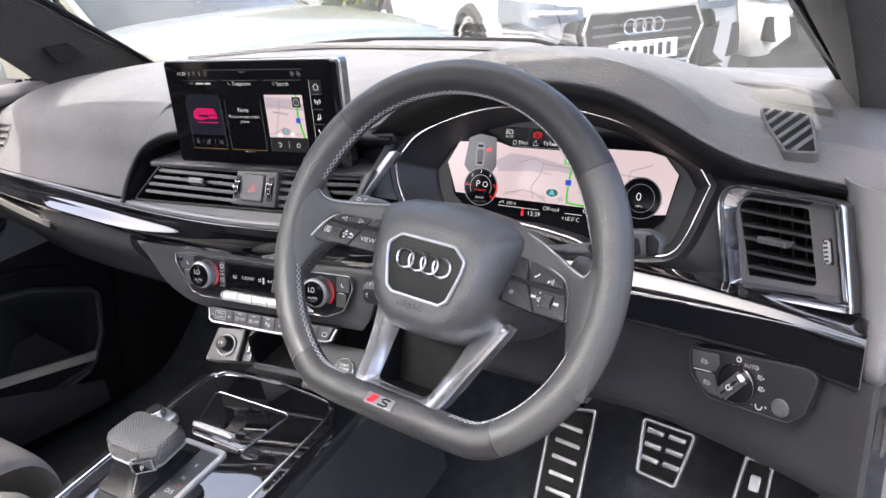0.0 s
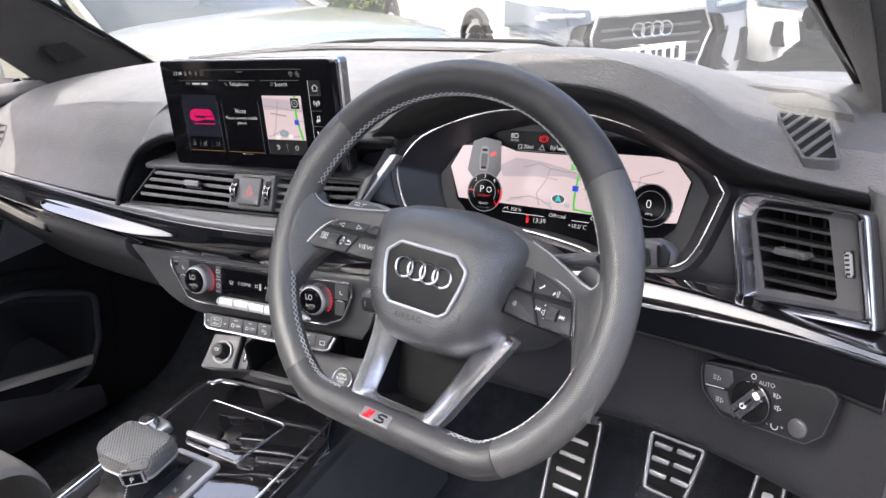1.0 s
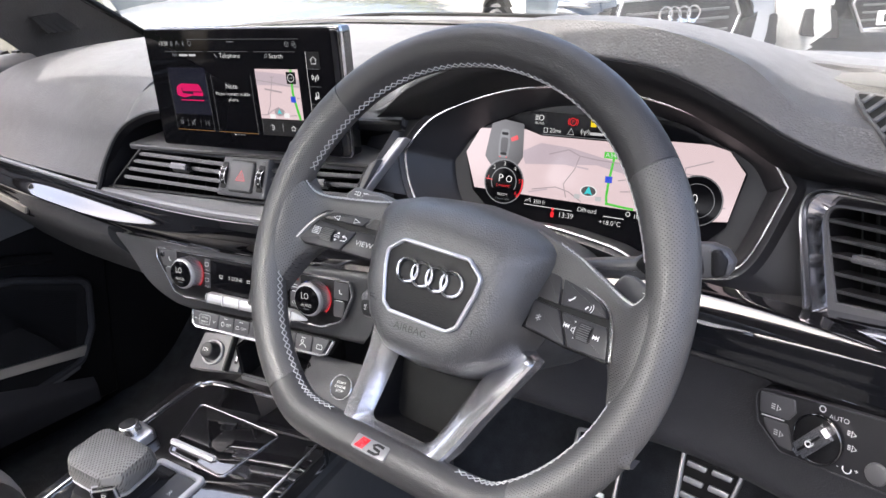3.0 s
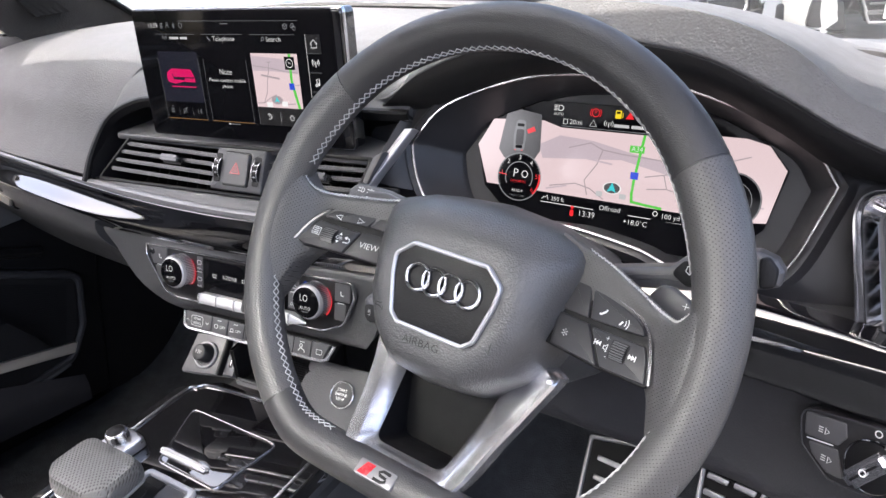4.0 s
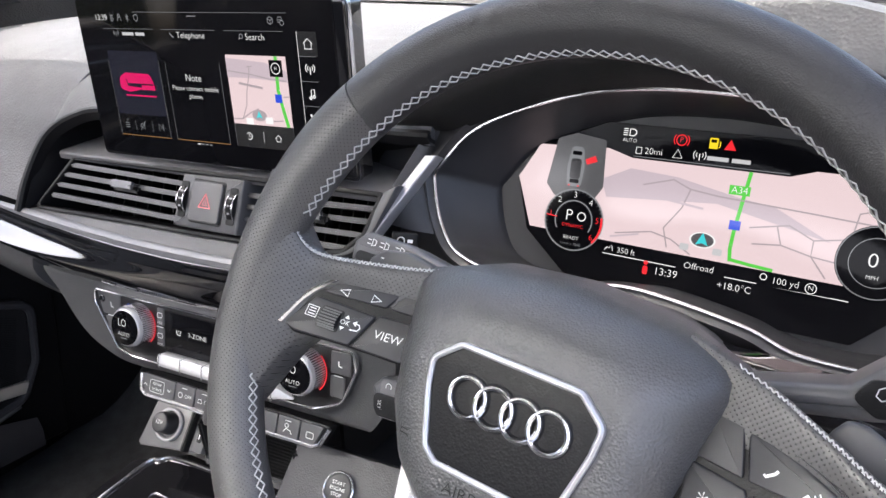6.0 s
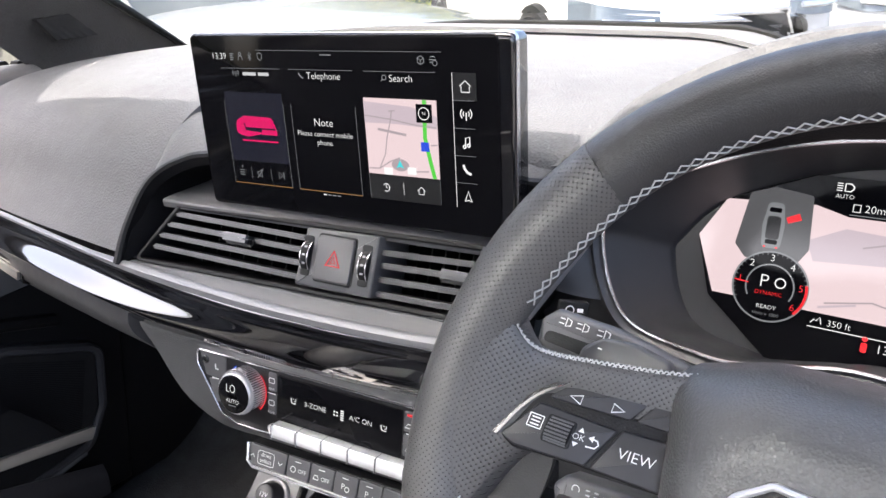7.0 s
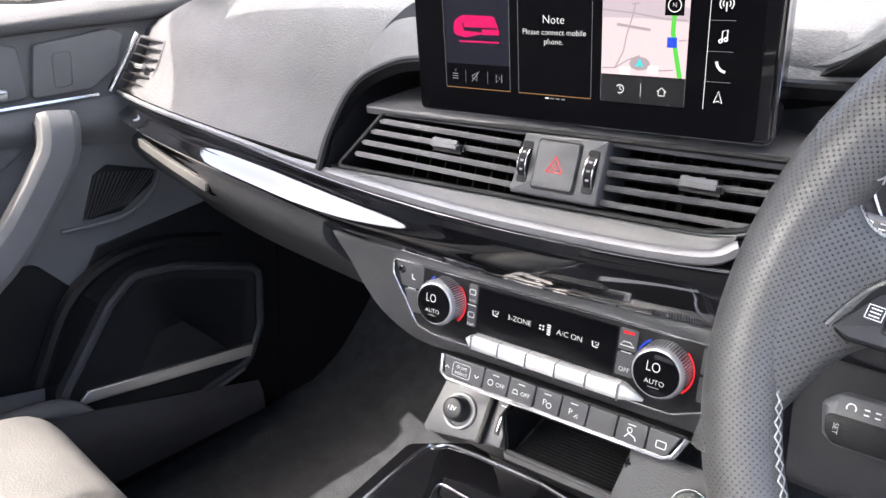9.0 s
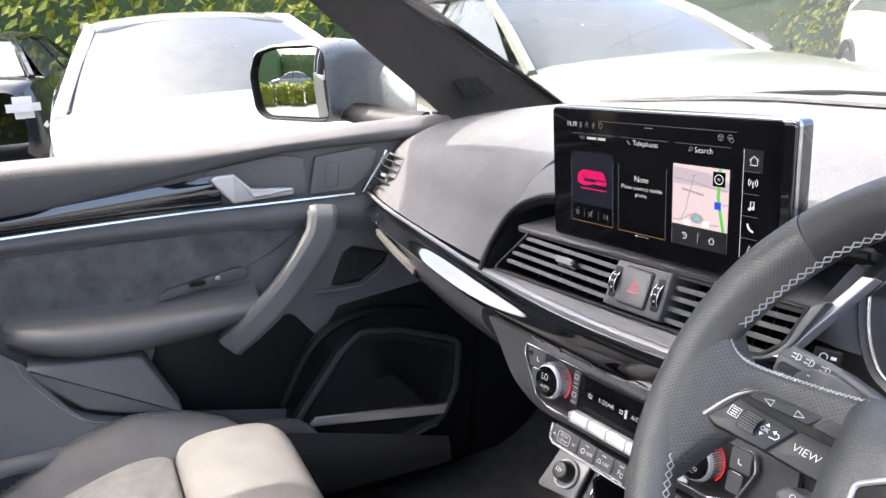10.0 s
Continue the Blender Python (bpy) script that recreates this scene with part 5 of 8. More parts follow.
stroke([(-0.0750, 0.0495), (-0.0720, 0.0525), (-0.0735, 0.0540), (-0.0735, 0.0480), (-0.0720, 0.0495), (-0.0750, 0.0525)], 0.0005, zs, bm)
stroke([(-0.0660, 0.0530), (-0.0640, 0.0537), (-0.0618, 0.0528), (-0.0620, 0.0500), (-0.0640, 0.0483), (-0.0658, 0.0500)], 0.0006, zs, bm, True)
part("status_marks", bm, "w_dim", TG)
bm = stroke(circle(0.0699, 0.0501, 0.0027, 6, 30, 390), 0.0006, zs, closed=True)
stroke([(0.0699, 0.0474), (0.0699, 0.0501), (0.0676, 0.0514)], 0.0005, zs, bm)
stroke([(0.0699, 0.0501), (0.0722, 0.0514)], 0.0005, zs, bm)
stroke([(0.0760, 0.0505), (0.0775, 0.0525), (0.0800, 0.0525), (0.0812, 0.0505)], 0.0006, zs, bm, True)
stroke([(0.0765, 0.0490), (0.0785, 0.0490)], 0.0006, zs, bm)
stroke(circle(0.0803, 0.0484, 0.0017, 10), 0.0005, zs, bm, True)
part("status_marks", bm, "w_dim", TG)
part("drag_mark", stroke([(-0.0100, 0.0527), (-0.0005, 0.0527)], 0.0007, zs), "w_dim", TG)
part("top_rule", stroke([(-0.067, 0.0555), (0.085, 0.0553)], 0.0003, zs), "w_dim", TG)
for x0, x1 in ((-0.1050, -0.0474), (-0.0409, 0.0162), (0.0232, 0.0800)):
    part("tile_rule", stroke([(x0 + 0.002, 0.0425), (x1, 0.0425)], 0.0003, zs), "w_dim", TG)
for a, b in ((-0.0822, -0.0695), (-0.0675, -0.0575)):
    part("station_bar", flat(rect(a, 0.0374, b, 0.0398), zs), "w_mid", TG)
bm = stroke([(-0.0890, 0.0365), (-0.0890, 0.0400)], 0.0006, zs)
for q in (0.0016, 0.0029):
    stroke(circle(-0.0890, 0.0392, q, 6, -40, 40), 0.0005, zs, bm)
    stroke(circle(-0.0890, 0.0392, q, 6, 140, 220), 0.0005, zs, bm)
part("aerial_mark", bm, "w_dim", TG)
text("Telephone", 0.0068, -0.0088, 0.0382, zs, "w", TG)
part("phone_mark", stroke([(-0.0300, 0.0402), (-0.0294, 0.0388), (-0.0278, 0.0372), (-0.0264, 0.0366)], 0.0011, zs), "w_dim", TG)
text("Search", 0.0068, 0.0540, 0.0380, zs, "w", TG)
bm = stroke(circle(0.0412, 0.0386, 0.0016, 12), 0.0006, zs, closed=True)
stroke([(0.0400, 0.0375), (0.0388, 0.0362)], 0.0007, zs, bm)
part("lens_mark", bm, "w_dim", TG)
part("cover_tile", flat(rect(-0.1035, -0.0275, -0.0480, 0.0250), zs), "navy", TG)
lg = rounded(ccw([(-0.0960, -0.0060), (-0.0945, 0.0035), (-0.0870, 0.0075), (-0.0600, 0.0070), (-0.0545, -0.0050), (-0.0700, -0.0055), (-0.0850, -0.0085)]), 0.004, 3)
part("station_logo", flat(lg, zs + 0.0003), "pink", TG)
part("station_logo_mark", flat([(-0.0860, -0.0035), (-0.0875, 0.0020), (-0.0600, 0.0015), (-0.0565, -0.0020), (-0.0700, -0.0045)], zs + 0.0006), "navy", TG)
part("station_logo_mark", flat([(-0.0855, -0.0010), (-0.0860, 0.0045), (-0.0600, 0.0045), (-0.0580, -0.0010)], zs + 0.0009), "pink", TG)
part("station_logo_mark", flat(rect(-0.0700, -0.0060, -0.0555, -0.0022), zs + 0.0009), "pink", TG)
part("station_line", flat(rect(-0.0910, -0.0118, -0.0560, -0.0106), zs + 0.0003), "pink", TG)
bm = bmesh.new()
for k in range(3):
    stroke([(-0.0985, -0.0388 + 0.0018 * k), (-0.0935, -0.0388 + 0.0018 * k)], 0.0006, zs, bm)
stroke([(-0.0955, -0.0335), (-0.0960, -0.0322), (-0.0945, -0.0322)], 0.0005, zs, bm)
stroke([(-0.0805, -0.0380), (-0.0790, -0.0380), (-0.0765, -0.0400), (-0.0765, -0.0335), (-0.0790, -0.0355), (-0.0805, -0.0355)], 0.0006, zs, bm, True)
stroke([(-0.0812, -0.0405), (-0.0745, -0.0328)], 0.0006, zs, bm)
stroke([(-0.0595, -0.0395), (-0.0560, -0.0368), (-0.0595, -0.0340)], 0.0006, zs, bm, True)
stroke([(-0.0548, -0.0395), (-0.0548, -0.0340)], 0.0007, zs, bm)
for x in (-0.0865, -0.0670):
    stroke([(x, -0.0415), (x, -0.0325)], 0.0003, zs, bm)
part("player_keys", bm, "w_dim", TG)
part("amber_line", stroke([(-0.1045, -0.0455), (-0.0474, -0.0455)], 0.0006, zs), "amber", TG)
for x in (-0.1045, -0.0477, -0.0405, 0.0160, 0.0232, 0.0800):
    part("tile_edge", stroke([(x, -0.0455), (x, 0.0180 if x < 0.02 else -0.0280)], 0.0003, zs), "w_dim", TG)
text("Note", 0.0080, -0.0127, 0.0055, zs, "w", TG)
text("Please connect mobile", 0.0054, -0.0125, -0.0028, zs, "w", TG)
text("phone.", 0.0054, -0.0125, -0.0090, zs, "w", TG)
part("amber_line", stroke([(-0.0405, -0.0455), (0.0160, -0.0455)], 0.0006, zs), "amber", TG)
for k in range(4):
    part("page_dot", flat(rect(-0.0190 + 0.0042 * k, -0.0482, -0.0160 + 0.0042 * k, -0.0473), zs), "w" if k == 0 else "w_dim", TG)
part("map", flat(rect(0.0232, -0.0278, 0.0800, 0.0249), zs), "map", TG, "pale pink street map")
part("map_shade", flat(ccw([(0.0232, 0.0225), (0.0600, 0.0200), (0.0800, 0.0140), (0.0800, 0.0060), (0.0500, 0.0080), (0.0232, 0.0080)]), zs + 0.0003), "map_shade", TG)
bm = bmesh.new()
for pts in ([(0.0235, 0.0130), (0.0450, 0.0110), (0.0640, 0.0080), (0.0790, 0.0070)], [(0.0430, 0.0165), (0.0480, 0.0170)], [(0.0455, 0.0170), (0.0445, 0.0110), (0.0405, -0.0020), (0.0385, -0.0130), (0.0330, -0.0235)], [(0.0240, -0.0240), (0.0330, -0.0235), (0.0420, -0.0180), (0.0500, -0.0150)], [(0.0600, -0.0240), (0.0720, -0.0230)], [(0.0745, -0.0050), (0.0795, -0.0045)]):
    stroke(pts, 0.0009, zs + 0.0006, bm)
part("streets", bm, "road", TG)
part("main_road", stroke([(0.0712, 0.0249), (0.0705, 0.0), (0.0735, -0.0150), (0.0765, -0.0277)], 0.0030, zs + 0.0006), "green", TG)
part("street_name", stroke([(0.0335, 0.0040), (0.0560, 0.0010)], 0.0018, zs + 0.0006), "road", TG)
part("road_sign", flat(rect(0.0672, -0.0092, 0.0735, -0.0030), zs + 0.0009), "blue", TG)
part("compass", flat(rect(0.0648, 0.0100, 0.0768, 0.0222), zs + 0.0009), "screen", TG)
part("compass_ring", stroke(circle(0.0708, 0.0161, 0.0040, 18), 0.0006, zs + 0.0012, closed=True), "w", TG)
text("N", 0.0036, 0.0708, 0.0161, zs + 0.0012, "w", TG)
part("arrow_ring", flat([(x, -0.0200 + y * 0.62) for x, y in circle(0.0500, 0.0, 0.0070, 20)], zs + 0.0009), "road", TG)
part("arrow", flat([(0.0470, -0.0222), (0.0500, -0.0212), (0.0530, -0.0222), (0.0500, -0.0165)], zs + 0.0012), "cyan", TG)
for x, y in ((0.0400, -0.0250), (0.0590, -0.0235)):
    part("place_sign", flat(rounded(rect(x - 0.0035, y - 0.0025, x + 0.0035, y + 0.0025), 0.0008, 2), zs + 0.0009), "w", TG)
part("map_keys", flat(rect(0.0232, -0.0460, 0.0800, -0.0280), zs), "tile", TG)
bm = stroke(circle(0.0369, -0.0371, 0.0027, 14, -120, 150), 0.0006, zs + 0.0003)
stroke([(0.0369, -0.0352), (0.0369, -0.0371), (0.0383, -0.0376)], 0.0005, zs + 0.0003, bm)
stroke([(0.0622, -0.0372), (0.0652, -0.0345), (0.0682, -0.0372)], 0.0006, zs + 0.0003, bm)
stroke([(0.0632, -0.0368), (0.0632, -0.0396), (0.0672, -0.0396), (0.0672, -0.0368)], 0.0006, zs + 0.0003, bm)
stroke([(0.0512, -0.0415), (0.0512, -0.0325)], 0.0003, zs + 0.0003, bm)
part("map_key_marks", bm, "w", TG)
part("side_bar", flat(rect(0.0925, 0.0255, 0.1090, 0.0428), zs), "tile", TG)
part("side_rule", stroke([(0.0921, -0.0457), (0.0921, 0.0429)], 0.0004, zs), "w", TG)
for y in (0.0255, 0.0077, -0.0103, -0.0285):
    part("side_split", stroke([(0.0925, y), (0.1075, y)], 0.0003, zs + 0.0003), "w_dim", TG)
bm = stroke([(0.0975, 0.0345), (0.1014, 0.0380), (0.1053, 0.0345), (0.1043, 0.0345), (0.1043, 0.0308), (0.0985, 0.0308), (0.0985, 0.0345)], 0.0007, zs + 0.0003, closed=True)
stroke([(0.1014, 0.0128), (0.1014, 0.0180)], 0.0008, zs + 0.0003, bm)
for q in (0.0022, 0.0040):
    stroke(circle(0.1014, 0.0172, q, 6, -45, 45), 0.0007, zs + 0.0003, bm)
    stroke(circle(0.1014, 0.0172, q, 6, 135, 225), 0.0007, zs + 0.0003, bm)
stroke([(0.1003, -0.0042), (0.1003, 0.0015), (0.1033, 0.0022), (0.1033, -0.0032)], 0.0008, zs + 0.0003, bm)
stroke(circle(0.0995, -0.0042, 0.0010, 8), 0.0009, zs + 0.0003, bm, True)
stroke(circle(0.1025, -0.0032, 0.0010, 8), 0.0009, zs + 0.0003, bm, True)
stroke([(0.0982, -0.0162), (0.0990, -0.0190), (0.1010, -0.0213), (0.1038, -0.0224)], 0.0017, zs + 0.0003, bm)
stroke([(0.0985, -0.0412), (0.1010, -0.0340), (0.1035, -0.0412), (0.1010, -0.0400)], 0.0007, zs + 0.0003, bm, True)
part("side_marks", bm, "w", TG)

# ---- centre vents ----
VM = panel((0.0, 0.775, 1.02), 7.5, 25)
CV = thing("centre_air_vents", VM, "black slatted centre air vents with hazard switch", "air vent")
vo = rounded(ccw([(-0.1911, -0.0300), (0.1237, -0.0240), (0.1480, -0.0185), (0.1640, -0.0030), (0.1690, 0.0145), (0.1740, 0.0290), (-0.1500, 0.0225)]), [0.004, 0.02, 0.01, 0.008, 0.006, 0.003, 0.006], 4)
part("duct", slab(vo, -0.085, -0.062, 0.001), "black", CV)
part("duct_wall", band(offset(ccw(vo), 0.001), 0.004, -0.07, -0.001, 0.001), "black", CV, "black vent surround")
part("top_shelf", slab(rounded(ccw([(-0.172, -0.0030), (0.175, 0.0040), (0.198, 0.059), (-0.154, 0.052)]), 0.006, 3), -0.006, 0.0, 0.002), "grey_plastic", CV, "grey shelf under the screen").matrix_local = pose(0, 0.0255, -0.001, -58)
lip_in = [(0.100, -0.0250), (0.1237, -0.0240), (0.1480, -0.0185), (0.1640, -0.0030), (0.1690, 0.0145), (0.1740, 0.0290)]
lip_out = [(0.100, -0.0264), (0.1250, -0.0256), (0.1532, -0.0196), (0.1690, -0.0046), (0.1772, 0.0143), (0.1858, 0.0362)]
part("side_lip", thick(loft([[(a, b, -0.010), (a, b, -0.001), ((a + c) / 2, (b + d) / 2, 0.001), (c, d, -0.001), (c, d, -0.012)] for (a, b), (c, d) in zip(lip_in, lip_out)], 24, 10), 0.001), "grey_plastic", CV, "satin grey lip")
flank = [(0.1575, 0.1652, -0.0150, 0.0), (0.1768, 0.1852, 0.0235, -0.0065), (0.1960, 0.2050, 0.0612, -0.0135)]
part("chrome_flank", thick(loft([[(a - 0.0012, y, z - 0.010), (a, y, z), ((a + b) / 2, y + 0.0004, z + 0.0006), (b, y + 0.0008, z), (b + 0.0012, y + 0.0008, z - 0.010)] for a, b, y, z in flank], 18, 16), 0.001), "satin", CV, "broad satin chrome flank")
lower = [(-0.1935, -0.0310, -0.0350), (-0.120, -0.0298, -0.0385), (-0.054, -0.0288, -0.0405), (0.057, -0.0268, -0.0405), (0.1237, -0.0252, -0.0365), (0.1440, -0.0212, -0.0275)]
part("lower_lip", thick(loft([[(x, a + 0.002, -0.012), (x, a, -0.001), (x, a * 0.72 + b * 0.28, 0.0015), (x, a * 0.3 + b * 0.7, 0.0045), (x, b, 0.0060), (x, b - 0.001, -0.004)] for x, a, b in lower], 40, 18), 0.001), "vent_lip", CV, "satin grey lip under the slats")
left_ends = ((-0.1586, 0.0145), (-0.1651, 0.0050), (-0.1692, -0.0050), (-0.1739, -0.0155))
right_ends = ((0.1694, 0.0170, 0.0124), (0.1650, 0.0070, 0.0031), (0.1607, -0.0037, -0.0069), (0.1532, -0.0152, -0.0173))
blades = [(x, y, -0.0165, y - 0.0012) for x, y in left_ends] + [(0.0493, c, x, y) for x, y, c in right_ends]
for xa, ya, xb, yb in blades:
    part("slat", box(((xa + xb) / 2, (ya + yb) / 2, -0.014), (xb - xa, 0.0042, 0.024), 0.0016, rot=Matrix.Rotation(math.atan2(yb - ya, xb - xa), 3, "Z")), "slat", CV)
for x0, x1, xm, ym in ((-0.160, -0.0165, -0.080, 0.0044), (0.0535, 0.160, 0.115, 0.0058)):
    for k in range(9):
        x = x0 + (x1 - x0) * (k + 0.7) / 9.4
        part("fin", box((x, 0, -0.048), (0.0015, 0.048, 0.022), 0.0), "rubber", CV)
    TB = part("vent_tab", box((xm, ym, 0.003), (0.029, 0.0066, 0.009), 0.0031), "tab_chrome", CV, "chrome adjuster tab")
    part("tab_grip", box((xm, ym - 0.002, -0.008), (0.030, 0.008, 0.016), 0.002), "black", TB)
part("switch_block", slab(rounded(ccw([(-0.0125, 0.0218), (0.0510, 0.0238), (0.0516, -0.0210), (-0.0163, -0.0219)]), 0.002, 3), -0.04, 0.004, 0.002), "grey_plastic", CV, "satin grey block")
part("switch_recess", slab(rounded(rect(0.0000, -0.0168, 0.0345, 0.0193), 0.003, 3), 0.003, 0.0043, 0.0003), "black", CV)
HZ = part("hazard_switch", slab(rounded(rect(0.0015, -0.0153, 0.0330, 0.0178), 0.003, 3), 0.003, 0.0068, 0.001), "grey_plastic", CV, "hazard switch with red triangle")
part("triangle", stroke([(0.0115, -0.0035), (0.0235, -0.0035), (0.0175, 0.0075)], 0.0016, 0.0072, closed=True), "red", HZ)
part("triangle_core", stroke([(0.0153, -0.0015), (0.0197, -0.0015), (0.0175, 0.0030)], 0.0008, 0.0072, closed=True), "red", HZ)
for x in (-0.0080, 0.0432):
    part("wheel_slot", slab(rounded(rect(x - 0.0042, -0.0140, x + 0.0042, 0.0160), 0.002, 3), 0.003, 0.0044, 0.0003), "black", CV)
    cy_ = bmesh.new()
    disc((0, 0), 0.0150, -0.0030, 0.0030, 28, 0.0005, bm=cy_)
    bmesh.ops.rotate(cy_, verts=cy_.verts[:], cent=(0, 0, 0), matrix=Matrix.Rotation(radians(90), 3, "Y"))
    bmesh.ops.translate(cy_, verts=cy_.verts[:], vec=(x, 0.0010, -0.0065))
    VW = part("thumb_wheel", cy_, "black", CV, "ribbed vent thumb wheel")
    for e in (-0.0032, 0.0032):
        part("wheel_edge", tube([(x + e, 0.0010 + 0.0146 * math.cos(a), -0.0065 + 0.0152 * math.sin(a)) for a in np.linspace(0.35, 2.8, 14)], 0.0005, 4), "chrome", VW)
    for a in np.linspace(0.7, 2.4, 5):
        part("wheel_mark", box((x, 0.0010 + 0.0149 * math.cos(a), -0.0065 + 0.0149 * math.sin(a)), (0.0024, 0.0015, 0.0012), 0.0), "lip_grey", VW)
# soft lip between the pads and the vent bay
st = []
for a, b, c in (((-0.1945, 0.741, 1.019), (-0.196, 0.752, 1.022), (-0.198, 0.764, 1.026)), ((-0.182, 0.763, 1.056), (-0.190, 0.776, 1.063), (-0.198, 0.790, 1.070)), ((-0.156, 0.780, 1.074), (-0.178, 0.800, 1.089), (-0.198, 0.823, 1.0985)),
                ((-0.121, 0.793, 1.080), (-0.135, 0.822, 1.097), (-0.150, 0.860, 1.1025)), ((-0.02, 0.816, 1.082), (-0.02, 0.836, 1.092), (-0.02, 0.860, 1.1015)), ((0.10, 0.833, 1.082), (0.10, 0.846, 1.091), (0.10, 0.860, 1.1015)), ((0.19, 0.846, 1.083), (0.19, 0.853, 1.092), (0.19, 0.862, 1.102))):
    st.append([a, b, c])
part("bay_lip", thick(loft(st, 36, 8), 0.003), "dash", DASH, "soft grey lip over the vent bay")
# black bead that frames the vent bay
bead = spline([(-0.196, 0.728, 0.990), (-0.193, 0.742, 1.020), (-0.181, 0.762, 1.055), (-0.155, 0.779, 1.073), (-0.120, 0.792, 1.079), (-0.02, 0.815, 1.081), (0.10, 0.832, 1.081), (0.19, 0.845, 1.082)], 40)
part("bay_bead", sweep([Vector(p) for p in bead], [(-0.003, -0.008), (0.003, -0.008), (0.003, 0.002), (0.001, 0.004), (-0.003, 0.003)], up=(0.25, -0.5, 0.8)), "black", DASH, "black edge of the vent bay")
part("bay_wall", thick(loft([[(-0.196, 0.732, 0.992), (-0.19, 0.80, 1.0), (-0.18, 0.86, 1.02)], [(-0.184, 0.764, 1.055), (-0.17, 0.83, 1.06), (-0.16, 0.86, 1.06)], [(-0.12, 0.794, 1.079), (-0.10, 0.85, 1.078), (-0.10, 0.87, 1.06)], [(0.05, 0.826, 1.081), (0.05, 0.85, 1.079), (0.05, 0.875, 1.05)], [(0.19, 0.846, 1.081), (0.19, 0.86, 1.07), (0.19, 0.88, 1.03)]], 24, 8), 0.003), "black", DASH)

# ---- climate panel ----
CM = panel((0.001, 0.760, 0.9), 7.5, 12)
CP = thing("climate_panel", CM, "black climate control panel with two chrome knobs", "control panel")
co = rounded(ccw([(-0.130, 0.0205), (-0.1295, 0.008), (-0.101, -0.0315), (-0.084, -0.036), (0.120, -0.035), (0.146, -0.024), (0.1585, 0.006), (0.155, 0.0215)]), [0.004, 0.008, 0.010, 0.01, 0.012, 0.014, 0.01, 0.004], 4)
part("backplate", slab(co, -0.012, 0.001, 0.001), "black", CP)
part("chrome_frame", band(offset(ccw(co), 0.0008), 0.0018, -0.002, 0.0036, 0.0006), "chrome", CP, "satin chrome outline")
DG = part("display", slab(rounded(rect(-0.0425, -0.0205, 0.0745, 0.0165), 0.001, 2), 0.0, 0.0022, 0.0004), "screen", CP)
text("3-ZONE", 0.0060, -0.0042, -0.0011, 0.0026, "w", DG)
text("A/C ON", 0.0060, 0.0386, -0.0011, 0.0026, "w", DG)
for x in (-0.0257, 0.0593):
    bm = stroke([(x - 0.0024, 0.0008), (x - 0.0019, -0.0030), (x + 0.0010, -0.0034), (x + 0.0024, -0.0030)], 0.0009, 0.0026)
    stroke([(x + 0.0006, -0.0016), (x + 0.0024, -0.0012), (x + 0.0024, 0.0010)], 0.0006, 0.0026, bm)
    stroke([(x - 0.0006, 0.0004), (x + 0.0008, 0.0004)], 0.0006, 0.0026, bm)
    part("seat_sign", bm, "w", DG)
bm = bmesh.new()
for a in (45, 135, 225, 315):
    stroke([(0.0155 + 0.0025 * math.cos(radians(q)) * math.cos(radians(a)) , -0.0010 + 0.0025 * math.sin(radians(a)) * math.cos(radians(q))) for q in (60, 0)], 0.0016, 0.0026, bm)
for k in range(5):
    stroke([(0.0200, -0.0048 + 0.0018 * k), (0.0230, -0.0048 + 0.0018 * k)], 0.0011, 0.0026, bm)
part("fan_sign", bm, "w", DG)
for x in (-0.0745, 0.1105):
    KN = part("knob", disc((x, -0.0025), 0.0192, 0.0, 0.018, 48, 0.0018, 0.0176), "satin", CP, "knurled chrome temperature knob")
    bm = bmesh.new()
    for k in range(60):
        a = 2 * math.pi * k / 60
        box((x + 0.0188 * math.cos(a), -0.0025 + 0.0188 * math.sin(a), 0.008), (0.0007, 0.0007, 0.013), 0.0, bm=bm)
    part("knurl", bm, "chrome", KN)
    part("knob_face", disc((x, -0.0025), 0.0160, 0.017, 0.0188, 40, 0.0005), "screen", KN)
    text("LO", 0.0102, x - 0.0020, 0.0020, 0.0192, "w", KN, wide=0.78)
    text("AUTO", 0.0050, x, -0.0083, 0.0192, "w", KN)
    part("auto_light", stroke([(x - 0.004, -0.0120), (x + 0.004, -0.0120)], 0.0007, 0.0192), "w_dim", KN)
    part("red_arc", stroke(circle(x, -0.0025, 0.0205, 12, -46, 46), 0.0011, 0.0022), "red", CP)
    part("blue_arc", stroke(circle(x, -0.0025, 0.0203, 6, 125, 165), 0.0012, 0.0022), "blue", CP)
CLIMATE_KEYS = [("-", (-0.128, -0.001), (-0.098, 0.0195)), ("-", (-0.1175, -0.022), (-0.097, -0.003)), ("-", (-0.0520, 0.0010), (-0.0440, 0.0170)), ("-", (-0.0520, -0.0185), (-0.0440, -0.0010)), ("-", (0.0760, 0.0010), (0.0895, 0.0170)), ("-", (0.0760, -0.0185), (0.0895, -0.0010)), ("-", (0.1345, 0.0), (0.153, 0.0190)), ("-", (0.1345, -0.0200), (0.148, -0.002))]
for _, (x0, y0), (x1, y1) in CLIMATE_KEYS:
    pts = [(x0, y0), (x1, y0), (x1, y1), (x0, y1)]
    if x0 < -0.11:
        pts[0] = (x0 + 0.008, y0)
    part("key", slab(rounded(ccw(pts), 0.0015, 2), 0.0, 0.0020, 0.0006), "grey_plastic", CP)
part("screw", disc((-0.1206, 0.0125), 0.0036, 0.0015, 0.0032, 16, 0.0006), "gloss", CP)
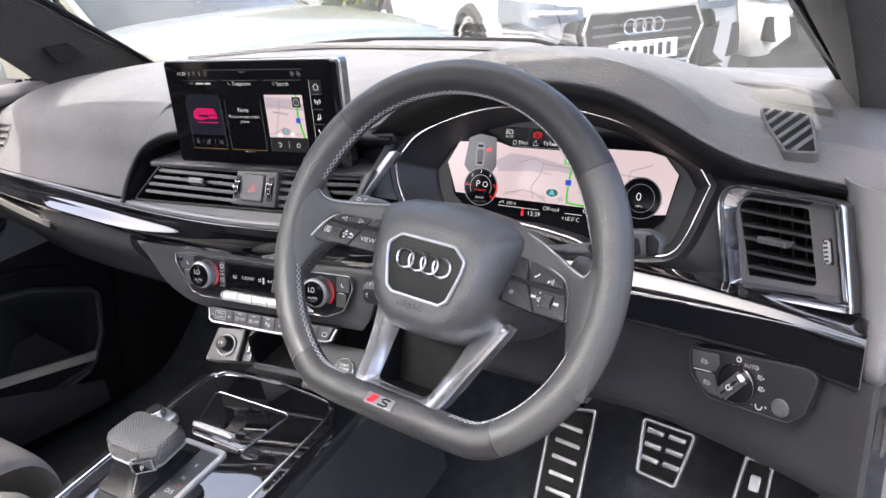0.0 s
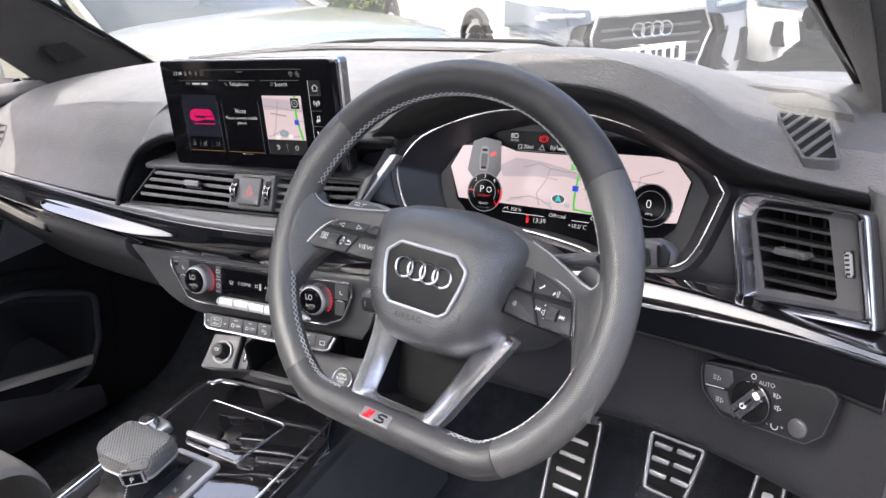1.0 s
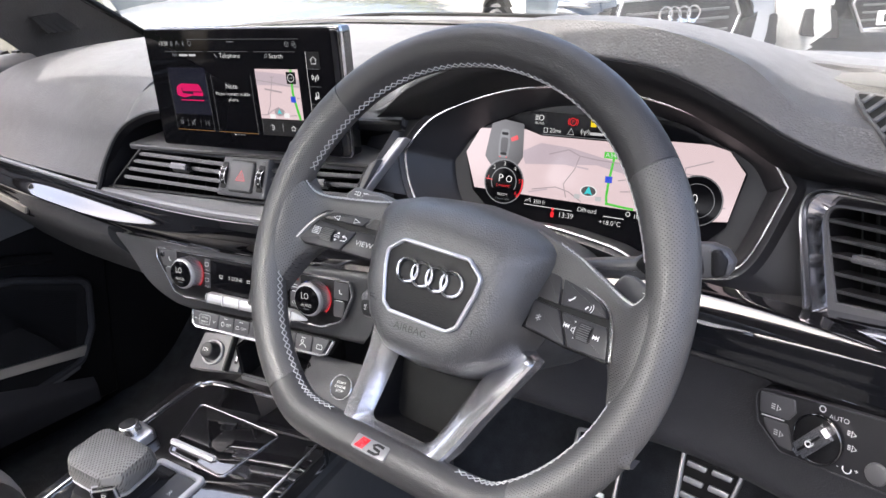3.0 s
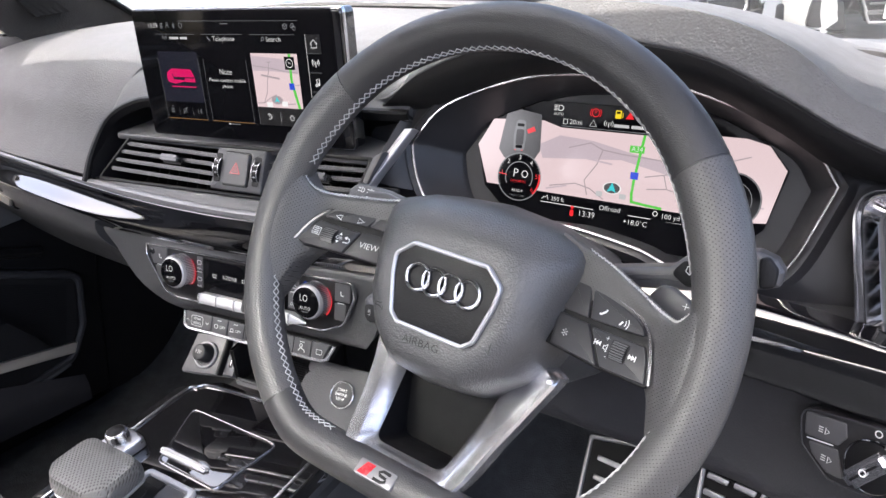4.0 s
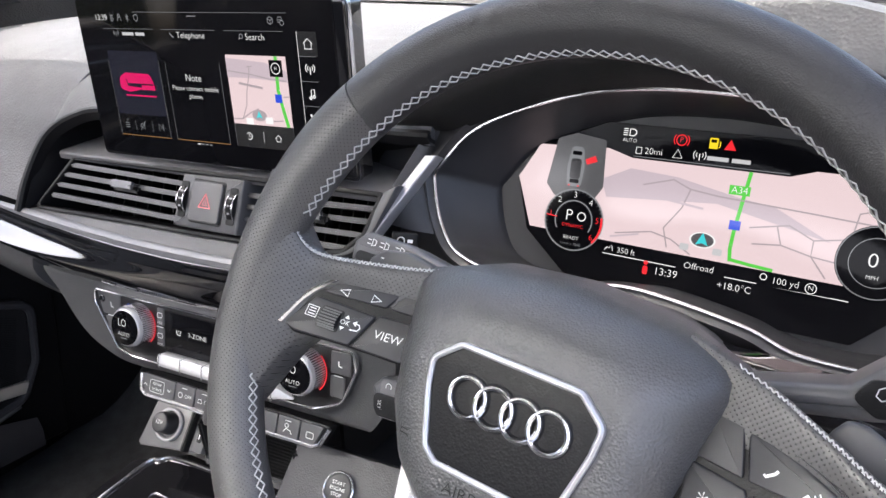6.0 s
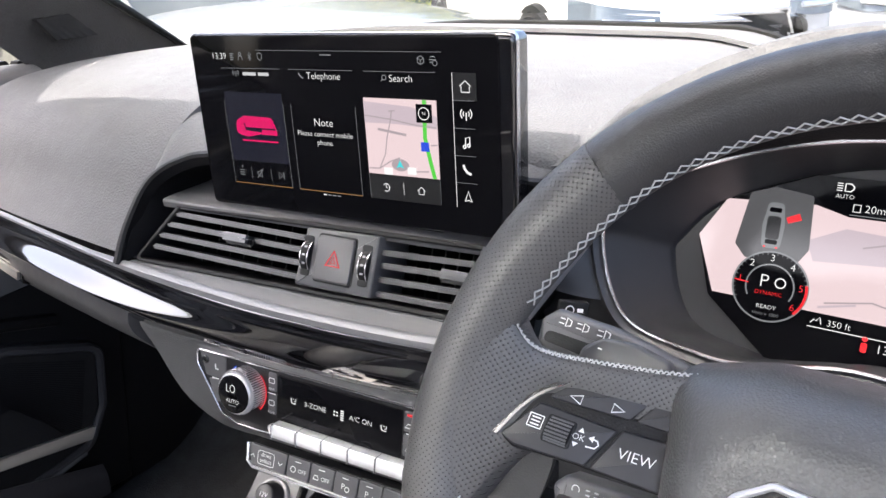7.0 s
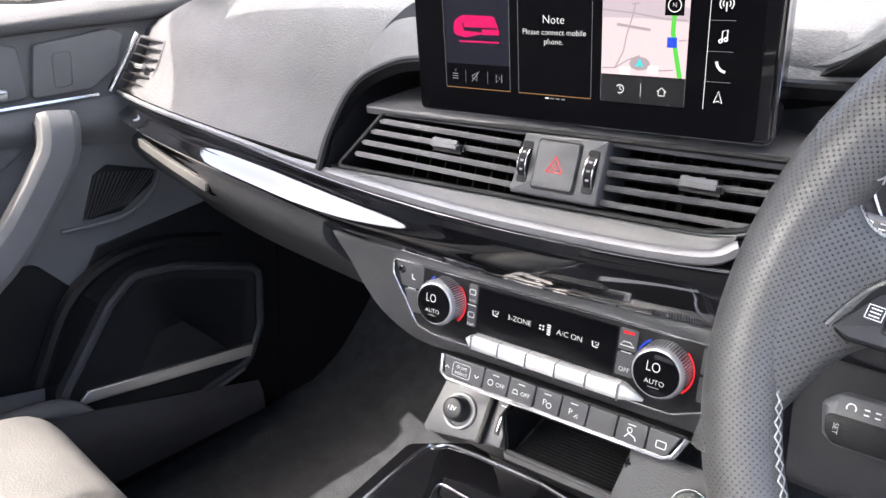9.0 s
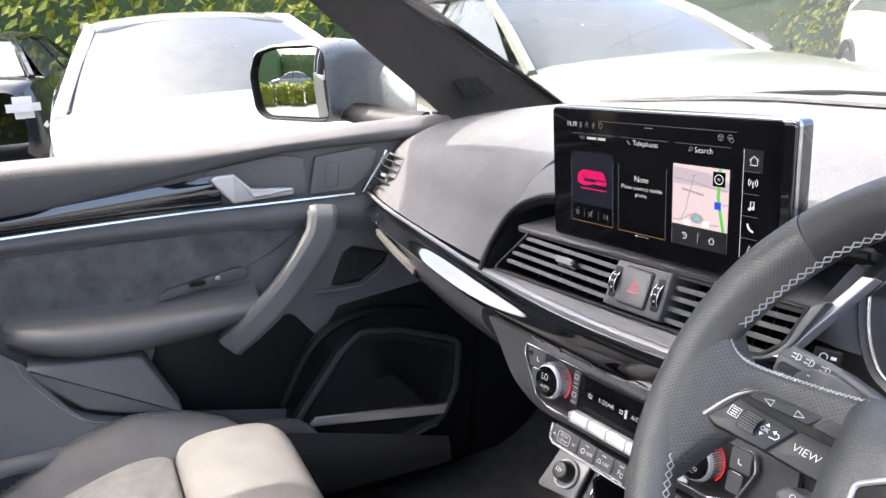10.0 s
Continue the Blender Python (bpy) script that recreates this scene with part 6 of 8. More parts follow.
for x in (-0.1075, 0.1440):
    bm = stroke([(x - 0.002, 0.0110), (x - 0.0015, 0.0070), (x + 0.0015, 0.0065)], 0.0012, 0.0024)
    part("seat_heat_sign", bm, "white_mark", CP)
for x, y in ((-0.1090, -0.0015), (0.1425, -0.0015), (-0.0480, -0.0002), (0.0828, -0.0002)):
    part("light_strip", stroke([(x - 0.004, y), (x + 0.004, y)], 0.0007, 0.0026), "white_mark", CP)
part("red_light", flat(rect(0.0790, 0.0135, 0.0870, 0.0155), 0.0026), "red", CP)
bm = stroke([(0.0775, 0.0045), (0.0800, 0.0075), (0.0850, 0.0075), (0.0880, 0.0045)], 0.0008, 0.0026, closed=True)
part("air_sign", bm, "white_mark", CP)
text("OFF", 0.0048, 0.0828, -0.0135, 0.0026, "white_mark", CP)
text("MAX", 0.0028, -0.0480, 0.0035, 0.0026, "white_mark", CP)
text("REAR", 0.0028, -0.0480, -0.0165, 0.0026, "white_mark", CP)
for y in (0.0085, -0.0105):
    part("screen_heat_sign", stroke(rounded(rect(-0.0508, y, -0.0452, y + 0.0042), 0.001, 2), 0.0006, 0.0026, closed=True), "white_mark", CP)
TBAR = part("toggle_bar", sweep([(-0.049, -0.0290, 0.004), (-0.043, -0.0280, 0.006), (-0.040, -0.0278, 0.0065), (0.084, -0.0275, 0.0065), (0.088, -0.0278, 0.006), (0.100, -0.0310, 0.003)], rounded([(-0.006, -0.006), (0.006, -0.006), (0.006, 0.004), (0.002, 0.006), (-0.006, 0.004)], 0.002, 2), up=(0, 0, 1), scales=[0.2, 0.75, 1, 1, 0.8, 0.15]), "handle_silver", CP, "row of satin silver toggle keys")
for k in range(6):
    part("toggle_split", box((-0.040 + 0.0248 * k, -0.0277, 0.0068), (0.0016, 0.0126, 0.0128), 0.0006), "chrome", TBAR)

# ---- key row ----
KR = thing("button_row", panel((0.027, 0.750, 0.839), 7.5, 22), "row of grey push keys with chrome lower edge", "switch row")
part("base", slab(rounded(ccw([(-0.099, 0.0125), (-0.094, -0.006), (0.100, -0.006), (0.110, 0.0140)]), 0.003, 3), -0.012, 0.0, 0.001), "black", KR)
part("chrome_lip", tube([(-0.0985, 0.0115, 0.001), (-0.0965, -0.0035, 0.0015), (-0.0900, -0.0070, 0.002), (0.0950, -0.0060, 0.002), (0.1020, -0.0030, 0.0015), (0.1090, 0.0120, 0.001)], 0.0022, 8), "chrome", KR, "satin chrome lower edge")
xs = [-0.0965, -0.0555, -0.0320, -0.0085, 0.0140, 0.0360, 0.0590, 0.0820, 0.1060]
for k in range(8):
    a, b = xs[k] + 0.0008, xs[k + 1] - 0.0008
    pts = [(a, -0.0045), (b, -0.0045), (b + (0.001 if k < 7 else 0), 0.0125), (a, 0.0125)]
    if k == 7:
        pts[1] = (b - 0.008, -0.0045)
    if k == 0:
        pts[0] = (a + 0.004, -0.0045)
    part("push_key", slab(rounded(ccw(pts), 0.0015, 2), 0.0, 0.0035, 0.0008), "grey_plastic", KR)
    if k not in (0, 5, 7):
        part("key_light", stroke([((a + b) / 2 - 0.003, 0.0095), ((a + b) / 2 + 0.003, 0.0095)], 0.0006, 0.0039), "white_mark", KR)
text("drive", 0.0052, -0.0765, 0.0060, 0.0039, "white_mark", KR)
text("select", 0.0052, -0.0765, 0.0012, 0.0039, "white_mark", KR)
part("key_sign", stroke(rounded(rect(-0.0850, -0.0022, -0.0680, 0.0090), 0.002, 2), 0.0004, 0.0039, closed=True), "white_mark", KR)
for x, d in ((-0.0905, 1), (-0.0615, -1)):
    part("key_sign", stroke([(x - 0.002, 0.003 - d * 0.001), (x, 0.003 + d * 0.0012), (x + 0.002, 0.003 - d * 0.001)], 0.0006, 0.0039), "white_mark", KR)
for x in (-0.0395, -0.0165):
    text("OFF", 0.0048, x + 0.0005, 0.0025, 0.0039, "white_mark", KR)
part("key_sign", stroke(circle(-0.0480, 0.0028, 0.0024, 12), 0.0006, 0.0039, closed=True), "white_mark", KR)
part("key_sign", stroke([(-0.0275, 0.0010), (-0.0265, 0.0042), (-0.0235, 0.0042), (-0.0225, 0.0010)], 0.0007, 0.0039, closed=True), "white_mark", KR)
text("P", 0.0068, 0.0010, 0.0028, 0.0039, "white_mark", KR)
part("key_sign", stroke(circle(0.0050, 0.0015, 0.0020, 10), 0.0006, 0.0039, closed=True), "white_mark", KR)
text("P", 0.0068, 0.0230, 0.0028, 0.0039, "white_mark", KR)
part("key_sign", stroke([(0.0262, -0.0002), (0.0290, 0.0030), (0.0290, -0.0002)], 0.0006, 0.0039, closed=True), "white_mark", KR)
part("key_sign", stroke([(0.0665, -0.0005), (0.0690, 0.0030), (0.0735, 0.0015), (0.0750, -0.0010)], 0.0008, 0.0039), "white_mark", KR)
part("key_sign", stroke(circle(0.0695, 0.0055, 0.0018, 10), 0.0006, 0.0039, closed=True), "white_mark", KR)
part("key_sign", stroke(rounded(rect(0.0895, 0.0005, 0.0965, 0.0055), 0.001, 2), 0.0006, 0.0039, closed=True), "white_mark", KR)

# ---- socket panel, storage tray and start button ----
SK = thing("socket_panel", panel((-0.057, 0.760, 0.785), 7.5, 40), "grey panel with power socket, data socket and start button", "socket panel")
part("plate", slab(rounded(ccw([(-0.0373, 0.019), (0.036, 0.026), (0.036, -0.020), (-0.0405, -0.0305), (-0.0445, -0.028)]), 0.002, 2), -0.02, 0.0, 0.0015), "grey_plastic", SK)
part("socket_ring", band(circle(-0.0128, -0.0038, 0.0165, 32), 0.0035, -0.002, 0.0035, 0.001), "lip_grey", SK, "chrome socket ring")
PL = part("socket_plug", disc((-0.0140, -0.0030), 0.0110, 0.0, 0.015, 24, 0.002, 0.0100), "switch_black", SK)
text("12V", 0.0058, -0.0140, -0.0030, 0.0154, "white_mark", PL)
part("divider", box((0.0165, 0.000, 0.003), (0.004, 0.046, 0.012), 0.001), "black", SK)
part("usb_frame", slab(rounded(rect(0.0215, -0.0200, 0.0355, 0.0250), 0.001, 2), -0.002, 0.0030, 0.0006), "grey_plastic", SK)
part("usb_slot", slab(rounded(rect(0.0262, -0.0110, 0.0312, 0.0070), 0.0012, 3), 0.002, 0.0036, 0.0003), "black", SK)
part("usb_tongue", slab(rect(0.0280, -0.0080, 0.0293, 0.0045), 0.003, 0.0042, 0.0002), "chrome", SK)
part("usb_sign", stroke([(0.0250, 0.0140), (0.0320, 0.0140), (0.0295, 0.0160)], 0.0007, 0.0034), "white_mark", SK)
TR = thing("storage_tray", panel((0.033, 0.795, 0.765), 7.5, 86), "ribbed black rubber storage tray", "tray")
part("floor", slab(rounded(ccw([(-0.052, -0.030), (0.052, -0.030), (0.048, 0.060), (-0.045, 0.060)]), 0.004, 3), -0.004, 0.0, 0.001), "black", TR)
for k in range(22):
    part("rib", box((0.0, -0.026 + 0.0038 * k, 0.0), (0.096, 0.0014, 0.0016), 0.0004), "black", TR)
part("front_lip", box((0.0, -0.034, 0.002), (0.112, 0.006, 0.010), 0.002), "grey_plastic", TR)
for s in (-1, 1):
    part("side_wall", box((s * 0.054, 0.012, 0.022), (0.005, 0.095, 0.05), 0.002), "black", TR)
part("back_wall", box((0.0, 0.062, 0.025), (0.10, 0.005, 0.05), 0.002), "black", TR)
SB = thing("start_button", panel((0.144, 0.7625, 0.797), 7.5, 40), "round black engine start button with chrome ring", "button")
part("plate", slab(rounded(ccw([(-0.052, 0.030), (0.060, 0.030), (0.050, -0.040), (-0.060, -0.034)]), 0.004, 3), -0.02, -0.002, 0.0015), "knee", SB)
part("ring", band(circle(0, 0, 0.0145, 36), 0.0018, -0.003, 0.0028, 0.001), "chrome", SB)
BT = part("button", disc((0, 0), 0.0128, -0.002, 0.0030, 36, 0.0015), "switch_black", SB, "satin black button")
for k, wd in enumerate(("START", "ENGINE", "STOP")):
    text(wd, 0.0042, 0, 0.0047 - 0.0046 * k, 0.0034, "white_mark", BT)

# ---- centre console ----
OM = panel((0.0105, 0.6718, 0.708), 0, 79.5)
CO = thing("centre_console", OM, "gloss black centre console with cup holder lid", "console")
part("top", slab(rounded(ccw([(-0.136, -0.60), (0.128, -0.60), (0.128, 0.07), (0.095, 0.126), (-0.086, 0.123), (-0.136, 0.090)]), 0.012, 4), -0.02, 0.0, 0.002), "gloss_top", CO, "piano black top")
part("body", box((0.005, -0.12, -0.16), (0.25, 0.86, 0.26), 0.01), "dash_low", CO)
for s, x in ((-1, -0.120), (1, 0.113)):
    part("chrome_strip", tube(spline([(x, -0.58, 0.001), (x, -0.2, 0.001), (x, 0.064, 0.001), (x * 0.90, 0.102, 0.001), (x * 0.70, 0.112, 0.001), (0.0, 0.119, 0.001)], 40), 0.0018, 6), "chrome", CO, "chrome inlay line")
part("lid", slab(rounded(ccw([(-0.078, 0.068), (0.060, 0.067), (0.045, -0.010), (-0.046, -0.008)]), 0.008, 4), -0.001, 0.0016, 0.0006), "gloss_top", CO, "sliding gloss black lid")
part("lid_line", band(rounded(ccw([(-0.080, 0.070), (0.062, 0.069), (0.047, -0.012), (-0.048, -0.010)]), 0.008, 4), 0.0012, -0.001, 0.0020, 0.0005), "chrome", CO, "chrome outline of the lid")
part("lid_bar", box((-0.018, 0.003, 0.0035), (0.078, 0.0085, 0.007), 0.003), "satin", CO, "silver lid grip")
# selector gate
gx0, gx1 = -0.044, 0.034
part("gate_frame", band(rounded(rect(gx0, -0.155, gx1, -0.022), 0.008, 4), 0.0075, -0.001, 0.0050, 0.0015), "satin", CO, "satin chrome gate frame")
part("gate_plate", slab(rounded(rect(-0.006, -0.150, 0.027, -0.030), 0.003, 3), 0.0, 0.003, 0.0006), "grey_plastic", CO)
part("gate_slot", slab(rounded(rect(-0.037, -0.150, -0.009, -0.029), 0.004, 3), 0.0, 0.002, 0.0004), "black", CO)
for y, s, mt in ((-0.056, "R", "white_mark"), (-0.078, "N", "white_mark"), (-0.101, "D/S", "white_mark")):
    text(s, 0.0090, 0.012, y, 0.0034, mt, CO)
text("P", 0.0080, 0.0165, -0.0895, 0.0034, "red", CO)
text("+", 0.0075, -0.0015, -0.090, 0.0034, "white_mark", CO)
text("-", 0.0075, -0.0015, -0.112, 0.0034, "white_mark", CO)
VR = thing("volume_knob", panel((-0.0935, 0.6538, 0.722), 0, 79.5), "small chrome rotary knob on the console", "knob")
part("skirt", slab(rounded(ccw([(-0.022, -0.020), (0.020, -0.020), (0.024, 0.018), (-0.016, 0.020)]), 0.008, 4), -0.016, -0.004, 0.002), "silver", VR)
part("ring", disc((0, 0), 0.0140, -0.006, 0.010, 32, 0.002, 0.0125), "chrome", VR)
part("cap", disc((0, 0), 0.0100, 0.009, 0.0108, 28, 0.0006), "black", VR)

SH = thing("gear_selector", panel((-0.0195, 0.5918, 0.6935), 0, 79.5), "leather topped gear selector with chrome trim and park key", "gear selector")
bm = bmesh.new()
uvl = bm.loops.layers.uv.new("UVMap")


def grip_ring(w, f, b, z, dx=0.0):
    return [(x + dx, y, z) for x, y in rounded(ccw([(-w, -f * 0.62), (-w * 0.55, -f), (w * 0.62, -f), (w, -f * 0.55), (w * 0.95, b), (-w * 0.95, b)]), [0.012, 0.012, 0.012, 0.012, 0.014, 0.014], 5)]


skin(bm, [grip_ring(0.030, 0.020, 0.020, 0.036), grip_ring(0.041, 0.029, 0.027, 0.040), grip_ring(0.0455, 0.0325, 0.0295, 0.047), grip_ring(0.0465, 0.0335, 0.030, 0.055), grip_ring(0.0455, 0.0322, 0.0292, 0.062), grip_ring(0.0425, 0.0295, 0.0270, 0.0672), grip_ring(0.036, 0.0240, 0.0220, 0.0695), grip_ring(0.018, 0.0120, 0.0110, 0.0708)])
for f in bm.faces:
    for lp in f.loops:
        lp[uvl].uv = (lp.vert.co.x, lp.vert.co.y - lp.vert.co.z)
part("knob", bm, "perf_knob", SH, "perforated leather grip")
bm = bmesh.new()
skin(bm, [grip_ring(0.018, 0.014, 0.014, 0.026), grip_ring(0.036, 0.0255, 0.024, 0.034), grip_ring(0.0455, 0.0325, 0.029, 0.0425), grip_ring(0.0462, 0.0332, 0.0295, 0.0452), grip_ring(0.043, 0.030, 0.027, 0.0462)])
part("trim_ring", bm, "satin", SH, "satin silver trim under the grip")
PB = part("park_key", box((0.030, -0.0300, 0.050), (0.027, 0.009, 0.019), 0.003, rot=Matrix.Rotation(radians(38), 3, "Z")), "gloss", SH, "gloss black park key")
part("key_frame", box((0.0295, -0.0290, 0.0495), (0.031, 0.008, 0.023), 0.004, rot=Matrix.Rotation(radians(38), 3, "Z")), "silver", SH)
tP = text("P", 0.0105, 0, 0, 0, "w", PB)
tP.matrix_local = pose(0.0334, -0.0346, 0.050, 90, 0, 38)
part("stem", box((0, 0, 0.016), (0.030, 0.030, 0.05), 0.008), "black", SH)
bm = bmesh.new()
g_ = lambda w, l, z: [(x - 0.010, y - 0.012, z) for x, y in rounded(rect(-w, -l, w, l), 0.012, 4)]
skin(bm, [g_(0.036, 0.055, 0.003), g_(0.032, 0.046, 0.010), g_(0.034, 0.046, 0.013), g_(0.026, 0.034, 0.020), g_(0.022, 0.026, 0.034)])
part("boot", bm, "black", SH, "creased black leather boot")
bm = bmesh.new()
for k in range(14):
    z = 0.004 + 0.0022 * k
    w = 0.030 - 0.0004 * k
    tube([(0.018 - 0.0005 * k, -0.060 + 0.0022 * k, z), (0.0205 - 0.0005 * k, -0.0590 + 0.0022 * k, z + 0.0016)], 0.0005, 4, bm=bm)
part("stitching", bm, "thread", SH)

# ---- side vents ----
LV = thing("side_air_vent", panel((-0.612, 0.782, 1.030), 5, 26), "slatted side air vent beside the passenger door", "air vent", "side vents")
lvo = rounded(ccw([(-0.052, -0.036), (0.024, -0.046), (0.036, 0.036), (-0.022, 0.040)]), 0.004, 3)
part("duct", slab(lvo, -0.05, -0.024, 0.001), "black", LV)
part("surround", band(offset(ccw(lvo), 0.001), 0.004, -0.03, 0.002, 0.001), "grey_plastic", LV)
part("chrome_edge", tube([(-0.058, -0.036, 0.004), (-0.026, 0.042, 0.004)], 0.003, 6, flat=0.6), "chrome", LV)
for k in range(6):
    y = -0.030 + 0.0118 * k
    part("slat", box((-0.008 + y * 0.28, y - 0.003, -0.006), (0.062, 0.0024, 0.020), 0.0009, rot=Matrix.Rotation(radians(-6), 3, "Z")), "slat", LV)
part("vent_tab", box((0.002, 0.0, 0.006), (0.020, 0.005, 0.010), 0.0022), "satin", LV)
RV = thing("side_air_vent", panel((0.63, 0.78, 1.03), -28, 8), "slatted side air vent with broad chrome frame beside the steering wheel", "air vent", "side vents")
rvo = rounded(ccw([(-0.0560, 0.0425), (0.0690, 0.0450), (0.0940, -0.0395), (-0.0270, -0.0560)]), [0.002, 0.003, 0.005, 0.024], 8)
bev = rounded(ccw([(-0.0500, 0.0400), (0.0610, 0.0435), (0.0855, -0.0335), (-0.0215, -0.0495)]), [0.001, 0.002, 0.002, 0.020], 8)
pla = rounded(ccw([(-0.0407, 0.0305), (0.0535, 0.0370), (0.0742, -0.0310), (-0.0165, -0.0450)]), [0.002, 0.003, 0.003, 0.014], 8)
mouth = rounded(ccw([(-0.0385, 0.0295), (0.0330, 0.0340), (0.0550, -0.0295), (-0.0125, -0.0385)]), [0.002, 0.006, 0.003, 0.012], 8)
mid = (0.012, -0.003)
l0, l1, l2, l3 = (by_angle(q, mid, 260) for q in (rvo, bev, pla, mouth))
bm = bmesh.new()
skin(bm, [[(x, y, 0.002) for x, y in l0], [(x, y, 0.0045) for x, y in l0], [(x * 0.85 + u * 0.15, y * 0.85 + v * 0.15, 0.0062) for (x, y), (u, v) in zip(l0, l1)], [(x * 0.6 + u * 0.4, y * 0.6 + v * 0.4, 0.0058) for (x, y), (u, v) in zip(l0, l1)], [(x * 0.5 + u * 0.5, y * 0.5 + v * 0.5, -0.001) for (x, y), (u, v) in zip(l0, l1)]], caps=(False, False))
part("frame", bm, "chrome", RV, "satin chrome surround")
bm = bmesh.new()
skin(bm, [[(x, y, -0.016) for x, y in offset(l0, 0.0005)], [(x, y, 0.0022) for x, y in offset(l0, -0.0004)]], caps=(False, False))
part("side_wall", bm, "knee", RV)
bm = bmesh.new()
skin(bm, [[(x * 0.5 + u * 0.5, y * 0.5 + v * 0.5, -0.0005) for (x, y), (u, v) in zip(l0, l1)], [(x * 0.1 + u * 0.9, y * 0.1 + v * 0.9, 0.001) for (x, y), (u, v) in zip(l0, l1)], [(x, y, 0.0048) for x, y in l1], [(x * 0.85 + u * 0.15, y * 0.85 + v * 0.15, 0.0048) for (x, y), (u, v) in zip(l1, l2)], [(x, y, -0.006) for x, y in l2]], caps=(False, False))
part("bevel", bm, "dark_chrome", RV, "dark glossy bevel round the vent")
bm = bmesh.new()
skin(bm, [[(x, y, -0.0065) for x, y in offset(l2, 0.001)], [(x, y, -0.0058) for x, y in l3], [(x, y, -0.0080) for x, y in offset(l3, -0.0008)]], caps=(False, False))
part("plate", bm, "vent_lip", RV, "satin grey vent plate")
bm = bmesh.new()
skin(bm, [[(x, y, -0.0078) for x, y in offset(l3, -0.0005)], [(x, y, -0.055) for x, y in offset(l3, -0.0015)]], caps=(False, False))
part("duct_wall", bm, "black", RV)
part("duct", slab(offset(ccw(mouth), 0.001), -0.060, -0.052, 0.001), "black", RV, "black duct")
for k, (xa, ya, xb, yb) in enumerate(((-0.0365, 0.0183, 0.0370, 0.0216), (-0.0325, 0.0056, 0.0413, 0.0105), (-0.0283, -0.0058, 0.0447, -0.0008), (-0.0238, -0.0186, 0.0485, -0.0125), (-0.0172, -0.0307, 0.0520, -0.0241))):
    part("slat", box(((xa + xb) / 2, (ya + yb) / 2, -0.017), (xb - xa, 0.0026, 0.020), 0.001, rot=Matrix.Rotation(math.atan2(yb - ya, xb - xa), 3, "Z")), "slat", RV)
for k in range(5):
    part("fin", box((-0.016 + 0.013 * k, -0.001, -0.038), (0.0014, 0.058, 0.016), 0.0, rot=Matrix.Rotation(radians(14), 3, "Z")), "black", RV)
part("vent_tab", box((0.010, -0.0008, -0.004), (0.033, 0.0055, 0.016), 0.0025, rot=Matrix.Rotation(radians(3.5), 3, "Z")), "tab_chrome", RV, "chrome adjuster tab")
tilted = Matrix.Rotation(radians(17), 3, "Z")
part("wheel_slot", box((0.0574, 0.0025, -0.0065), (0.0088, 0.0225, 0.002), 0.0008, rot=tilted), "black", RV)
part("thumb_wheel", box((0.0574, 0.0025, -0.0050), (0.0062, 0.0200, 0.004), 0.0015, rot=tilted), "satin", RV)
for k in range(5):
    q = tilted @ Vector((0, -0.0074 + 0.0037 * k, 0))
    part("wheel_mark", box((0.0574 + q.x, 0.0025 + q.y, -0.0029), (0.0034, 0.0016, 0.0006), 0.0, rot=tilted), "black", RV)

# ---- light switch panel ----
LP = thing("light_switch_panel", panel((0.6285, 0.742, 0.9065), -22, 5) @ Matrix.Diagonal((1.07, 1.13, 1, 1)), "black headlight switch panel with rotary knob", "switch panel")
lpo = rounded(ccw([(-0.053, 0.0145), (0.056, 0.0305), (0.0635, 0.024), (0.057, -0.006), (0.045, -0.0175), (-0.026, -0.0245), (-0.046, -0.010)]), [0.006, 0.006, 0.006, 0.010, 0.010, 0.014, 0.012], 4)
part("backplate", slab(lpo, -0.010, 0.002, 0.001), "switch_black", LP)
part("plate_line", band(lpo, 0.0010, 0.0015, 0.0030, 0.0003), "knee", LP)
PADO = rounded(ccw([(-0.118, 0.030), (-0.098, -0.020), (-0.055, -0.058), (0.0, -0.070), (0.072, -0.076), (0.108, -0.022), (0.112, 0.052)]), [0.002, 0.03, 0.03, 0.03, 0.02, 0.02, 0.004], 5)
part("switch_pad", slab(PADO, -0.05, 0.0, 0.009), "knee", DASH, "raised grey pad round the light switch").matrix_local = panel((0.627, 0.742, 0.908), -22, 5)
LK = part("rotary_knob", disc((-0.0014, -0.002), 0.0165, 0.0, 0.006, 36, 0.001), "black", LP)
part("knob_ring", band(circle(-0.0014, -0.002, 0.0168, 36), 0.0014, 0.004, 0.0068, 0.0005), "gloss", LK)
part("knob_grip", box((-0.0014, -0.002, 0.010), (0.0115, 0.031, 0.012), 0.003, rot=Matrix.Rotation(radians(-38), 3, "Z")), "chrome", LK, "chrome-sided grip")
part("grip_top", box((-0.0014, -0.002, 0.0125), (0.0055, 0.0240, 0.009), 0.002, rot=Matrix.Rotation(radians(-38), 3, "Z")), "black", LK)
part("grip_sign", stroke(circle(-0.0014, -0.002, 0.0020, 10), 0.0009, 0.0174, closed=True), "white_mark", LK)
part("fog_key", slab(rounded(ccw([(-0.047, 0.0125), (-0.022, 0.0160), (-0.0195, 0.0075), (-0.0235, 0.0005), (-0.045, -0.002)]), 0.0015, 2), 0.0015, 0.0035, 0.0005), "grey_plastic", LP)
part("fog_key", slab(rounded(ccw([(-0.042, -0.005), (-0.0235, -0.0025), (-0.0195, -0.0120), (-0.016, -0.0190), (-0.027, -0.0195), (-0.038, -0.012)]), 0.0015, 2), 0.0015, 0.0035, 0.0005), "grey_plastic", LP)
part("key_light", stroke([(-0.043, -0.0030), (-0.026, -0.0006)], 0.0008, 0.0039), "white_mark", LP)
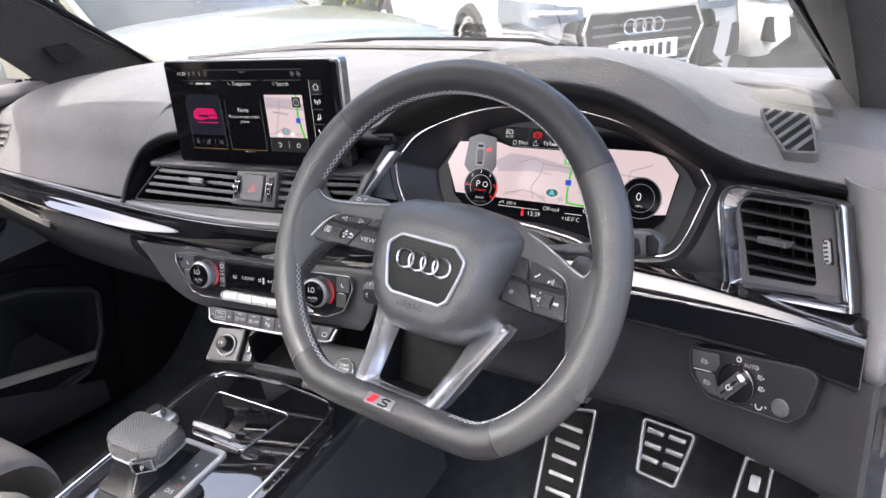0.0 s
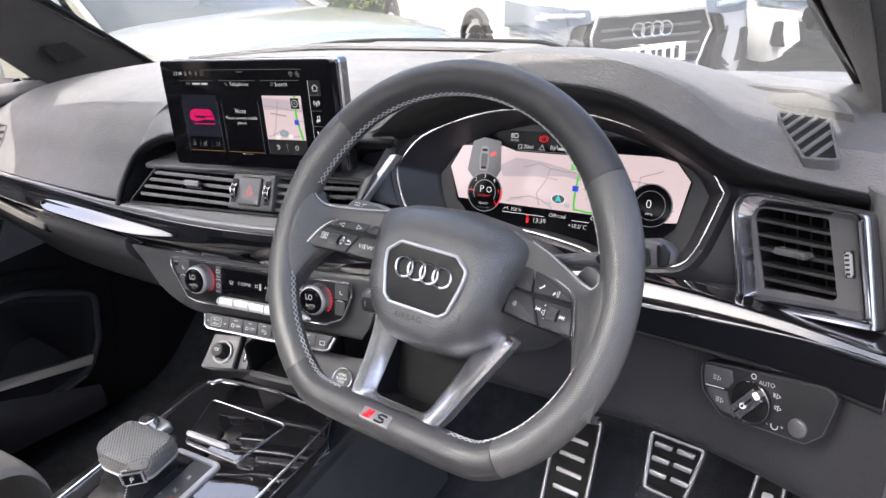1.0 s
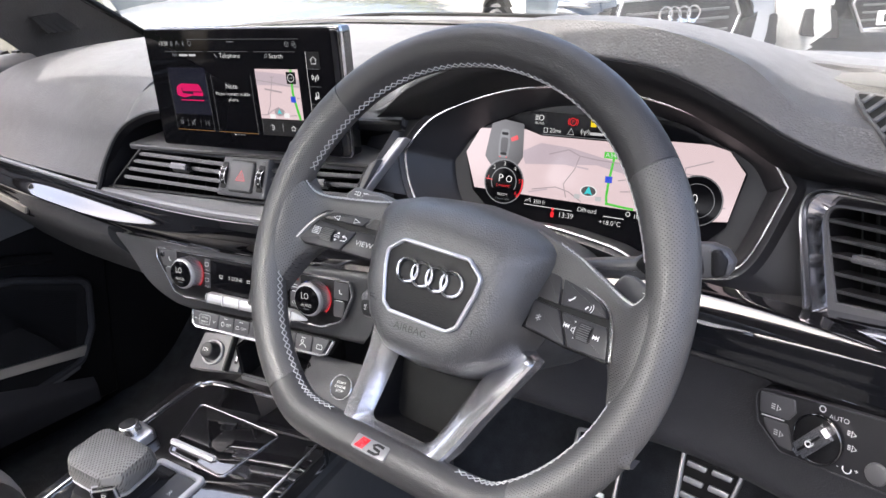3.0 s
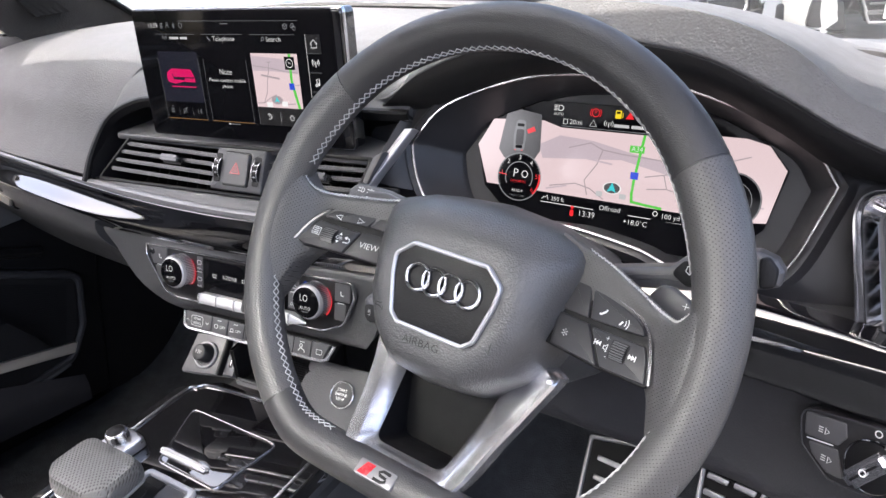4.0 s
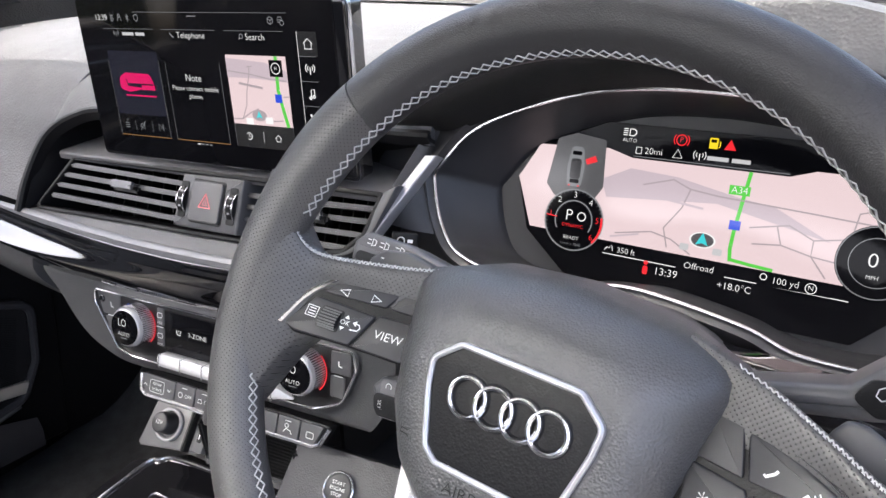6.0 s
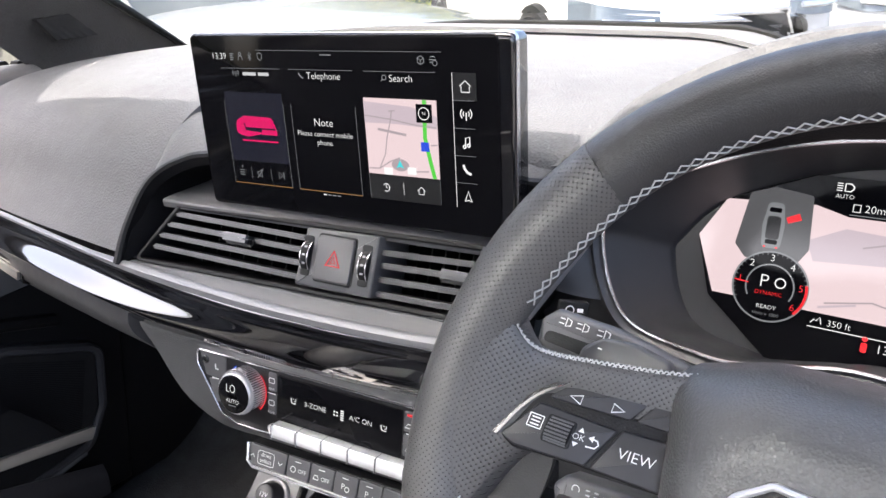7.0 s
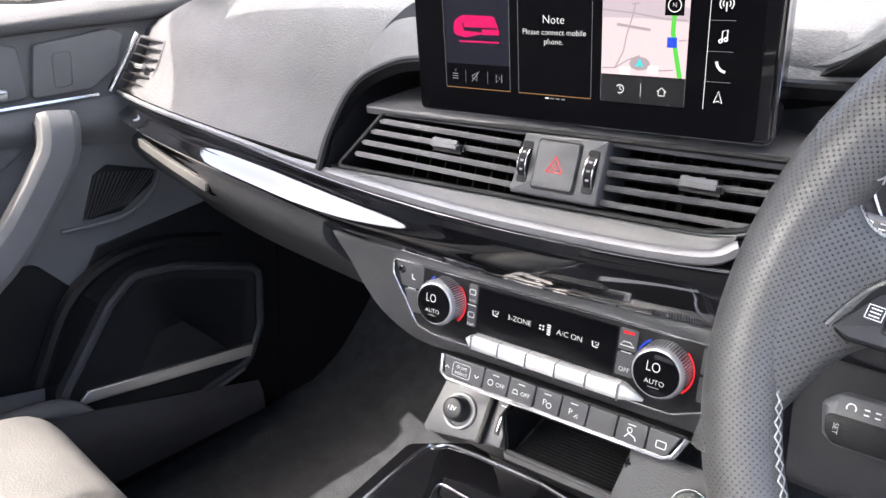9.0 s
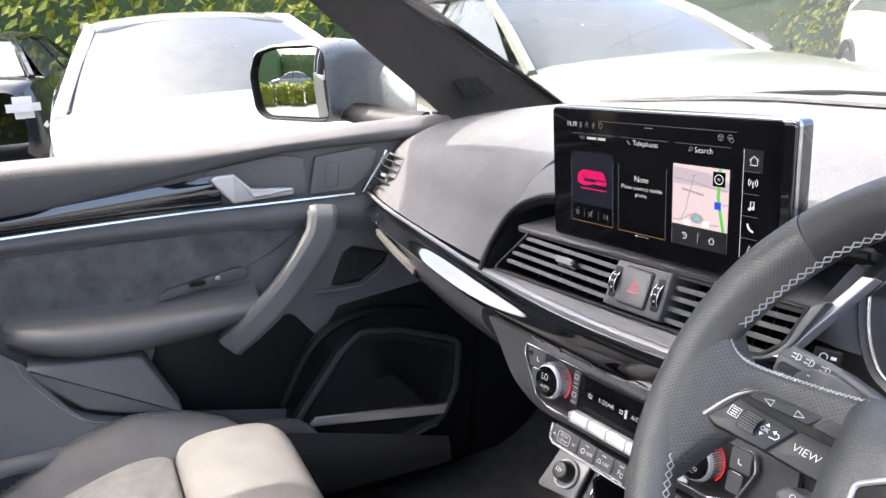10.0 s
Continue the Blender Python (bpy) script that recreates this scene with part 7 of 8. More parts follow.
for x, y in ((-0.0335, 0.0060), (-0.0285, -0.0110)):
    bm = stroke([(x + 0.001, y + 0.0022), (x + 0.001, y - 0.0022), (x + 0.0035, y)], 0.0007, 0.0039, closed=True)
    for q in (-0.0015, 0, 0.0015):
        stroke([(x - 0.0035, y + q), (x - 0.0005, y + q)], 0.0005, 0.0039, bm)
    part("fog_sign", bm, "white_mark", LP)
part("lamp_sign", stroke(circle(-0.0030, 0.0180, 0.0020, 12), 0.0007, 0.0024, closed=True), "white_mark", LP)
text("AUTO", 0.0048, 0.0085, 0.0158, 0.0024, "white_mark", LP, rot=8)
for x, y in ((0.0185, 0.0100), (0.0205, 0.0010)):
    bm = stroke([(x - 0.0005, y + 0.0020), (x - 0.0005, y - 0.0020), (x + 0.0022, y)], 0.0007, 0.0024, closed=True)
    for q in (-0.0012, 0, 0.0012):
        stroke([(x - 0.0035, y + q), (x - 0.0015, y + q)], 0.0005, 0.0024, bm)
    part("lamp_sign", bm, "white_mark", LP)
part("dim_button", disc((0.0375, -0.0075), 0.0072, 0.001, 0.0045, 24, 0.001), "grey_plastic", LP)
part("dim_sign", stroke(circle(0.0195, -0.0135, 0.0028, 10, -200, 20), 0.0007, 0.0024), "white_mark", LP)
text("-", 0.0055, 0.0135, -0.0140, 0.0024, "white_mark", LP)
text("+", 0.0055, 0.0255, -0.0125, 0.0024, "white_mark", LP)

# ---- passenger door ----
DM = Matrix(((0, 0, 1, -0.66), (1, 0, 0, 0), (0, 1, 0, 0), (0, 0, 0, 1)))
DR = thing("passenger_door", DM, "dark grey passenger door trim with suede insert and chrome handle", "car door")
part("panel", slab(ccw([(-0.30, 0.44), (0.95, 0.44), (0.98, 0.75), (0.95, 1.102), (-0.30, 1.076)]), -0.06, -0.012, 0.005), "lit_trim_grey", DR, "dark grey lower trim")
st = []
for y, zt, zb_ in ((-0.30, 1.086, 1.000), (0.0, 1.088, 1.008), (0.25, 1.092, 1.022), (0.45, 1.094, 1.050), (0.62, 1.103, 1.075), (0.80, 1.112, 1.080), (0.93, 1.116, 1.085)):
    st.append([(y, zt - 0.008, -0.075), (y, zt, -0.060), (y, zt, -0.020), (y, zt - 0.008, 0.002), (y, (zt + zb_) / 2, 0.008), (y, zb_ + 0.004, 0.003), (y, zb_, -0.012)])
part("sill", loft(st, 30, 20), "dash", DR, "soft grey window sill")
part("gloss_strip", thick(loft([[(-0.30, 0.998, 0.0), (-0.30, 0.980, 0.002), (-0.30, 0.966, -0.004)], [(0.10, 1.012, 0.0), (0.10, 1.004, 0.003), (0.10, 0.990, -0.004)], [(0.35, 1.034, 0.0), (0.35, 1.016, 0.003), (0.35, 1.000, -0.003)], [(0.52, 1.052, -0.004), (0.52, 1.030, 0.001), (0.52, 1.004, -0.004)]], 20, 6), 0.004), "gloss", DR, "piano black strip")
part("chrome_strip", tube(spline([(-0.30, 0.960, 0.002), (0.0, 0.980, 0.004), (0.21, 0.992, 0.005), (0.45, 0.999, 0.006), (0.60, 0.999, 0.006), (0.738, 0.999, 0.004)], 30), 0.0028, 6), "chrome", DR, "chrome strip")
part("handle_recess", slab(rounded(ccw([(0.50, 1.004), (0.66, 1.004), (0.66, 1.066), (0.62, 1.074), (0.50, 1.060)]), 0.008, 3), -0.012, -0.008, 0.002), "lit_trim_grey", DR, "dark handle recess")
bm = slab(rounded(ccw([(0.4985, 1.0505), (0.5405, 1.0525), (0.566, 1.0265), (0.574, 1.0078), (0.536, 1.0060)]), [0.004, 0.004, 0.006, 0.003, 0.008], 4), 0.003, 0.0130, 0.004)
slab(rounded(ccw([(0.548, 1.0275), (0.634, 1.0215), (0.632, 1.0105), (0.548, 1.0068)]), 0.003, 4), 0.003, 0.0126, 0.004, bm=bm)
part("handle", bm, "handle_silver", DR, "satin silver door handle")
part("mirror_panel", slab(rounded(ccw([(0.662, 1.004), (0.735, 1.006), (0.772, 1.030), (0.786, 1.066), (0.770, 1.076), (0.676, 1.066)]), 0.006, 3), -0.012, -0.002, 0.002), "lit_trim_grey", DR)
part("key_pad", band(rounded(ccw([(0.690, 1.012), (0.712, 1.014), (0.718, 1.056), (0.694, 1.054)]), 0.006, 3), 0.001, -0.003, -0.0012, 0.0003), "grey_plastic", DR)
part("shoulder", thick(loft([[(-0.30, 0.955, 0.002), (-0.30, 0.940, 0.004), (-0.30, 0.925, -0.006)], [(0.10, 0.984, 0.002), (0.10, 0.972, 0.004), (0.10, 0.962, -0.006)], [(0.40, 0.994, 0.003), (0.40, 0.978, 0.006), (0.40, 0.964, -0.006)], [(0.62, 0.994, 0.003), (0.62, 0.972, 0.008), (0.62, 0.952, -0.004)], [(0.75, 0.994, 0.0), (0.75, 0.96, 0.004), (0.75, 0.93, -0.010)], [(0.84, 0.996, -0.006), (0.84, 0.95, -0.004), (0.84, 0.90, -0.012)]], 26, 8), 0.004), "lit_trim_grey", DR, "grey shoulder below the strip")
part("insert", slab(rounded(ccw([(-0.30, 0.84), (0.36, 0.852), (0.50, 0.872), (0.60, 0.918), (0.655, 0.952), (0.56, 0.962), (0.20, 0.962), (-0.30, 0.935)]), 0.015, 4), -0.014, -0.007, 0.003), "suede", DR, "dark suede insert")
st = []
for y, zt, zb_, c in ((0.195, 0.852, 0.842, 0.010), (0.215, 0.862, 0.830, 0.036), (0.27, 0.860, 0.812, 0.058), (0.34, 0.856, 0.804, 0.064), (0.42, 0.853, 0.806, 0.060), (0.50, 0.852, 0.812, 0.050), (0.56, 0.848, 0.822, 0.030)):
    st.append([(y, zt + 0.018, -0.014), (y, zt + 0.004, 0.008), (y, zt, c * 0.7), (y, zt - 0.012, c), (y, (zt + zb_) / 2 - 0.006, c * 0.95), (y, zb_, c * 0.6), (y, zb_ - 0.02, -0.012)])
part("armrest", loft(st, 26, 20), "arm_pad", DR, "padded grey armrest")
part("switch_plate", slab(rounded(ccw([(0.400, 0.862), (0.545, 0.880), (0.552, 0.892), (0.535, 0.900), (0.420, 0.880)]), 0.006, 3), -0.008, 0.004, 0.002), "grey_plastic", DR)
part("window_switch", box((0.468, 0.884, 0.006), (0.026, 0.008, 0.006), 0.002), "black", DR)
part("window_switch", box((0.500, 0.889, 0.006), (0.010, 0.007, 0.006), 0.002), "chrome", DR)
pull = [(0.505, 0.776, 0.020), (0.535, 0.805, 0.040), (0.565, 0.834, 0.051), (0.600, 0.870, 0.054), (0.630, 0.907, 0.054), (0.655, 0.941, 0.053), (0.6625, 0.956, 0.052), (0.6665, 0.972, 0.050), (0.6685, 0.984, 0.046), (0.669, 0.988, 0.040)]
grip = sweep([Vector(p) for p in pull], rounded([(-0.0225, -0.012), (0.0225, -0.012), (0.0225, 0.006), (0.013, 0.010), (-0.013, 0.010), (-0.0225, 0.006)], 0.003, 3), up=(0, 0, 1))
slab(rounded(ccw([(0.650, 0.950), (0.682, 0.944), (0.687, 0.976), (0.652, 0.982)]), 0.006, 3), -0.014, 0.046, 0.004, bm=grip)
part("pull_handle", grip, "arm_pad", DR, "angled grey pull handle")
tg = rounded(ccw([(0.690, 0.838), (0.742, 0.838), (0.790, 0.866), (0.800, 0.884), (0.735, 0.905), (0.715, 0.895)]), 0.006, 3)
part("grille", slab(tg, -0.014, -0.008, 0.001), "black", DR)
for k in range(15):
    q = k / 14
    part("grille_rib", tube([(0.690 + 0.062 * q, 0.840 + 0.006 * q, -0.007), (0.718 + 0.080 * q, 0.898 - 0.014 * q, -0.007)], 0.0011, 4), "knee", DR)
part("grille_lip", tube(spline([(0.66, 0.832, -0.008), (0.742, 0.832, -0.006), (0.79, 0.858, -0.008), (0.805, 0.885, -0.012)], 14), 0.003, 6), "lit_trim_grey", DR)
# pocket and lower rail
part("pocket_flap", slab(rounded(ccw([(0.213, 0.812), (0.232, 0.782), (0.283, 0.730), (0.330, 0.712), (0.424, 0.686), (0.373, 0.793), (0.355, 0.800)]), [0.006, 0.03, 0.03, 0.05, 0.008, 0.01, 0.01], 5), 0.0, 0.050, 0.006), "lit_trim_grey", DR, "grey map pocket flap")
bm = bmesh.new()
seam = spline([(0.203, 0.822, 0.038), (0.219, 0.786, 0.042), (0.272, 0.720, 0.047), (0.330, 0.698, 0.052), (0.424, 0.672, 0.054)], 60)
for k in range(0, 59):
    tube([seam[k], Vector(seam[k]).lerp(Vector(seam[k + 1]), 0.6)], 0.0007, 3, bm=bm)
part("stitching", bm, "thread", DR)
part("pocket_frame", thick(loft([[(-0.30, 0.80, 0.030), (-0.30, 0.72, 0.045), (-0.30, 0.64, 0.05)], [(0.12, 0.83, 0.030), (0.14, 0.74, 0.045), (0.16, 0.655, 0.054)], [(0.207, 0.818, 0.034), (0.240, 0.745, 0.044), (0.26, 0.660, 0.056)], [(0.276, 0.724, 0.036), (0.30, 0.700, 0.048), (0.32, 0.660, 0.058)], [(0.424, 0.680, 0.040), (0.44, 0.665, 0.050), (0.45, 0.640, 0.056)]], 26, 8), 0.004), "lit_trim_grey", DR, "grey trim round the pocket")
# black sheet that stands in for the shade behind the map pocket
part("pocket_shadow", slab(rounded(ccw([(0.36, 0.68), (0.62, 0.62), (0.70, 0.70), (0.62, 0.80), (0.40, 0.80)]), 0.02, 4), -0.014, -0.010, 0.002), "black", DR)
part("lower_rail", tube(spline([(-0.30, 0.66, 0.05), (0.10, 0.668, 0.056), (0.30, 0.668, 0.058), (0.48, 0.640, 0.056), (0.60, 0.608, 0.030), (0.655, 0.530, 0.012), (0.72, 0.500, 0.006), (0.88, 0.532, 0.004)], 48), [0.014] * 30 + [0.013 - 0.0004 * k for k in range(18)], 10), "lit_trim_grey", DR)
part("lower_skin", thick(loft([[(-0.30, 0.66, 0.05), (-0.30, 0.56, 0.055), (-0.30, 0.46, 0.03)], [(0.20, 0.664, 0.058), (0.20, 0.56, 0.06), (0.20, 0.46, 0.03)], [(0.48, 0.635, 0.054), (0.48, 0.55, 0.055), (0.48, 0.46, 0.03)], [(0.64, 0.59, 0.040), (0.66, 0.53, 0.045), (0.66, 0.46, 0.03)], [(0.90, 0.50, 0.01), (0.90, 0.48, 0.02), (0.90, 0.45, 0.02)]], 20, 8), 0.006), "knee", DR)
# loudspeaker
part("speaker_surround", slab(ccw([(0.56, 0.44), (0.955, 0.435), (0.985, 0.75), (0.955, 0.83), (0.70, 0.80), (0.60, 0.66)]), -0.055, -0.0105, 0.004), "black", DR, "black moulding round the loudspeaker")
so_ = rounded(ccw([(0.612, 0.604), (0.700, 0.715), (0.735, 0.742), (0.800, 0.735), (0.925, 0.690), (0.915, 0.600), (0.885, 0.545), (0.700, 0.510), (0.660, 0.520)]), 0.02, 4)
SPK = part("speaker_mesh", slab(so_, -0.014, 0.006, 0.004), "mesh", DR, "fine black loudspeaker mesh")
part("speaker_rim", band(offset(ccw(so_), 0.012), 0.013, -0.014, 0.012, 0.004), "knee", DR, "raised dark speaker rim")
hood_ = spline([(0.585, 0.64, 0.0), (0.64, 0.735, 0.004), (0.70, 0.775, 0.004), (0.78, 0.780, 0.0), (0.88, 0.755, -0.008)], 20)
part("speaker_brow", tube(hood_, 0.010, 8), "black", DR)
for k in range(34):
    q = k / 33
    pts = [(0.628 + 0.030 * q, 0.608 - 0.085 * q, 0.0068), (0.705 + 0.045 * q, 0.712 - 0.06 * q, 0.0068), (0.745 + 0.045 * q, 0.730 - 0.075 * q, 0.0068), (0.800 + 0.03 * q, 0.722 - 0.11 * q, 0.0068), (0.905 - 0.03 * q, 0.680 - 0.13 * q, 0.0068)]
    part("mesh_rib", tube(pts, 0.0009, 3), "black", SPK)
part("speaker_strip", slab(ccw([(0.624, 0.592), (0.640, 0.607), (0.900, 0.570), (0.895, 0.550), (0.640, 0.590)]), 0.004, 0.0115, 0.001), "inlay", DR, "pale brushed alloy strip")

# ---- door mirror ----
def door_mirror():
    n = Vector((0.57, -0.82, -0.02)).normalized()
    u = Vector((0, 0, 1)).cross(n).normalized()
    v = n.cross(u)
    m = Matrix((u, v, n)).transposed().to_4x4()
    m.translation = (-0.945, 0.715, 1.168)
    ob = thing("door_mirror", m, "grey door mirror reflecting bushes and a parked car", "mirror")
    out = rounded(ccw([(-0.100, 0.020), (-0.080, 0.066), (-0.030, 0.078), (0.070, 0.080), (0.098, 0.068), (0.102, -0.058), (0.085, -0.072), (-0.060, -0.070), (-0.092, -0.055)]), [0.04, 0.04, 0.04, 0.03, 0.025, 0.025, 0.025, 0.03, 0.035], 6)
    ring = by_angle(out, (0.0, 0.0), 64)
    pane = bmesh.new()
    skin(pane, [[(x * k, y * k, -0.004 - ((x * k) ** 2 + (y * k) ** 2) / 2.0) for x, y in offset(ring, -0.010)] for k in (1.0, 0.85, 0.7, 0.5, 0.3, 0.1)], caps=(False, True))
    part("mirror_glass", pane, "mirror", ob, "convex mirror glass")
    bm = bmesh.new()
    rings = [[(x, y, -0.016) for x, y in offset(ring, -0.009)], [(x, y, 0.002) for x, y in offset(ring, -0.005)], [(x, y, 0.0) for x, y in offset(ring, -0.001)], [(x, y, -0.012) for x, y in ring]]
    for cu, cv, cn, su, sv in ((0.004, 0.002, -0.028, 1.04, 1.04), (0.022, 0.002, -0.052, 1.03, 1.05), (0.052, 0.000, -0.074, 0.96, 1.02), (0.088, -0.004, -0.088, 0.84, 0.95), (0.126, -0.011, -0.092, 0.70, 0.84), (0.165, -0.022, -0.088, 0.54, 0.70), (0.200, -0.034, -0.078, 0.38, 0.54), (0.230, -0.046, -0.066, 0.22, 0.36), (0.248, -0.054, -0.058, 0.10, 0.2)):
        rings.append([(x * su + cu, y * sv + cv, cn) for x, y in ring])
    skin(bm, rings, caps=(False, True))
    lip = bmesh.new()
    skin(lip, [[(x, y, -0.018) for x, y in offset(ring, -0.0095)], [(x, y, 0.0025) for x, y in offset(ring, -0.0055)], [(x, y, 0.0025) for x, y in offset(ring, -0.0045)]], caps=(False, False))
    part("lip", lip, "rubber", ob, "black inner lip")
    part("housing", bm, "mirror_grey", ob, "dark grey painted housing")
    foot = [m.inverted() @ Vector(p) for p in ((-0.90, 0.80, 1.12), (-0.82, 0.86, 1.105), (-0.72, 0.90, 1.10))]
    part("foot", tube(foot, [0.022, 0.024, 0.026], 10, flat=0.6), "black", ob)
    return ob


door_mirror()

# ---- passenger seat ----
PS = thing("passenger_seat", pose(-0.39, 0.2, 0.416), "pale grey leather and cloth passenger seat with stitched bolsters", "car seat")
for s in (-1, 1):
    st = []
    top = ((-0.42, 0.13, 0.9), (-0.2, 0.155, 1.0), (-0.1, 0.186, 1.0), (-0.03, 0.222, 1.0), (0.03, 0.257, 1.0), (0.08, 0.280, 1.0), (0.16, 0.291, 1.0), (0.24, 0.274, 0.95), (0.30, 0.240, 0.8), (0.335, 0.17, 0.6))
    for y, h, w in top:
        st.append([(s * 0.255, y, h - 0.20), (s * 0.262, y, h - 0.10), (s * (0.17 + 0.085 * w), y, h - 0.025), (s * (0.17 + 0.045 * w), y, h), (s * (0.17 + 0.01 * w), y, h - 0.012), (s * 0.150, y, h - 0.05), (s * 0.145, y, h - 0.10)])
    B_ = part("bolster", loft(st, 26, 20), "seat_leather", PS, "grey leather side bolster")
    bm = bmesh.new()
    for k in range(70):
        y = -0.40 + 0.0096 * k
        hh = float(np.interp(y, [q[0] for q in top], [q[1] for q in top])) - 0.0045
        for dx in (-0.003, 0.003):
            box((s * 0.207 + dx, y, hh + 0.0065), (0.0011, 0.0062, 0.0012), 0.0, bm=bm)
    part("stitching", bm, "thread", B_, "white double stitching")
st = []
for x in (-0.152, -0.13, -0.05, 0.05, 0.13, 0.152):
    e = -0.012 if abs(x) > 0.14 else 0.0
    st.append([(x, -0.42, 0.12 + e), (x, -0.2, 0.150 + e), (x, 0.0, 0.215 + e), (x, 0.12, 0.254 + e), (x, 0.185, 0.250 + e), (x, 0.19, 0.20 + e)])
part("cushion", loft(st, 20, 24), "seat_cloth", PS, "ribbed grey cloth centre")
st = []
for x in (-0.158, -0.14, -0.05, 0.05, 0.14, 0.158):
    e = -0.016 if abs(x) > 0.15 else 0.0
    st.append([(x, 0.192, 0.20), (x, 0.195, 0.245 + e), (x, 0.22, 0.268 + e), (x, 0.29, 0.272 + e), (x, 0.345, 0.255 + e), (x, 0.372, 0.20 + e), (x, 0.36, 0.12)])
part("thigh_support", loft(st, 22, 26), "seat_leather", PS, "extending grey leather thigh support")
part("base", box((0, -0.04, 0.10), (0.50, 0.66, 0.14), 0.03), "black", PS)
st = []
for x, d in ((-0.25, 0.06), (-0.2, 0.085), (-0.12, 0.03), (0, 0.02), (0.12, 0.03), (0.2, 0.085), (0.25, 0.06)):
    st.append([(x, -0.36 + d, 0.24), (x, -0.42 + d, 0.45), (x, -0.50 + d, 0.72), (x * 0.9, -0.57, 0.80), (x * 0.9, -0.63, 0.72), (x, -0.56, 0.3)])
part("backrest", loft(st, 24, 24), "seat_leather", PS)

# unseen seat, added to darken reflections in the trim and block light from behind
DSEAT = copy_thing(PS, pose(0.41, 0.1, 0.40))
DSEAT.name = "driver_seat"
tagged(DSEAT, "pale grey leather and cloth driver's seat, unseen, added for dark reflections", "car seat")

# ---- pedals ----
def pedal(name, m, out, bars, label, rubber="rubber"):
    ob = thing(name, m, label, "pedal")
    part("pad", slab(out, -0.006, 0.0, 0.002), rubber, ob)
    part("steel_frame", band(offset(ccw(out), 0.001), 0.006, -0.004, 0.004, 0.0015), "steel", ob, "brushed steel frame")
    for b in bars:
        part("steel_bar", slab(b, 0.0, 0.003, 0.001), "steel", ob)
    part("arm", box((0.0, 0.06, -0.03), (0.014, 0.16, 0.014), 0.003, rot=Matrix.Rotation(radians(-14), 3, "X")), "black", ob)
    return ob


pm = panel((0.492, 1.035, 0.615), -8, 24)
po_ = rounded(ccw([(-0.030, -0.038), (0.030, -0.042), (0.044, 0.040), (-0.036, 0.042)]), 0.008, 4)
bars = [rounded(ccw([(x - 0.013, y - 0.004), (x + 0.012, y - 0.005), (x + 0.014, y + 0.003), (x - 0.012, y + 0.004)]), 0.002, 2) for x in (-0.014, 0.018) for y in (-0.014, 0.006, 0.026)]
pedal("brake_pedal", pm, po_, bars, "steel and black rubber brake pedal")
ao = rounded(ccw([(-0.026, -0.09), (0.024, -0.09), (0.020, 0.04), (-0.018, 0.042)]), 0.006, 4)
bars = [rounded(rect(-0.006, y - 0.012, 0.008, y + 0.010), 0.003, 3) for y in (-0.06, -0.025, 0.01)]
pedal("accelerator_pedal", panel((0.618, 1.02, 0.605), -8, 30), ao, bars, "steel and black rubber accelerator pedal")
fo = rounded(ccw([(-0.034, -0.11), (0.034, -0.11), (0.036, 0.075), (-0.036, 0.070)]), 0.005, 3)
bars = [rounded(ccw([(-0.020, y), (0.020, y - 0.006), (0.020, y + 0.001), (-0.020, y + 0.007)]), 0.002, 2) for y in (-0.085, -0.06, -0.035, -0.01, 0.015, 0.04)]
pedal("foot_rest", panel((0.345, 1.04, 0.565), 5, 40), fo, bars, "steel ribbed black foot rest")
mt = thing("floor_mat", pose(0.46, 0.72, 0.412), "black floor mat with pale stitched edge", "floor mat")
part("pile", slab(rounded(rect(-0.21, -0.36, 0.20, 0.24), 0.04, 5), 0.0, 0.008, 0.003), "carpet", mt)
bm = bmesh.new()
loop = resample(rounded(rect(-0.195, -0.345, 0.185, 0.225), 0.035, 5), 220)
for k in range(0, 220, 2):
    a, b = Vector((*loop[k], 0.0092)), Vector((*loop[(k + 1) % 220], 0.0092))
    tube([a, b], 0.0008, 3, bm=bm)
part("stitching", bm, "thread", mt)

# ---- small dash fittings ----
DF = thing("demister_vent", panel((0.6285, 0.83, 1.1160), -15, 68), "slanted-slot demister vent in the dashboard top", "air vent")
dfp = ccw([(-0.0330, 0.0375), (0.0138, 0.0315), (0.0435, -0.0285), (0.0190, -0.0305), (-0.0135, 0.0080)])
dfo = rounded(dfp, 0.003, 3)
part("frame", band(offset(ccw(dfo), 0.0022), 0.0026, -0.012, 0.0030, 0.0010), "dash", DF)
# black plate over the uncut hood, standing in for the shade between the slats
part("duct", slab(offset(ccw(dfo), 0.001), -0.012, 0.0018, 0.0003), "rubber", DF)


def chord(poly, p, d):
    """Where a line through p along d enters and leaves an outline."""
    hits = []
    for i in range(len(poly)):
        a, e = Vector(poly[i - 1]), Vector(poly[i]) - Vector(poly[i - 1])
        den = d.x * e.y - d.y * e.x
        if abs(den) > 1e-9:
            w = a - p
            k, q = (w.x * e.y - w.y * e.x) / den, (w.x * d.y - w.y * d.x) / den
            if 0 <= q <= 1:
                hits.append(p + d * k)
    return hits[:2] if len(hits) >= 2 else None


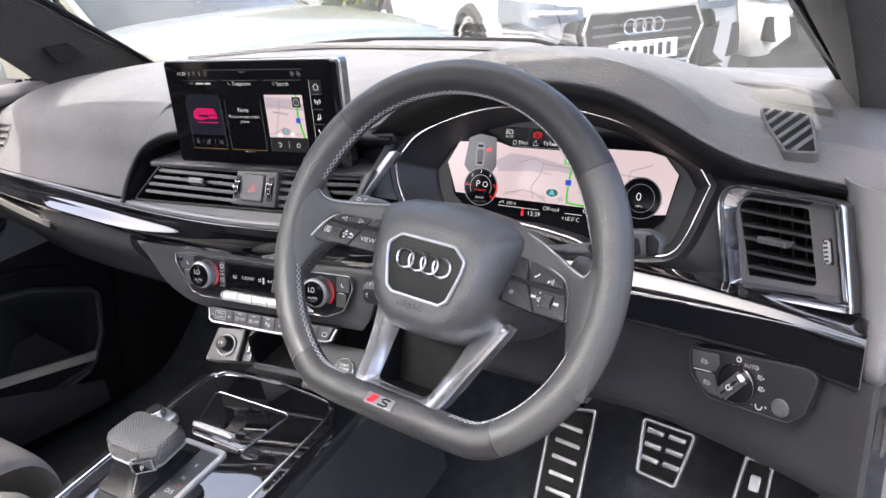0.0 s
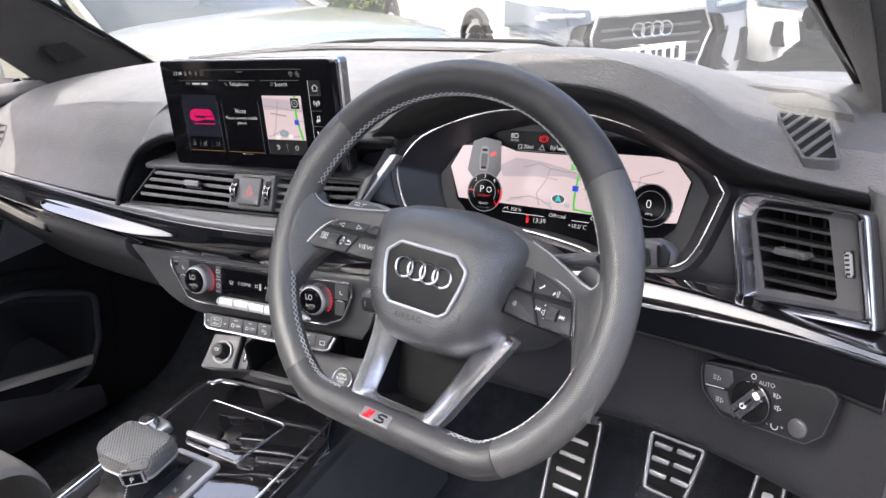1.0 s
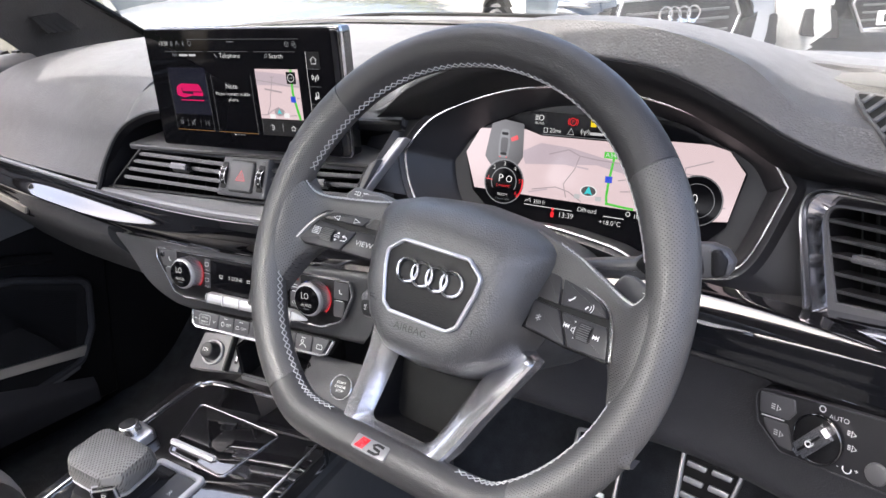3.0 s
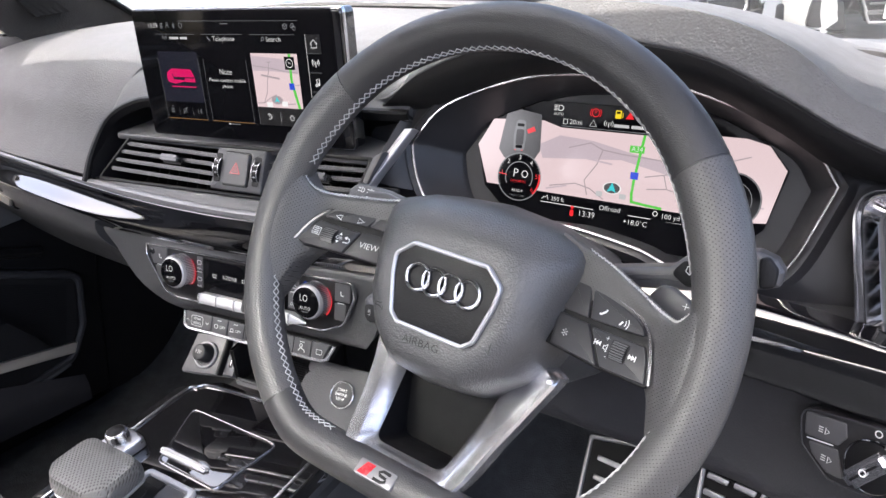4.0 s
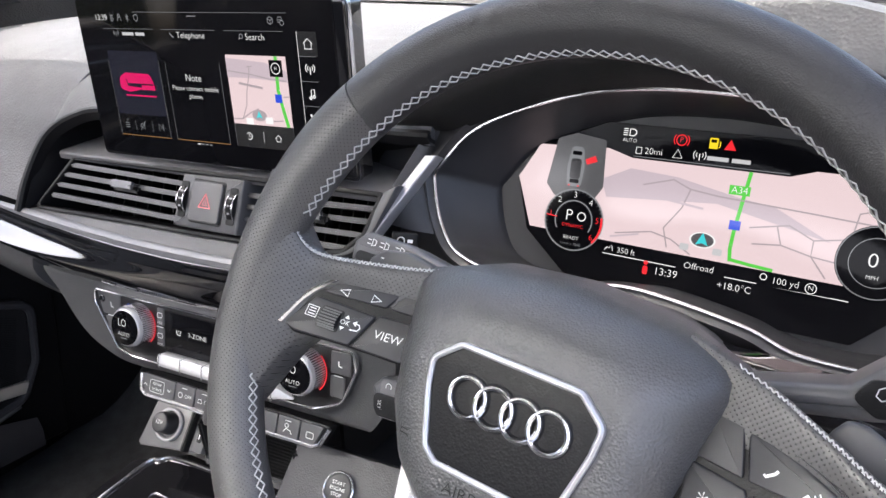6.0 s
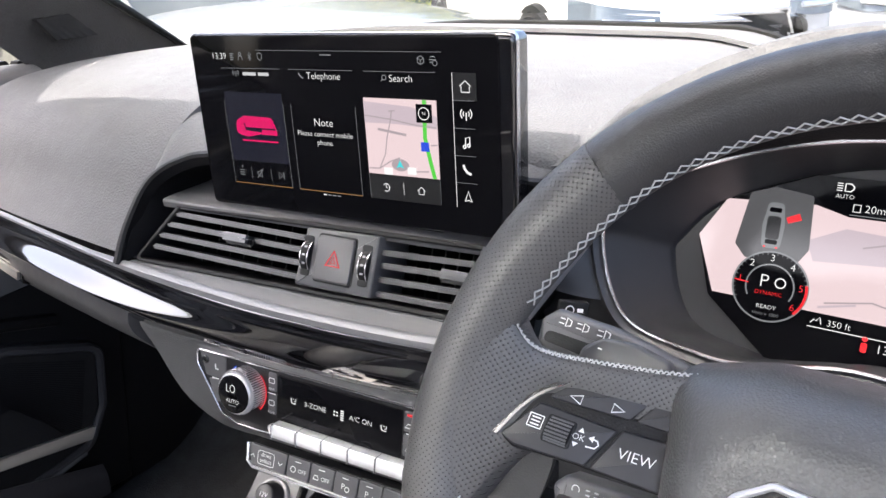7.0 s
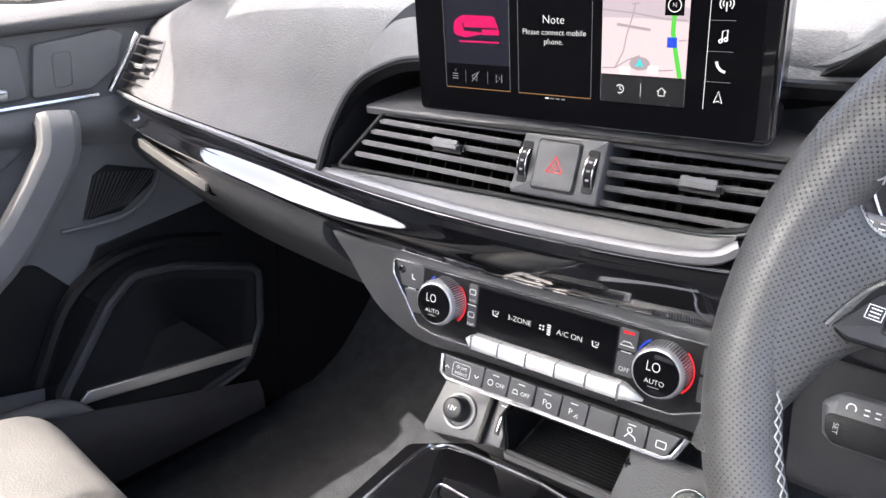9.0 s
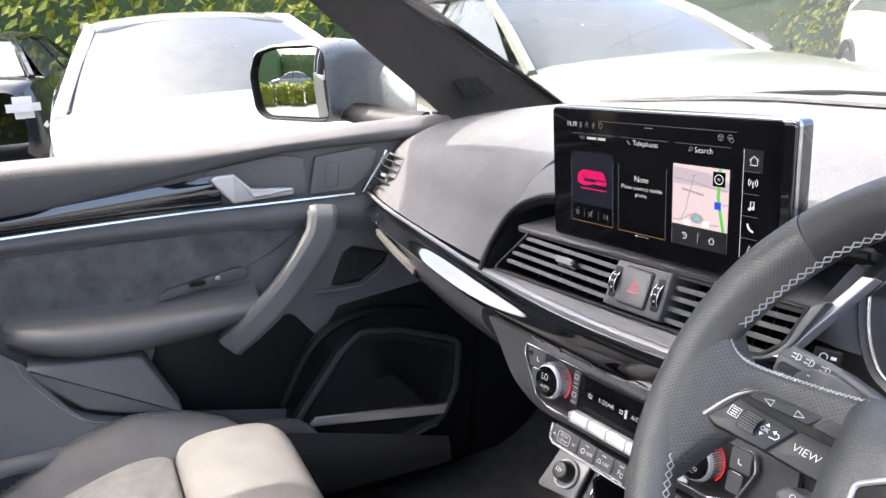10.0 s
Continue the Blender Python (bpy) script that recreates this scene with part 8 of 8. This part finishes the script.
along = Vector((0.25, 0.97))
for k in range(6):
    ends = chord(dfp, Vector((-0.0265 + 0.0112 * k, 0.010 - 0.004 * k)), along)
    if ends and (ends[0] - ends[1]).length > 0.006:
        w = Vector((0.97, -0.25)) * 0.0021
        pts = ccw([tuple(ends[0] - w), tuple(ends[0] + w), tuple(ends[1] + w), tuple(ends[1] - w)])
        part("slat", slab(pts, -0.004, 0.0032, 0.0006), "dash", DF)
DS2 = thing("demister_strip", Matrix.Identity(4), "finely ribbed grille strip along the windscreen base", "air vent")
part("strip", sweep([Vector(p) for p in spline([(-0.50, 1.14, 1.1375), (-0.2, 1.20, 1.139), (0.1, 1.22, 1.139), (0.32, 1.20, 1.138)], 24)], [(-0.018, -0.003), (0.018, -0.003), (0.018, 0.0015), (-0.018, 0.0015)]), "dash", DS2)
seal = spline([(-0.64, 1.13, 1.134), (-0.50, 1.24, 1.138), (-0.25, 1.33, 1.139), (0.0, 1.36, 1.139), (0.25, 1.34, 1.139), (0.43, 1.310, 1.134), (0.54, 1.250, 1.131), (0.62, 1.180, 1.128), (0.69, 1.070, 1.126), (0.73, 0.95, 1.122)], 60)
SEAL = thing("windscreen_seal", Matrix.Identity(4), "black rubber seal along the windscreen base", "seal")
part("rubber", sweep([Vector(p) - Vector((0, 0, 0.006)) for p in seal], [(-0.005, -0.012), (0.008, -0.012), (0.008, -0.001), (0.002, 0.001), (-0.005, 0.000)], scales=[min(1.0, 0.05 + k / 6) for k in range(60)]), "rubber", SEAL)
for s in (-1, 1):
    side = [(0.664, 1.20, 1.092), (0.652, 1.146, 1.132), (0.614, 0.981, 1.225), (0.592, 0.834, 1.311), (0.569, 0.606, 1.45), (0.552, 0.43, 1.53)]
    part("pillar_seal", tube(spline([(s * x, y, z) for x, y, z in side], 40), 0.0055, 6), "rubber", SEAL, "black edge of the windscreen along the pillar")
for s in (-1,):
    TW = thing("tweeter", Matrix.Identity(4), "dark tweeter grille set in the pillar base", "loudspeaker")
    a = [(-0.655, 0.925, 1.176), (-0.652, 0.972, 1.181), (-0.650, 1.008, 1.151), (-0.656, 0.950, 1.147)]
    bm = bmesh.new()
    skin(bm, [[(s * abs(x) - s * 0.000, y, z) for x, y, z in a], [(s * (abs(x) - 0.006), y, z) for x, y, z in a], [(s * (abs(x) - 0.008), y * 0.97 + 0.0295, z * 0.97 + 0.035) for x, y, z in a]])
    part("grille", bm, "mesh", TW)

# ---- surroundings ----

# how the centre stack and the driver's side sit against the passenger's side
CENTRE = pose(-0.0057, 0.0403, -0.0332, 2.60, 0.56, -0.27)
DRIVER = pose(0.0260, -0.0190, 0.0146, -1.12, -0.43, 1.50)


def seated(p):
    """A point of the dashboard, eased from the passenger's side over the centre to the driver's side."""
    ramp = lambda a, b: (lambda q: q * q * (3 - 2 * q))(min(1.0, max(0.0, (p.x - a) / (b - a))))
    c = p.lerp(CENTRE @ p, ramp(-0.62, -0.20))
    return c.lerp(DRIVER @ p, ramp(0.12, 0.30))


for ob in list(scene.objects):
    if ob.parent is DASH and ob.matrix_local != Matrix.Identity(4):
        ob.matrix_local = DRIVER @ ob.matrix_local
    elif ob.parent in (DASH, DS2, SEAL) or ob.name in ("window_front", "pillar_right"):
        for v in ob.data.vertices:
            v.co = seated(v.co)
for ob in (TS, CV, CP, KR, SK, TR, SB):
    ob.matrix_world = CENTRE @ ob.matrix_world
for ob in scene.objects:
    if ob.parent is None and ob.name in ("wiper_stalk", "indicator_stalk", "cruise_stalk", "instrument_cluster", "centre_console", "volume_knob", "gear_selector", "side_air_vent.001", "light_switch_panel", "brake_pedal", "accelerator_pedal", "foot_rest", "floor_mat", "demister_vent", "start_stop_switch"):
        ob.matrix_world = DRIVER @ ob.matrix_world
for ob in list(scene.objects):
    if ob.parent is None and ob.type in {"MESH", "EMPTY"}:
        ob.matrix_world = CAR @ ob.matrix_world

gr = part("ground", flat(rect(-300, -300, 300, 300), 0.0), "tarmac")
tagged(gr, "grey tarmac of a car dealer's yard", "ground", kind="structure")


def parked_car(m, paint, label, scale=1.0):
    ob = thing("parked_car", m @ Matrix.Diagonal((scale, scale, scale, 1)), label, "car", "parked cars")
    st = []
    for y, w, lo, hi in ((2.28, 0.62, 0.38, 0.66), (2.22, 0.80, 0.24, 0.78), (1.95, 0.90, 0.20, 0.88), (1.45, 0.93, 0.20, 0.96), (0.95, 0.935, 0.20, 1.00), (-0.4, 0.935, 0.20, 1.02), (-1.6, 0.92, 0.20, 1.05), (-2.1, 0.86, 0.24, 1.02), (-2.25, 0.72, 0.36, 0.92)):
        st.append([(-w * 0.95, y, lo), (-w, y, lo + 0.15), (-w, y, (lo + hi) / 2 + 0.05), (-w * 0.96, y, hi - 0.10), (-w * 0.84, y, hi), (0, y, hi + 0.045), (w * 0.84, y, hi), (w * 0.96, y, hi - 0.10), (w, y, (lo + hi) / 2 + 0.05), (w, y, lo + 0.15), (w * 0.95, y, lo)])
    part("body", loft(st, 46, 44), paint, ob)
    top = ((0.20, 1.42), (-0.3, 1.475), (-1.0, 1.47), (-1.45, 1.40))
    part("roof", thick(loft([[(-0.60, y, z - 0.05), (-0.5, y, z), (0, y, z + 0.03), (0.5, y, z), (0.60, y, z - 0.05)] for y, z in top], 14, 14), 0.03), paint, ob)
    part("windscreen", loft([[(-0.80, 0.98, 0.985), (0, 1.10, 1.02), (0.80, 0.98, 0.985)], [(-0.70, 0.58, 1.22), (0, 0.66, 1.25), (0.70, 0.58, 1.22)], [(-0.59, 0.18, 1.40), (0, 0.22, 1.45), (0.59, 0.18, 1.40)]], 10, 12), "car_glass", ob)
    part("rear_window", loft([[(-0.58, -1.45, 1.37), (0, -1.47, 1.42), (0.58, -1.45, 1.37)], [(-0.74, -1.95, 1.05), (0, -2.0, 1.07), (0.74, -1.95, 1.05)]], 5, 8), "car_glass", ob)
    for s in (-1, 1):
        for y0, y1, t0, t1 in ((0.86, -0.30, 0.20, -0.30), (-0.38, -1.75, -0.38, -1.38)):
            bm = loft([[(s * 0.875, y0, 0.99), (s * 0.875, (y0 + y1) / 2, 1.0), (s * 0.875, y1, 1.02)], [(s * 0.615, t0, 1.385), (s * 0.615, (t0 + t1) / 2, 1.41), (s * 0.615, t1, 1.39)]], 6, 8)
            part("side_window", thick(bm, 0.01), "car_glass", ob)
        part("pillar", tube([(s * 0.85, 1.02, 0.98), (s * 0.72, 0.58, 1.22), (s * 0.60, 0.16, 1.41), (s * 0.605, -0.5, 1.445), (s * 0.60, -1.42, 1.39), (s * 0.80, -1.98, 1.03)], 0.035, 6), paint, ob)
        part("door_mirror", box((s * 1.00, 0.78, 1.04), (0.16, 0.10, 0.11), 0.035), "black" if paint == "paint_dark" else paint, ob)
        part("door_handle", box((s * 0.94, -0.25, 0.86), (0.03, 0.20, 0.03), 0.01), paint, ob)
        HL = part("headlight", thick(loft([[(s * 0.44, 2.300, 0.665), (s * 0.62, 2.290, 0.650), (s * 0.80, 2.225, 0.655), (s * 0.925, 2.00, 0.70)], [(s * 0.44, 2.275, 0.745), (s * 0.62, 2.265, 0.765), (s * 0.80, 2.195, 0.795), (s * 0.915, 1.97, 0.835)]], 6, 14), 0.05), "lens", ob, "clear headlight")
        part("light_bar", tube([(s * 0.50, 2.315, 0.715), (s * 0.66, 2.305, 0.715), (s * 0.80, 2.235, 0.725)], 0.018, 6), "silver", HL)
        for y in (1.42, -1.42):
            rot = Matrix.Rotation(radians(90), 3, "Y")
            cy2 = disc((0, 0), 0.34, -0.11, 0.11, 36, 0.04)
            bmesh.ops.rotate(cy2, verts=cy2.verts[:], cent=(0, 0, 0), matrix=rot)
            bmesh.ops.translate(cy2, verts=cy2.verts[:], vec=(s * 0.84, y, 0.34))
            W_ = part("wheel", cy2, "rubber", ob, "black tyre on alloy rim")
            bm = bmesh.new()
            for k in range(5):
                a = 2 * math.pi * k / 5
                for da in (-0.16, 0.16):
                    tube([(s * 0.955, y + 0.05 * math.cos(a), 0.34 + 0.05 * math.sin(a)), (s * 0.96, y + 0.235 * math.cos(a + da), 0.34 + 0.235 * math.sin(a + da))], 0.018, 5, bm=bm)
            tube([(s * 0.955, y + 0.245 * math.cos(a), 0.34 + 0.245 * math.sin(a)) for a in np.linspace(0, 2 * np.pi, 30, endpoint=False)], 0.02, 6, closed=True, bm=bm)
            part("rim", bm, "silver", W_, "silver alloy rim")
            part("wheel_arch", tube([(s * 0.92, y + 0.40 * math.cos(a), 0.34 + 0.40 * math.sin(a)) for a in np.linspace(-0.2, np.pi + 0.2, 20)], 0.045, 6), "rubber", ob)
    gm = Matrix(((1, 0, 0, 0), (0, 0, 1, 2.20), (0, 1, 0, 0), (0, 0, 0, 1)))
    G_ = part("grille", slab(rounded(ccw([(-0.36, 0.36), (0.36, 0.36), (0.46, 0.56), (0.40, 0.70), (-0.40, 0.70), (-0.46, 0.56)]), 0.02, 3), 0.0, 0.105, 0.01), "black", ob, "black lattice grille")
    G_.matrix_local = gm
    for k in range(4):
        part("grille_bar", box((0, 0.43 + 0.06 * k, 0.112), (0.76, 0.016, 0.02), 0.004), "grey_plastic", G_)
    part("grille_frame", band(rounded(ccw([(-0.37, 0.35), (0.37, 0.35), (0.47, 0.56), (0.41, 0.71), (-0.41, 0.71), (-0.47, 0.56)]), 0.02, 3), 0.02, 0.09, 0.125, 0.004), "chrome", G_)
    P_ = part("number_plate", slab(rect(-0.26, 0.39, 0.26, 0.50), 0.11, 0.135, 0.003), "white_mark", G_, "white number plate with dark bars")
    for x in (-0.19, -0.125, -0.06, -0.01, 0.08, 0.14, 0.20):
        part("plate_bar", slab(rect(x - 0.018, 0.41, x + 0.018, 0.48), 0.134, 0.1365, 0.0005), "black", P_)
    for k in range(4):
        part("emblem_ring", tube([(-0.105 + 0.07 * k + 0.045 * math.cos(a), 0.60 + 0.045 * math.sin(a), 0.128) for a in np.linspace(0, 2 * np.pi, 20, endpoint=False)], 0.007, 5, closed=True), "chrome", G_)
    for s in (-1, 1):
        I_ = part("bumper_intake", slab(rounded(ccw([(s * 0.50, 0.30), (s * 0.82, 0.34), (s * 0.80, 0.54), (s * 0.56, 0.52)]), 0.03, 3), 0.0, 0.06, 0.01), "black", ob)
        I_.matrix_local = gm
    return ob


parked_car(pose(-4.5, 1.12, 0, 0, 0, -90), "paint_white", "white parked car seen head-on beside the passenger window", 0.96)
parked_car(pose(-3.8, 3.35, 0, 0, 0, -90), "paint_silver", "silver parked car reflecting trees in its bonnet")
parked_car(pose(-9.75, -0.40, 0, 0, 0, 81), "paint_dark", "dark grey parked car seen from behind past the white car")
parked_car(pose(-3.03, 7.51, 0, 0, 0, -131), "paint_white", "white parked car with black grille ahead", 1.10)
parked_car(pose(-0.84, 9.73, 0, 0, 0, -153), "paint_grey", "pale grey parked car ahead with alloy wheels")
parked_car(pose(-2.6, -16.5, 0, 0, 0, 80), "paint_silver", "silver parked car far behind among bushes")


def hedge(path, height, depth, label, mat="leaf", count=9000, seed=3):
    """A clipped hedge of many small leaf clumps round a dark core."""
    rnd = random.Random(seed)
    ob = thing("hedge", Matrix.Identity(4), label, "hedge", kind="stuff")
    P = [Vector(p) for p in path]
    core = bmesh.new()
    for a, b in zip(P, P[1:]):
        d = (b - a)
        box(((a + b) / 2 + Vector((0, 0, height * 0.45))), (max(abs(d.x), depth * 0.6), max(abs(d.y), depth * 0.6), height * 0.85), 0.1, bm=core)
    # core in a darker leaf green, for the shade deep between the clumps
    part("core", core, "leaf_shade", ob)
    vs, fs = [], []
    for k in range(count):
        i = rnd.randrange(len(P) - 1)
        q = rnd.random()
        c = P[i].lerp(P[i + 1], q)
        bulge = 1 + 0.22 * noise.noise((c.x * 0.8, c.y * 0.8, 1.7))
        side = rnd.choice((-1, 1))
        d = (P[i + 1] - P[i]).normalized()
        nrm = Vector((-d.y, d.x, 0))
        z = rnd.random()
        w = depth / 2 * bulge * (1 if z < 0.75 else rnd.random())
        p = c + nrm * side * w * (0.9 + 0.2 * rnd.random()) + Vector((0, 0, height * bulge * (0.05 + 0.95 * z)))
        s = 0.05 + 0.07 * rnd.random()
        ax = Vector((rnd.gauss(0, 1), rnd.gauss(0, 1), rnd.gauss(0, 1))).normalized()
        u = ax.orthogonal().normalized()
        v = ax.cross(u)
        n0 = len(vs)
        vs += [p - u * s, p + v * s * 0.45 + ax * s * 0.15, p + u * s, p - v * s * 0.45 + ax * s * 0.15]
        fs.append((n0, n0 + 1, n0 + 2, n0 + 3))
    me = bpy.data.meshes.new("leaves")
    me.from_pydata([tuple(v) for v in vs], [], fs)
    me.materials.append(M[mat])
    lv = new("leaves", me)
    lv.parent = ob
    return ob


hedge([(-11.5, -14, 0), (-11.5, -4, 0), (-11.0, 4, 0), (-11.5, 10, 0), (-10, 18, 0)], 4.6, 1.8, "tall yellow-green hedge behind the parked cars", "leaf_yellow", count=34000)
hedge([(-12, -18, 0), (-4, -21, 0), (6, -21, 0)], 3.6, 1.8, "tall green hedge at the rear of the yard", count=16000, seed=5)
for k in range(8):
    x, y = -5.2 + 0.92 * k, -8.6 - 0.5 * (k % 2)
    hedge([(x - 0.40, y, 0), (x + 0.40, y, 0)], 0.85, 0.9, "round clipped yellow-green bush", "leaf_yellow", 1800, 20 + k)
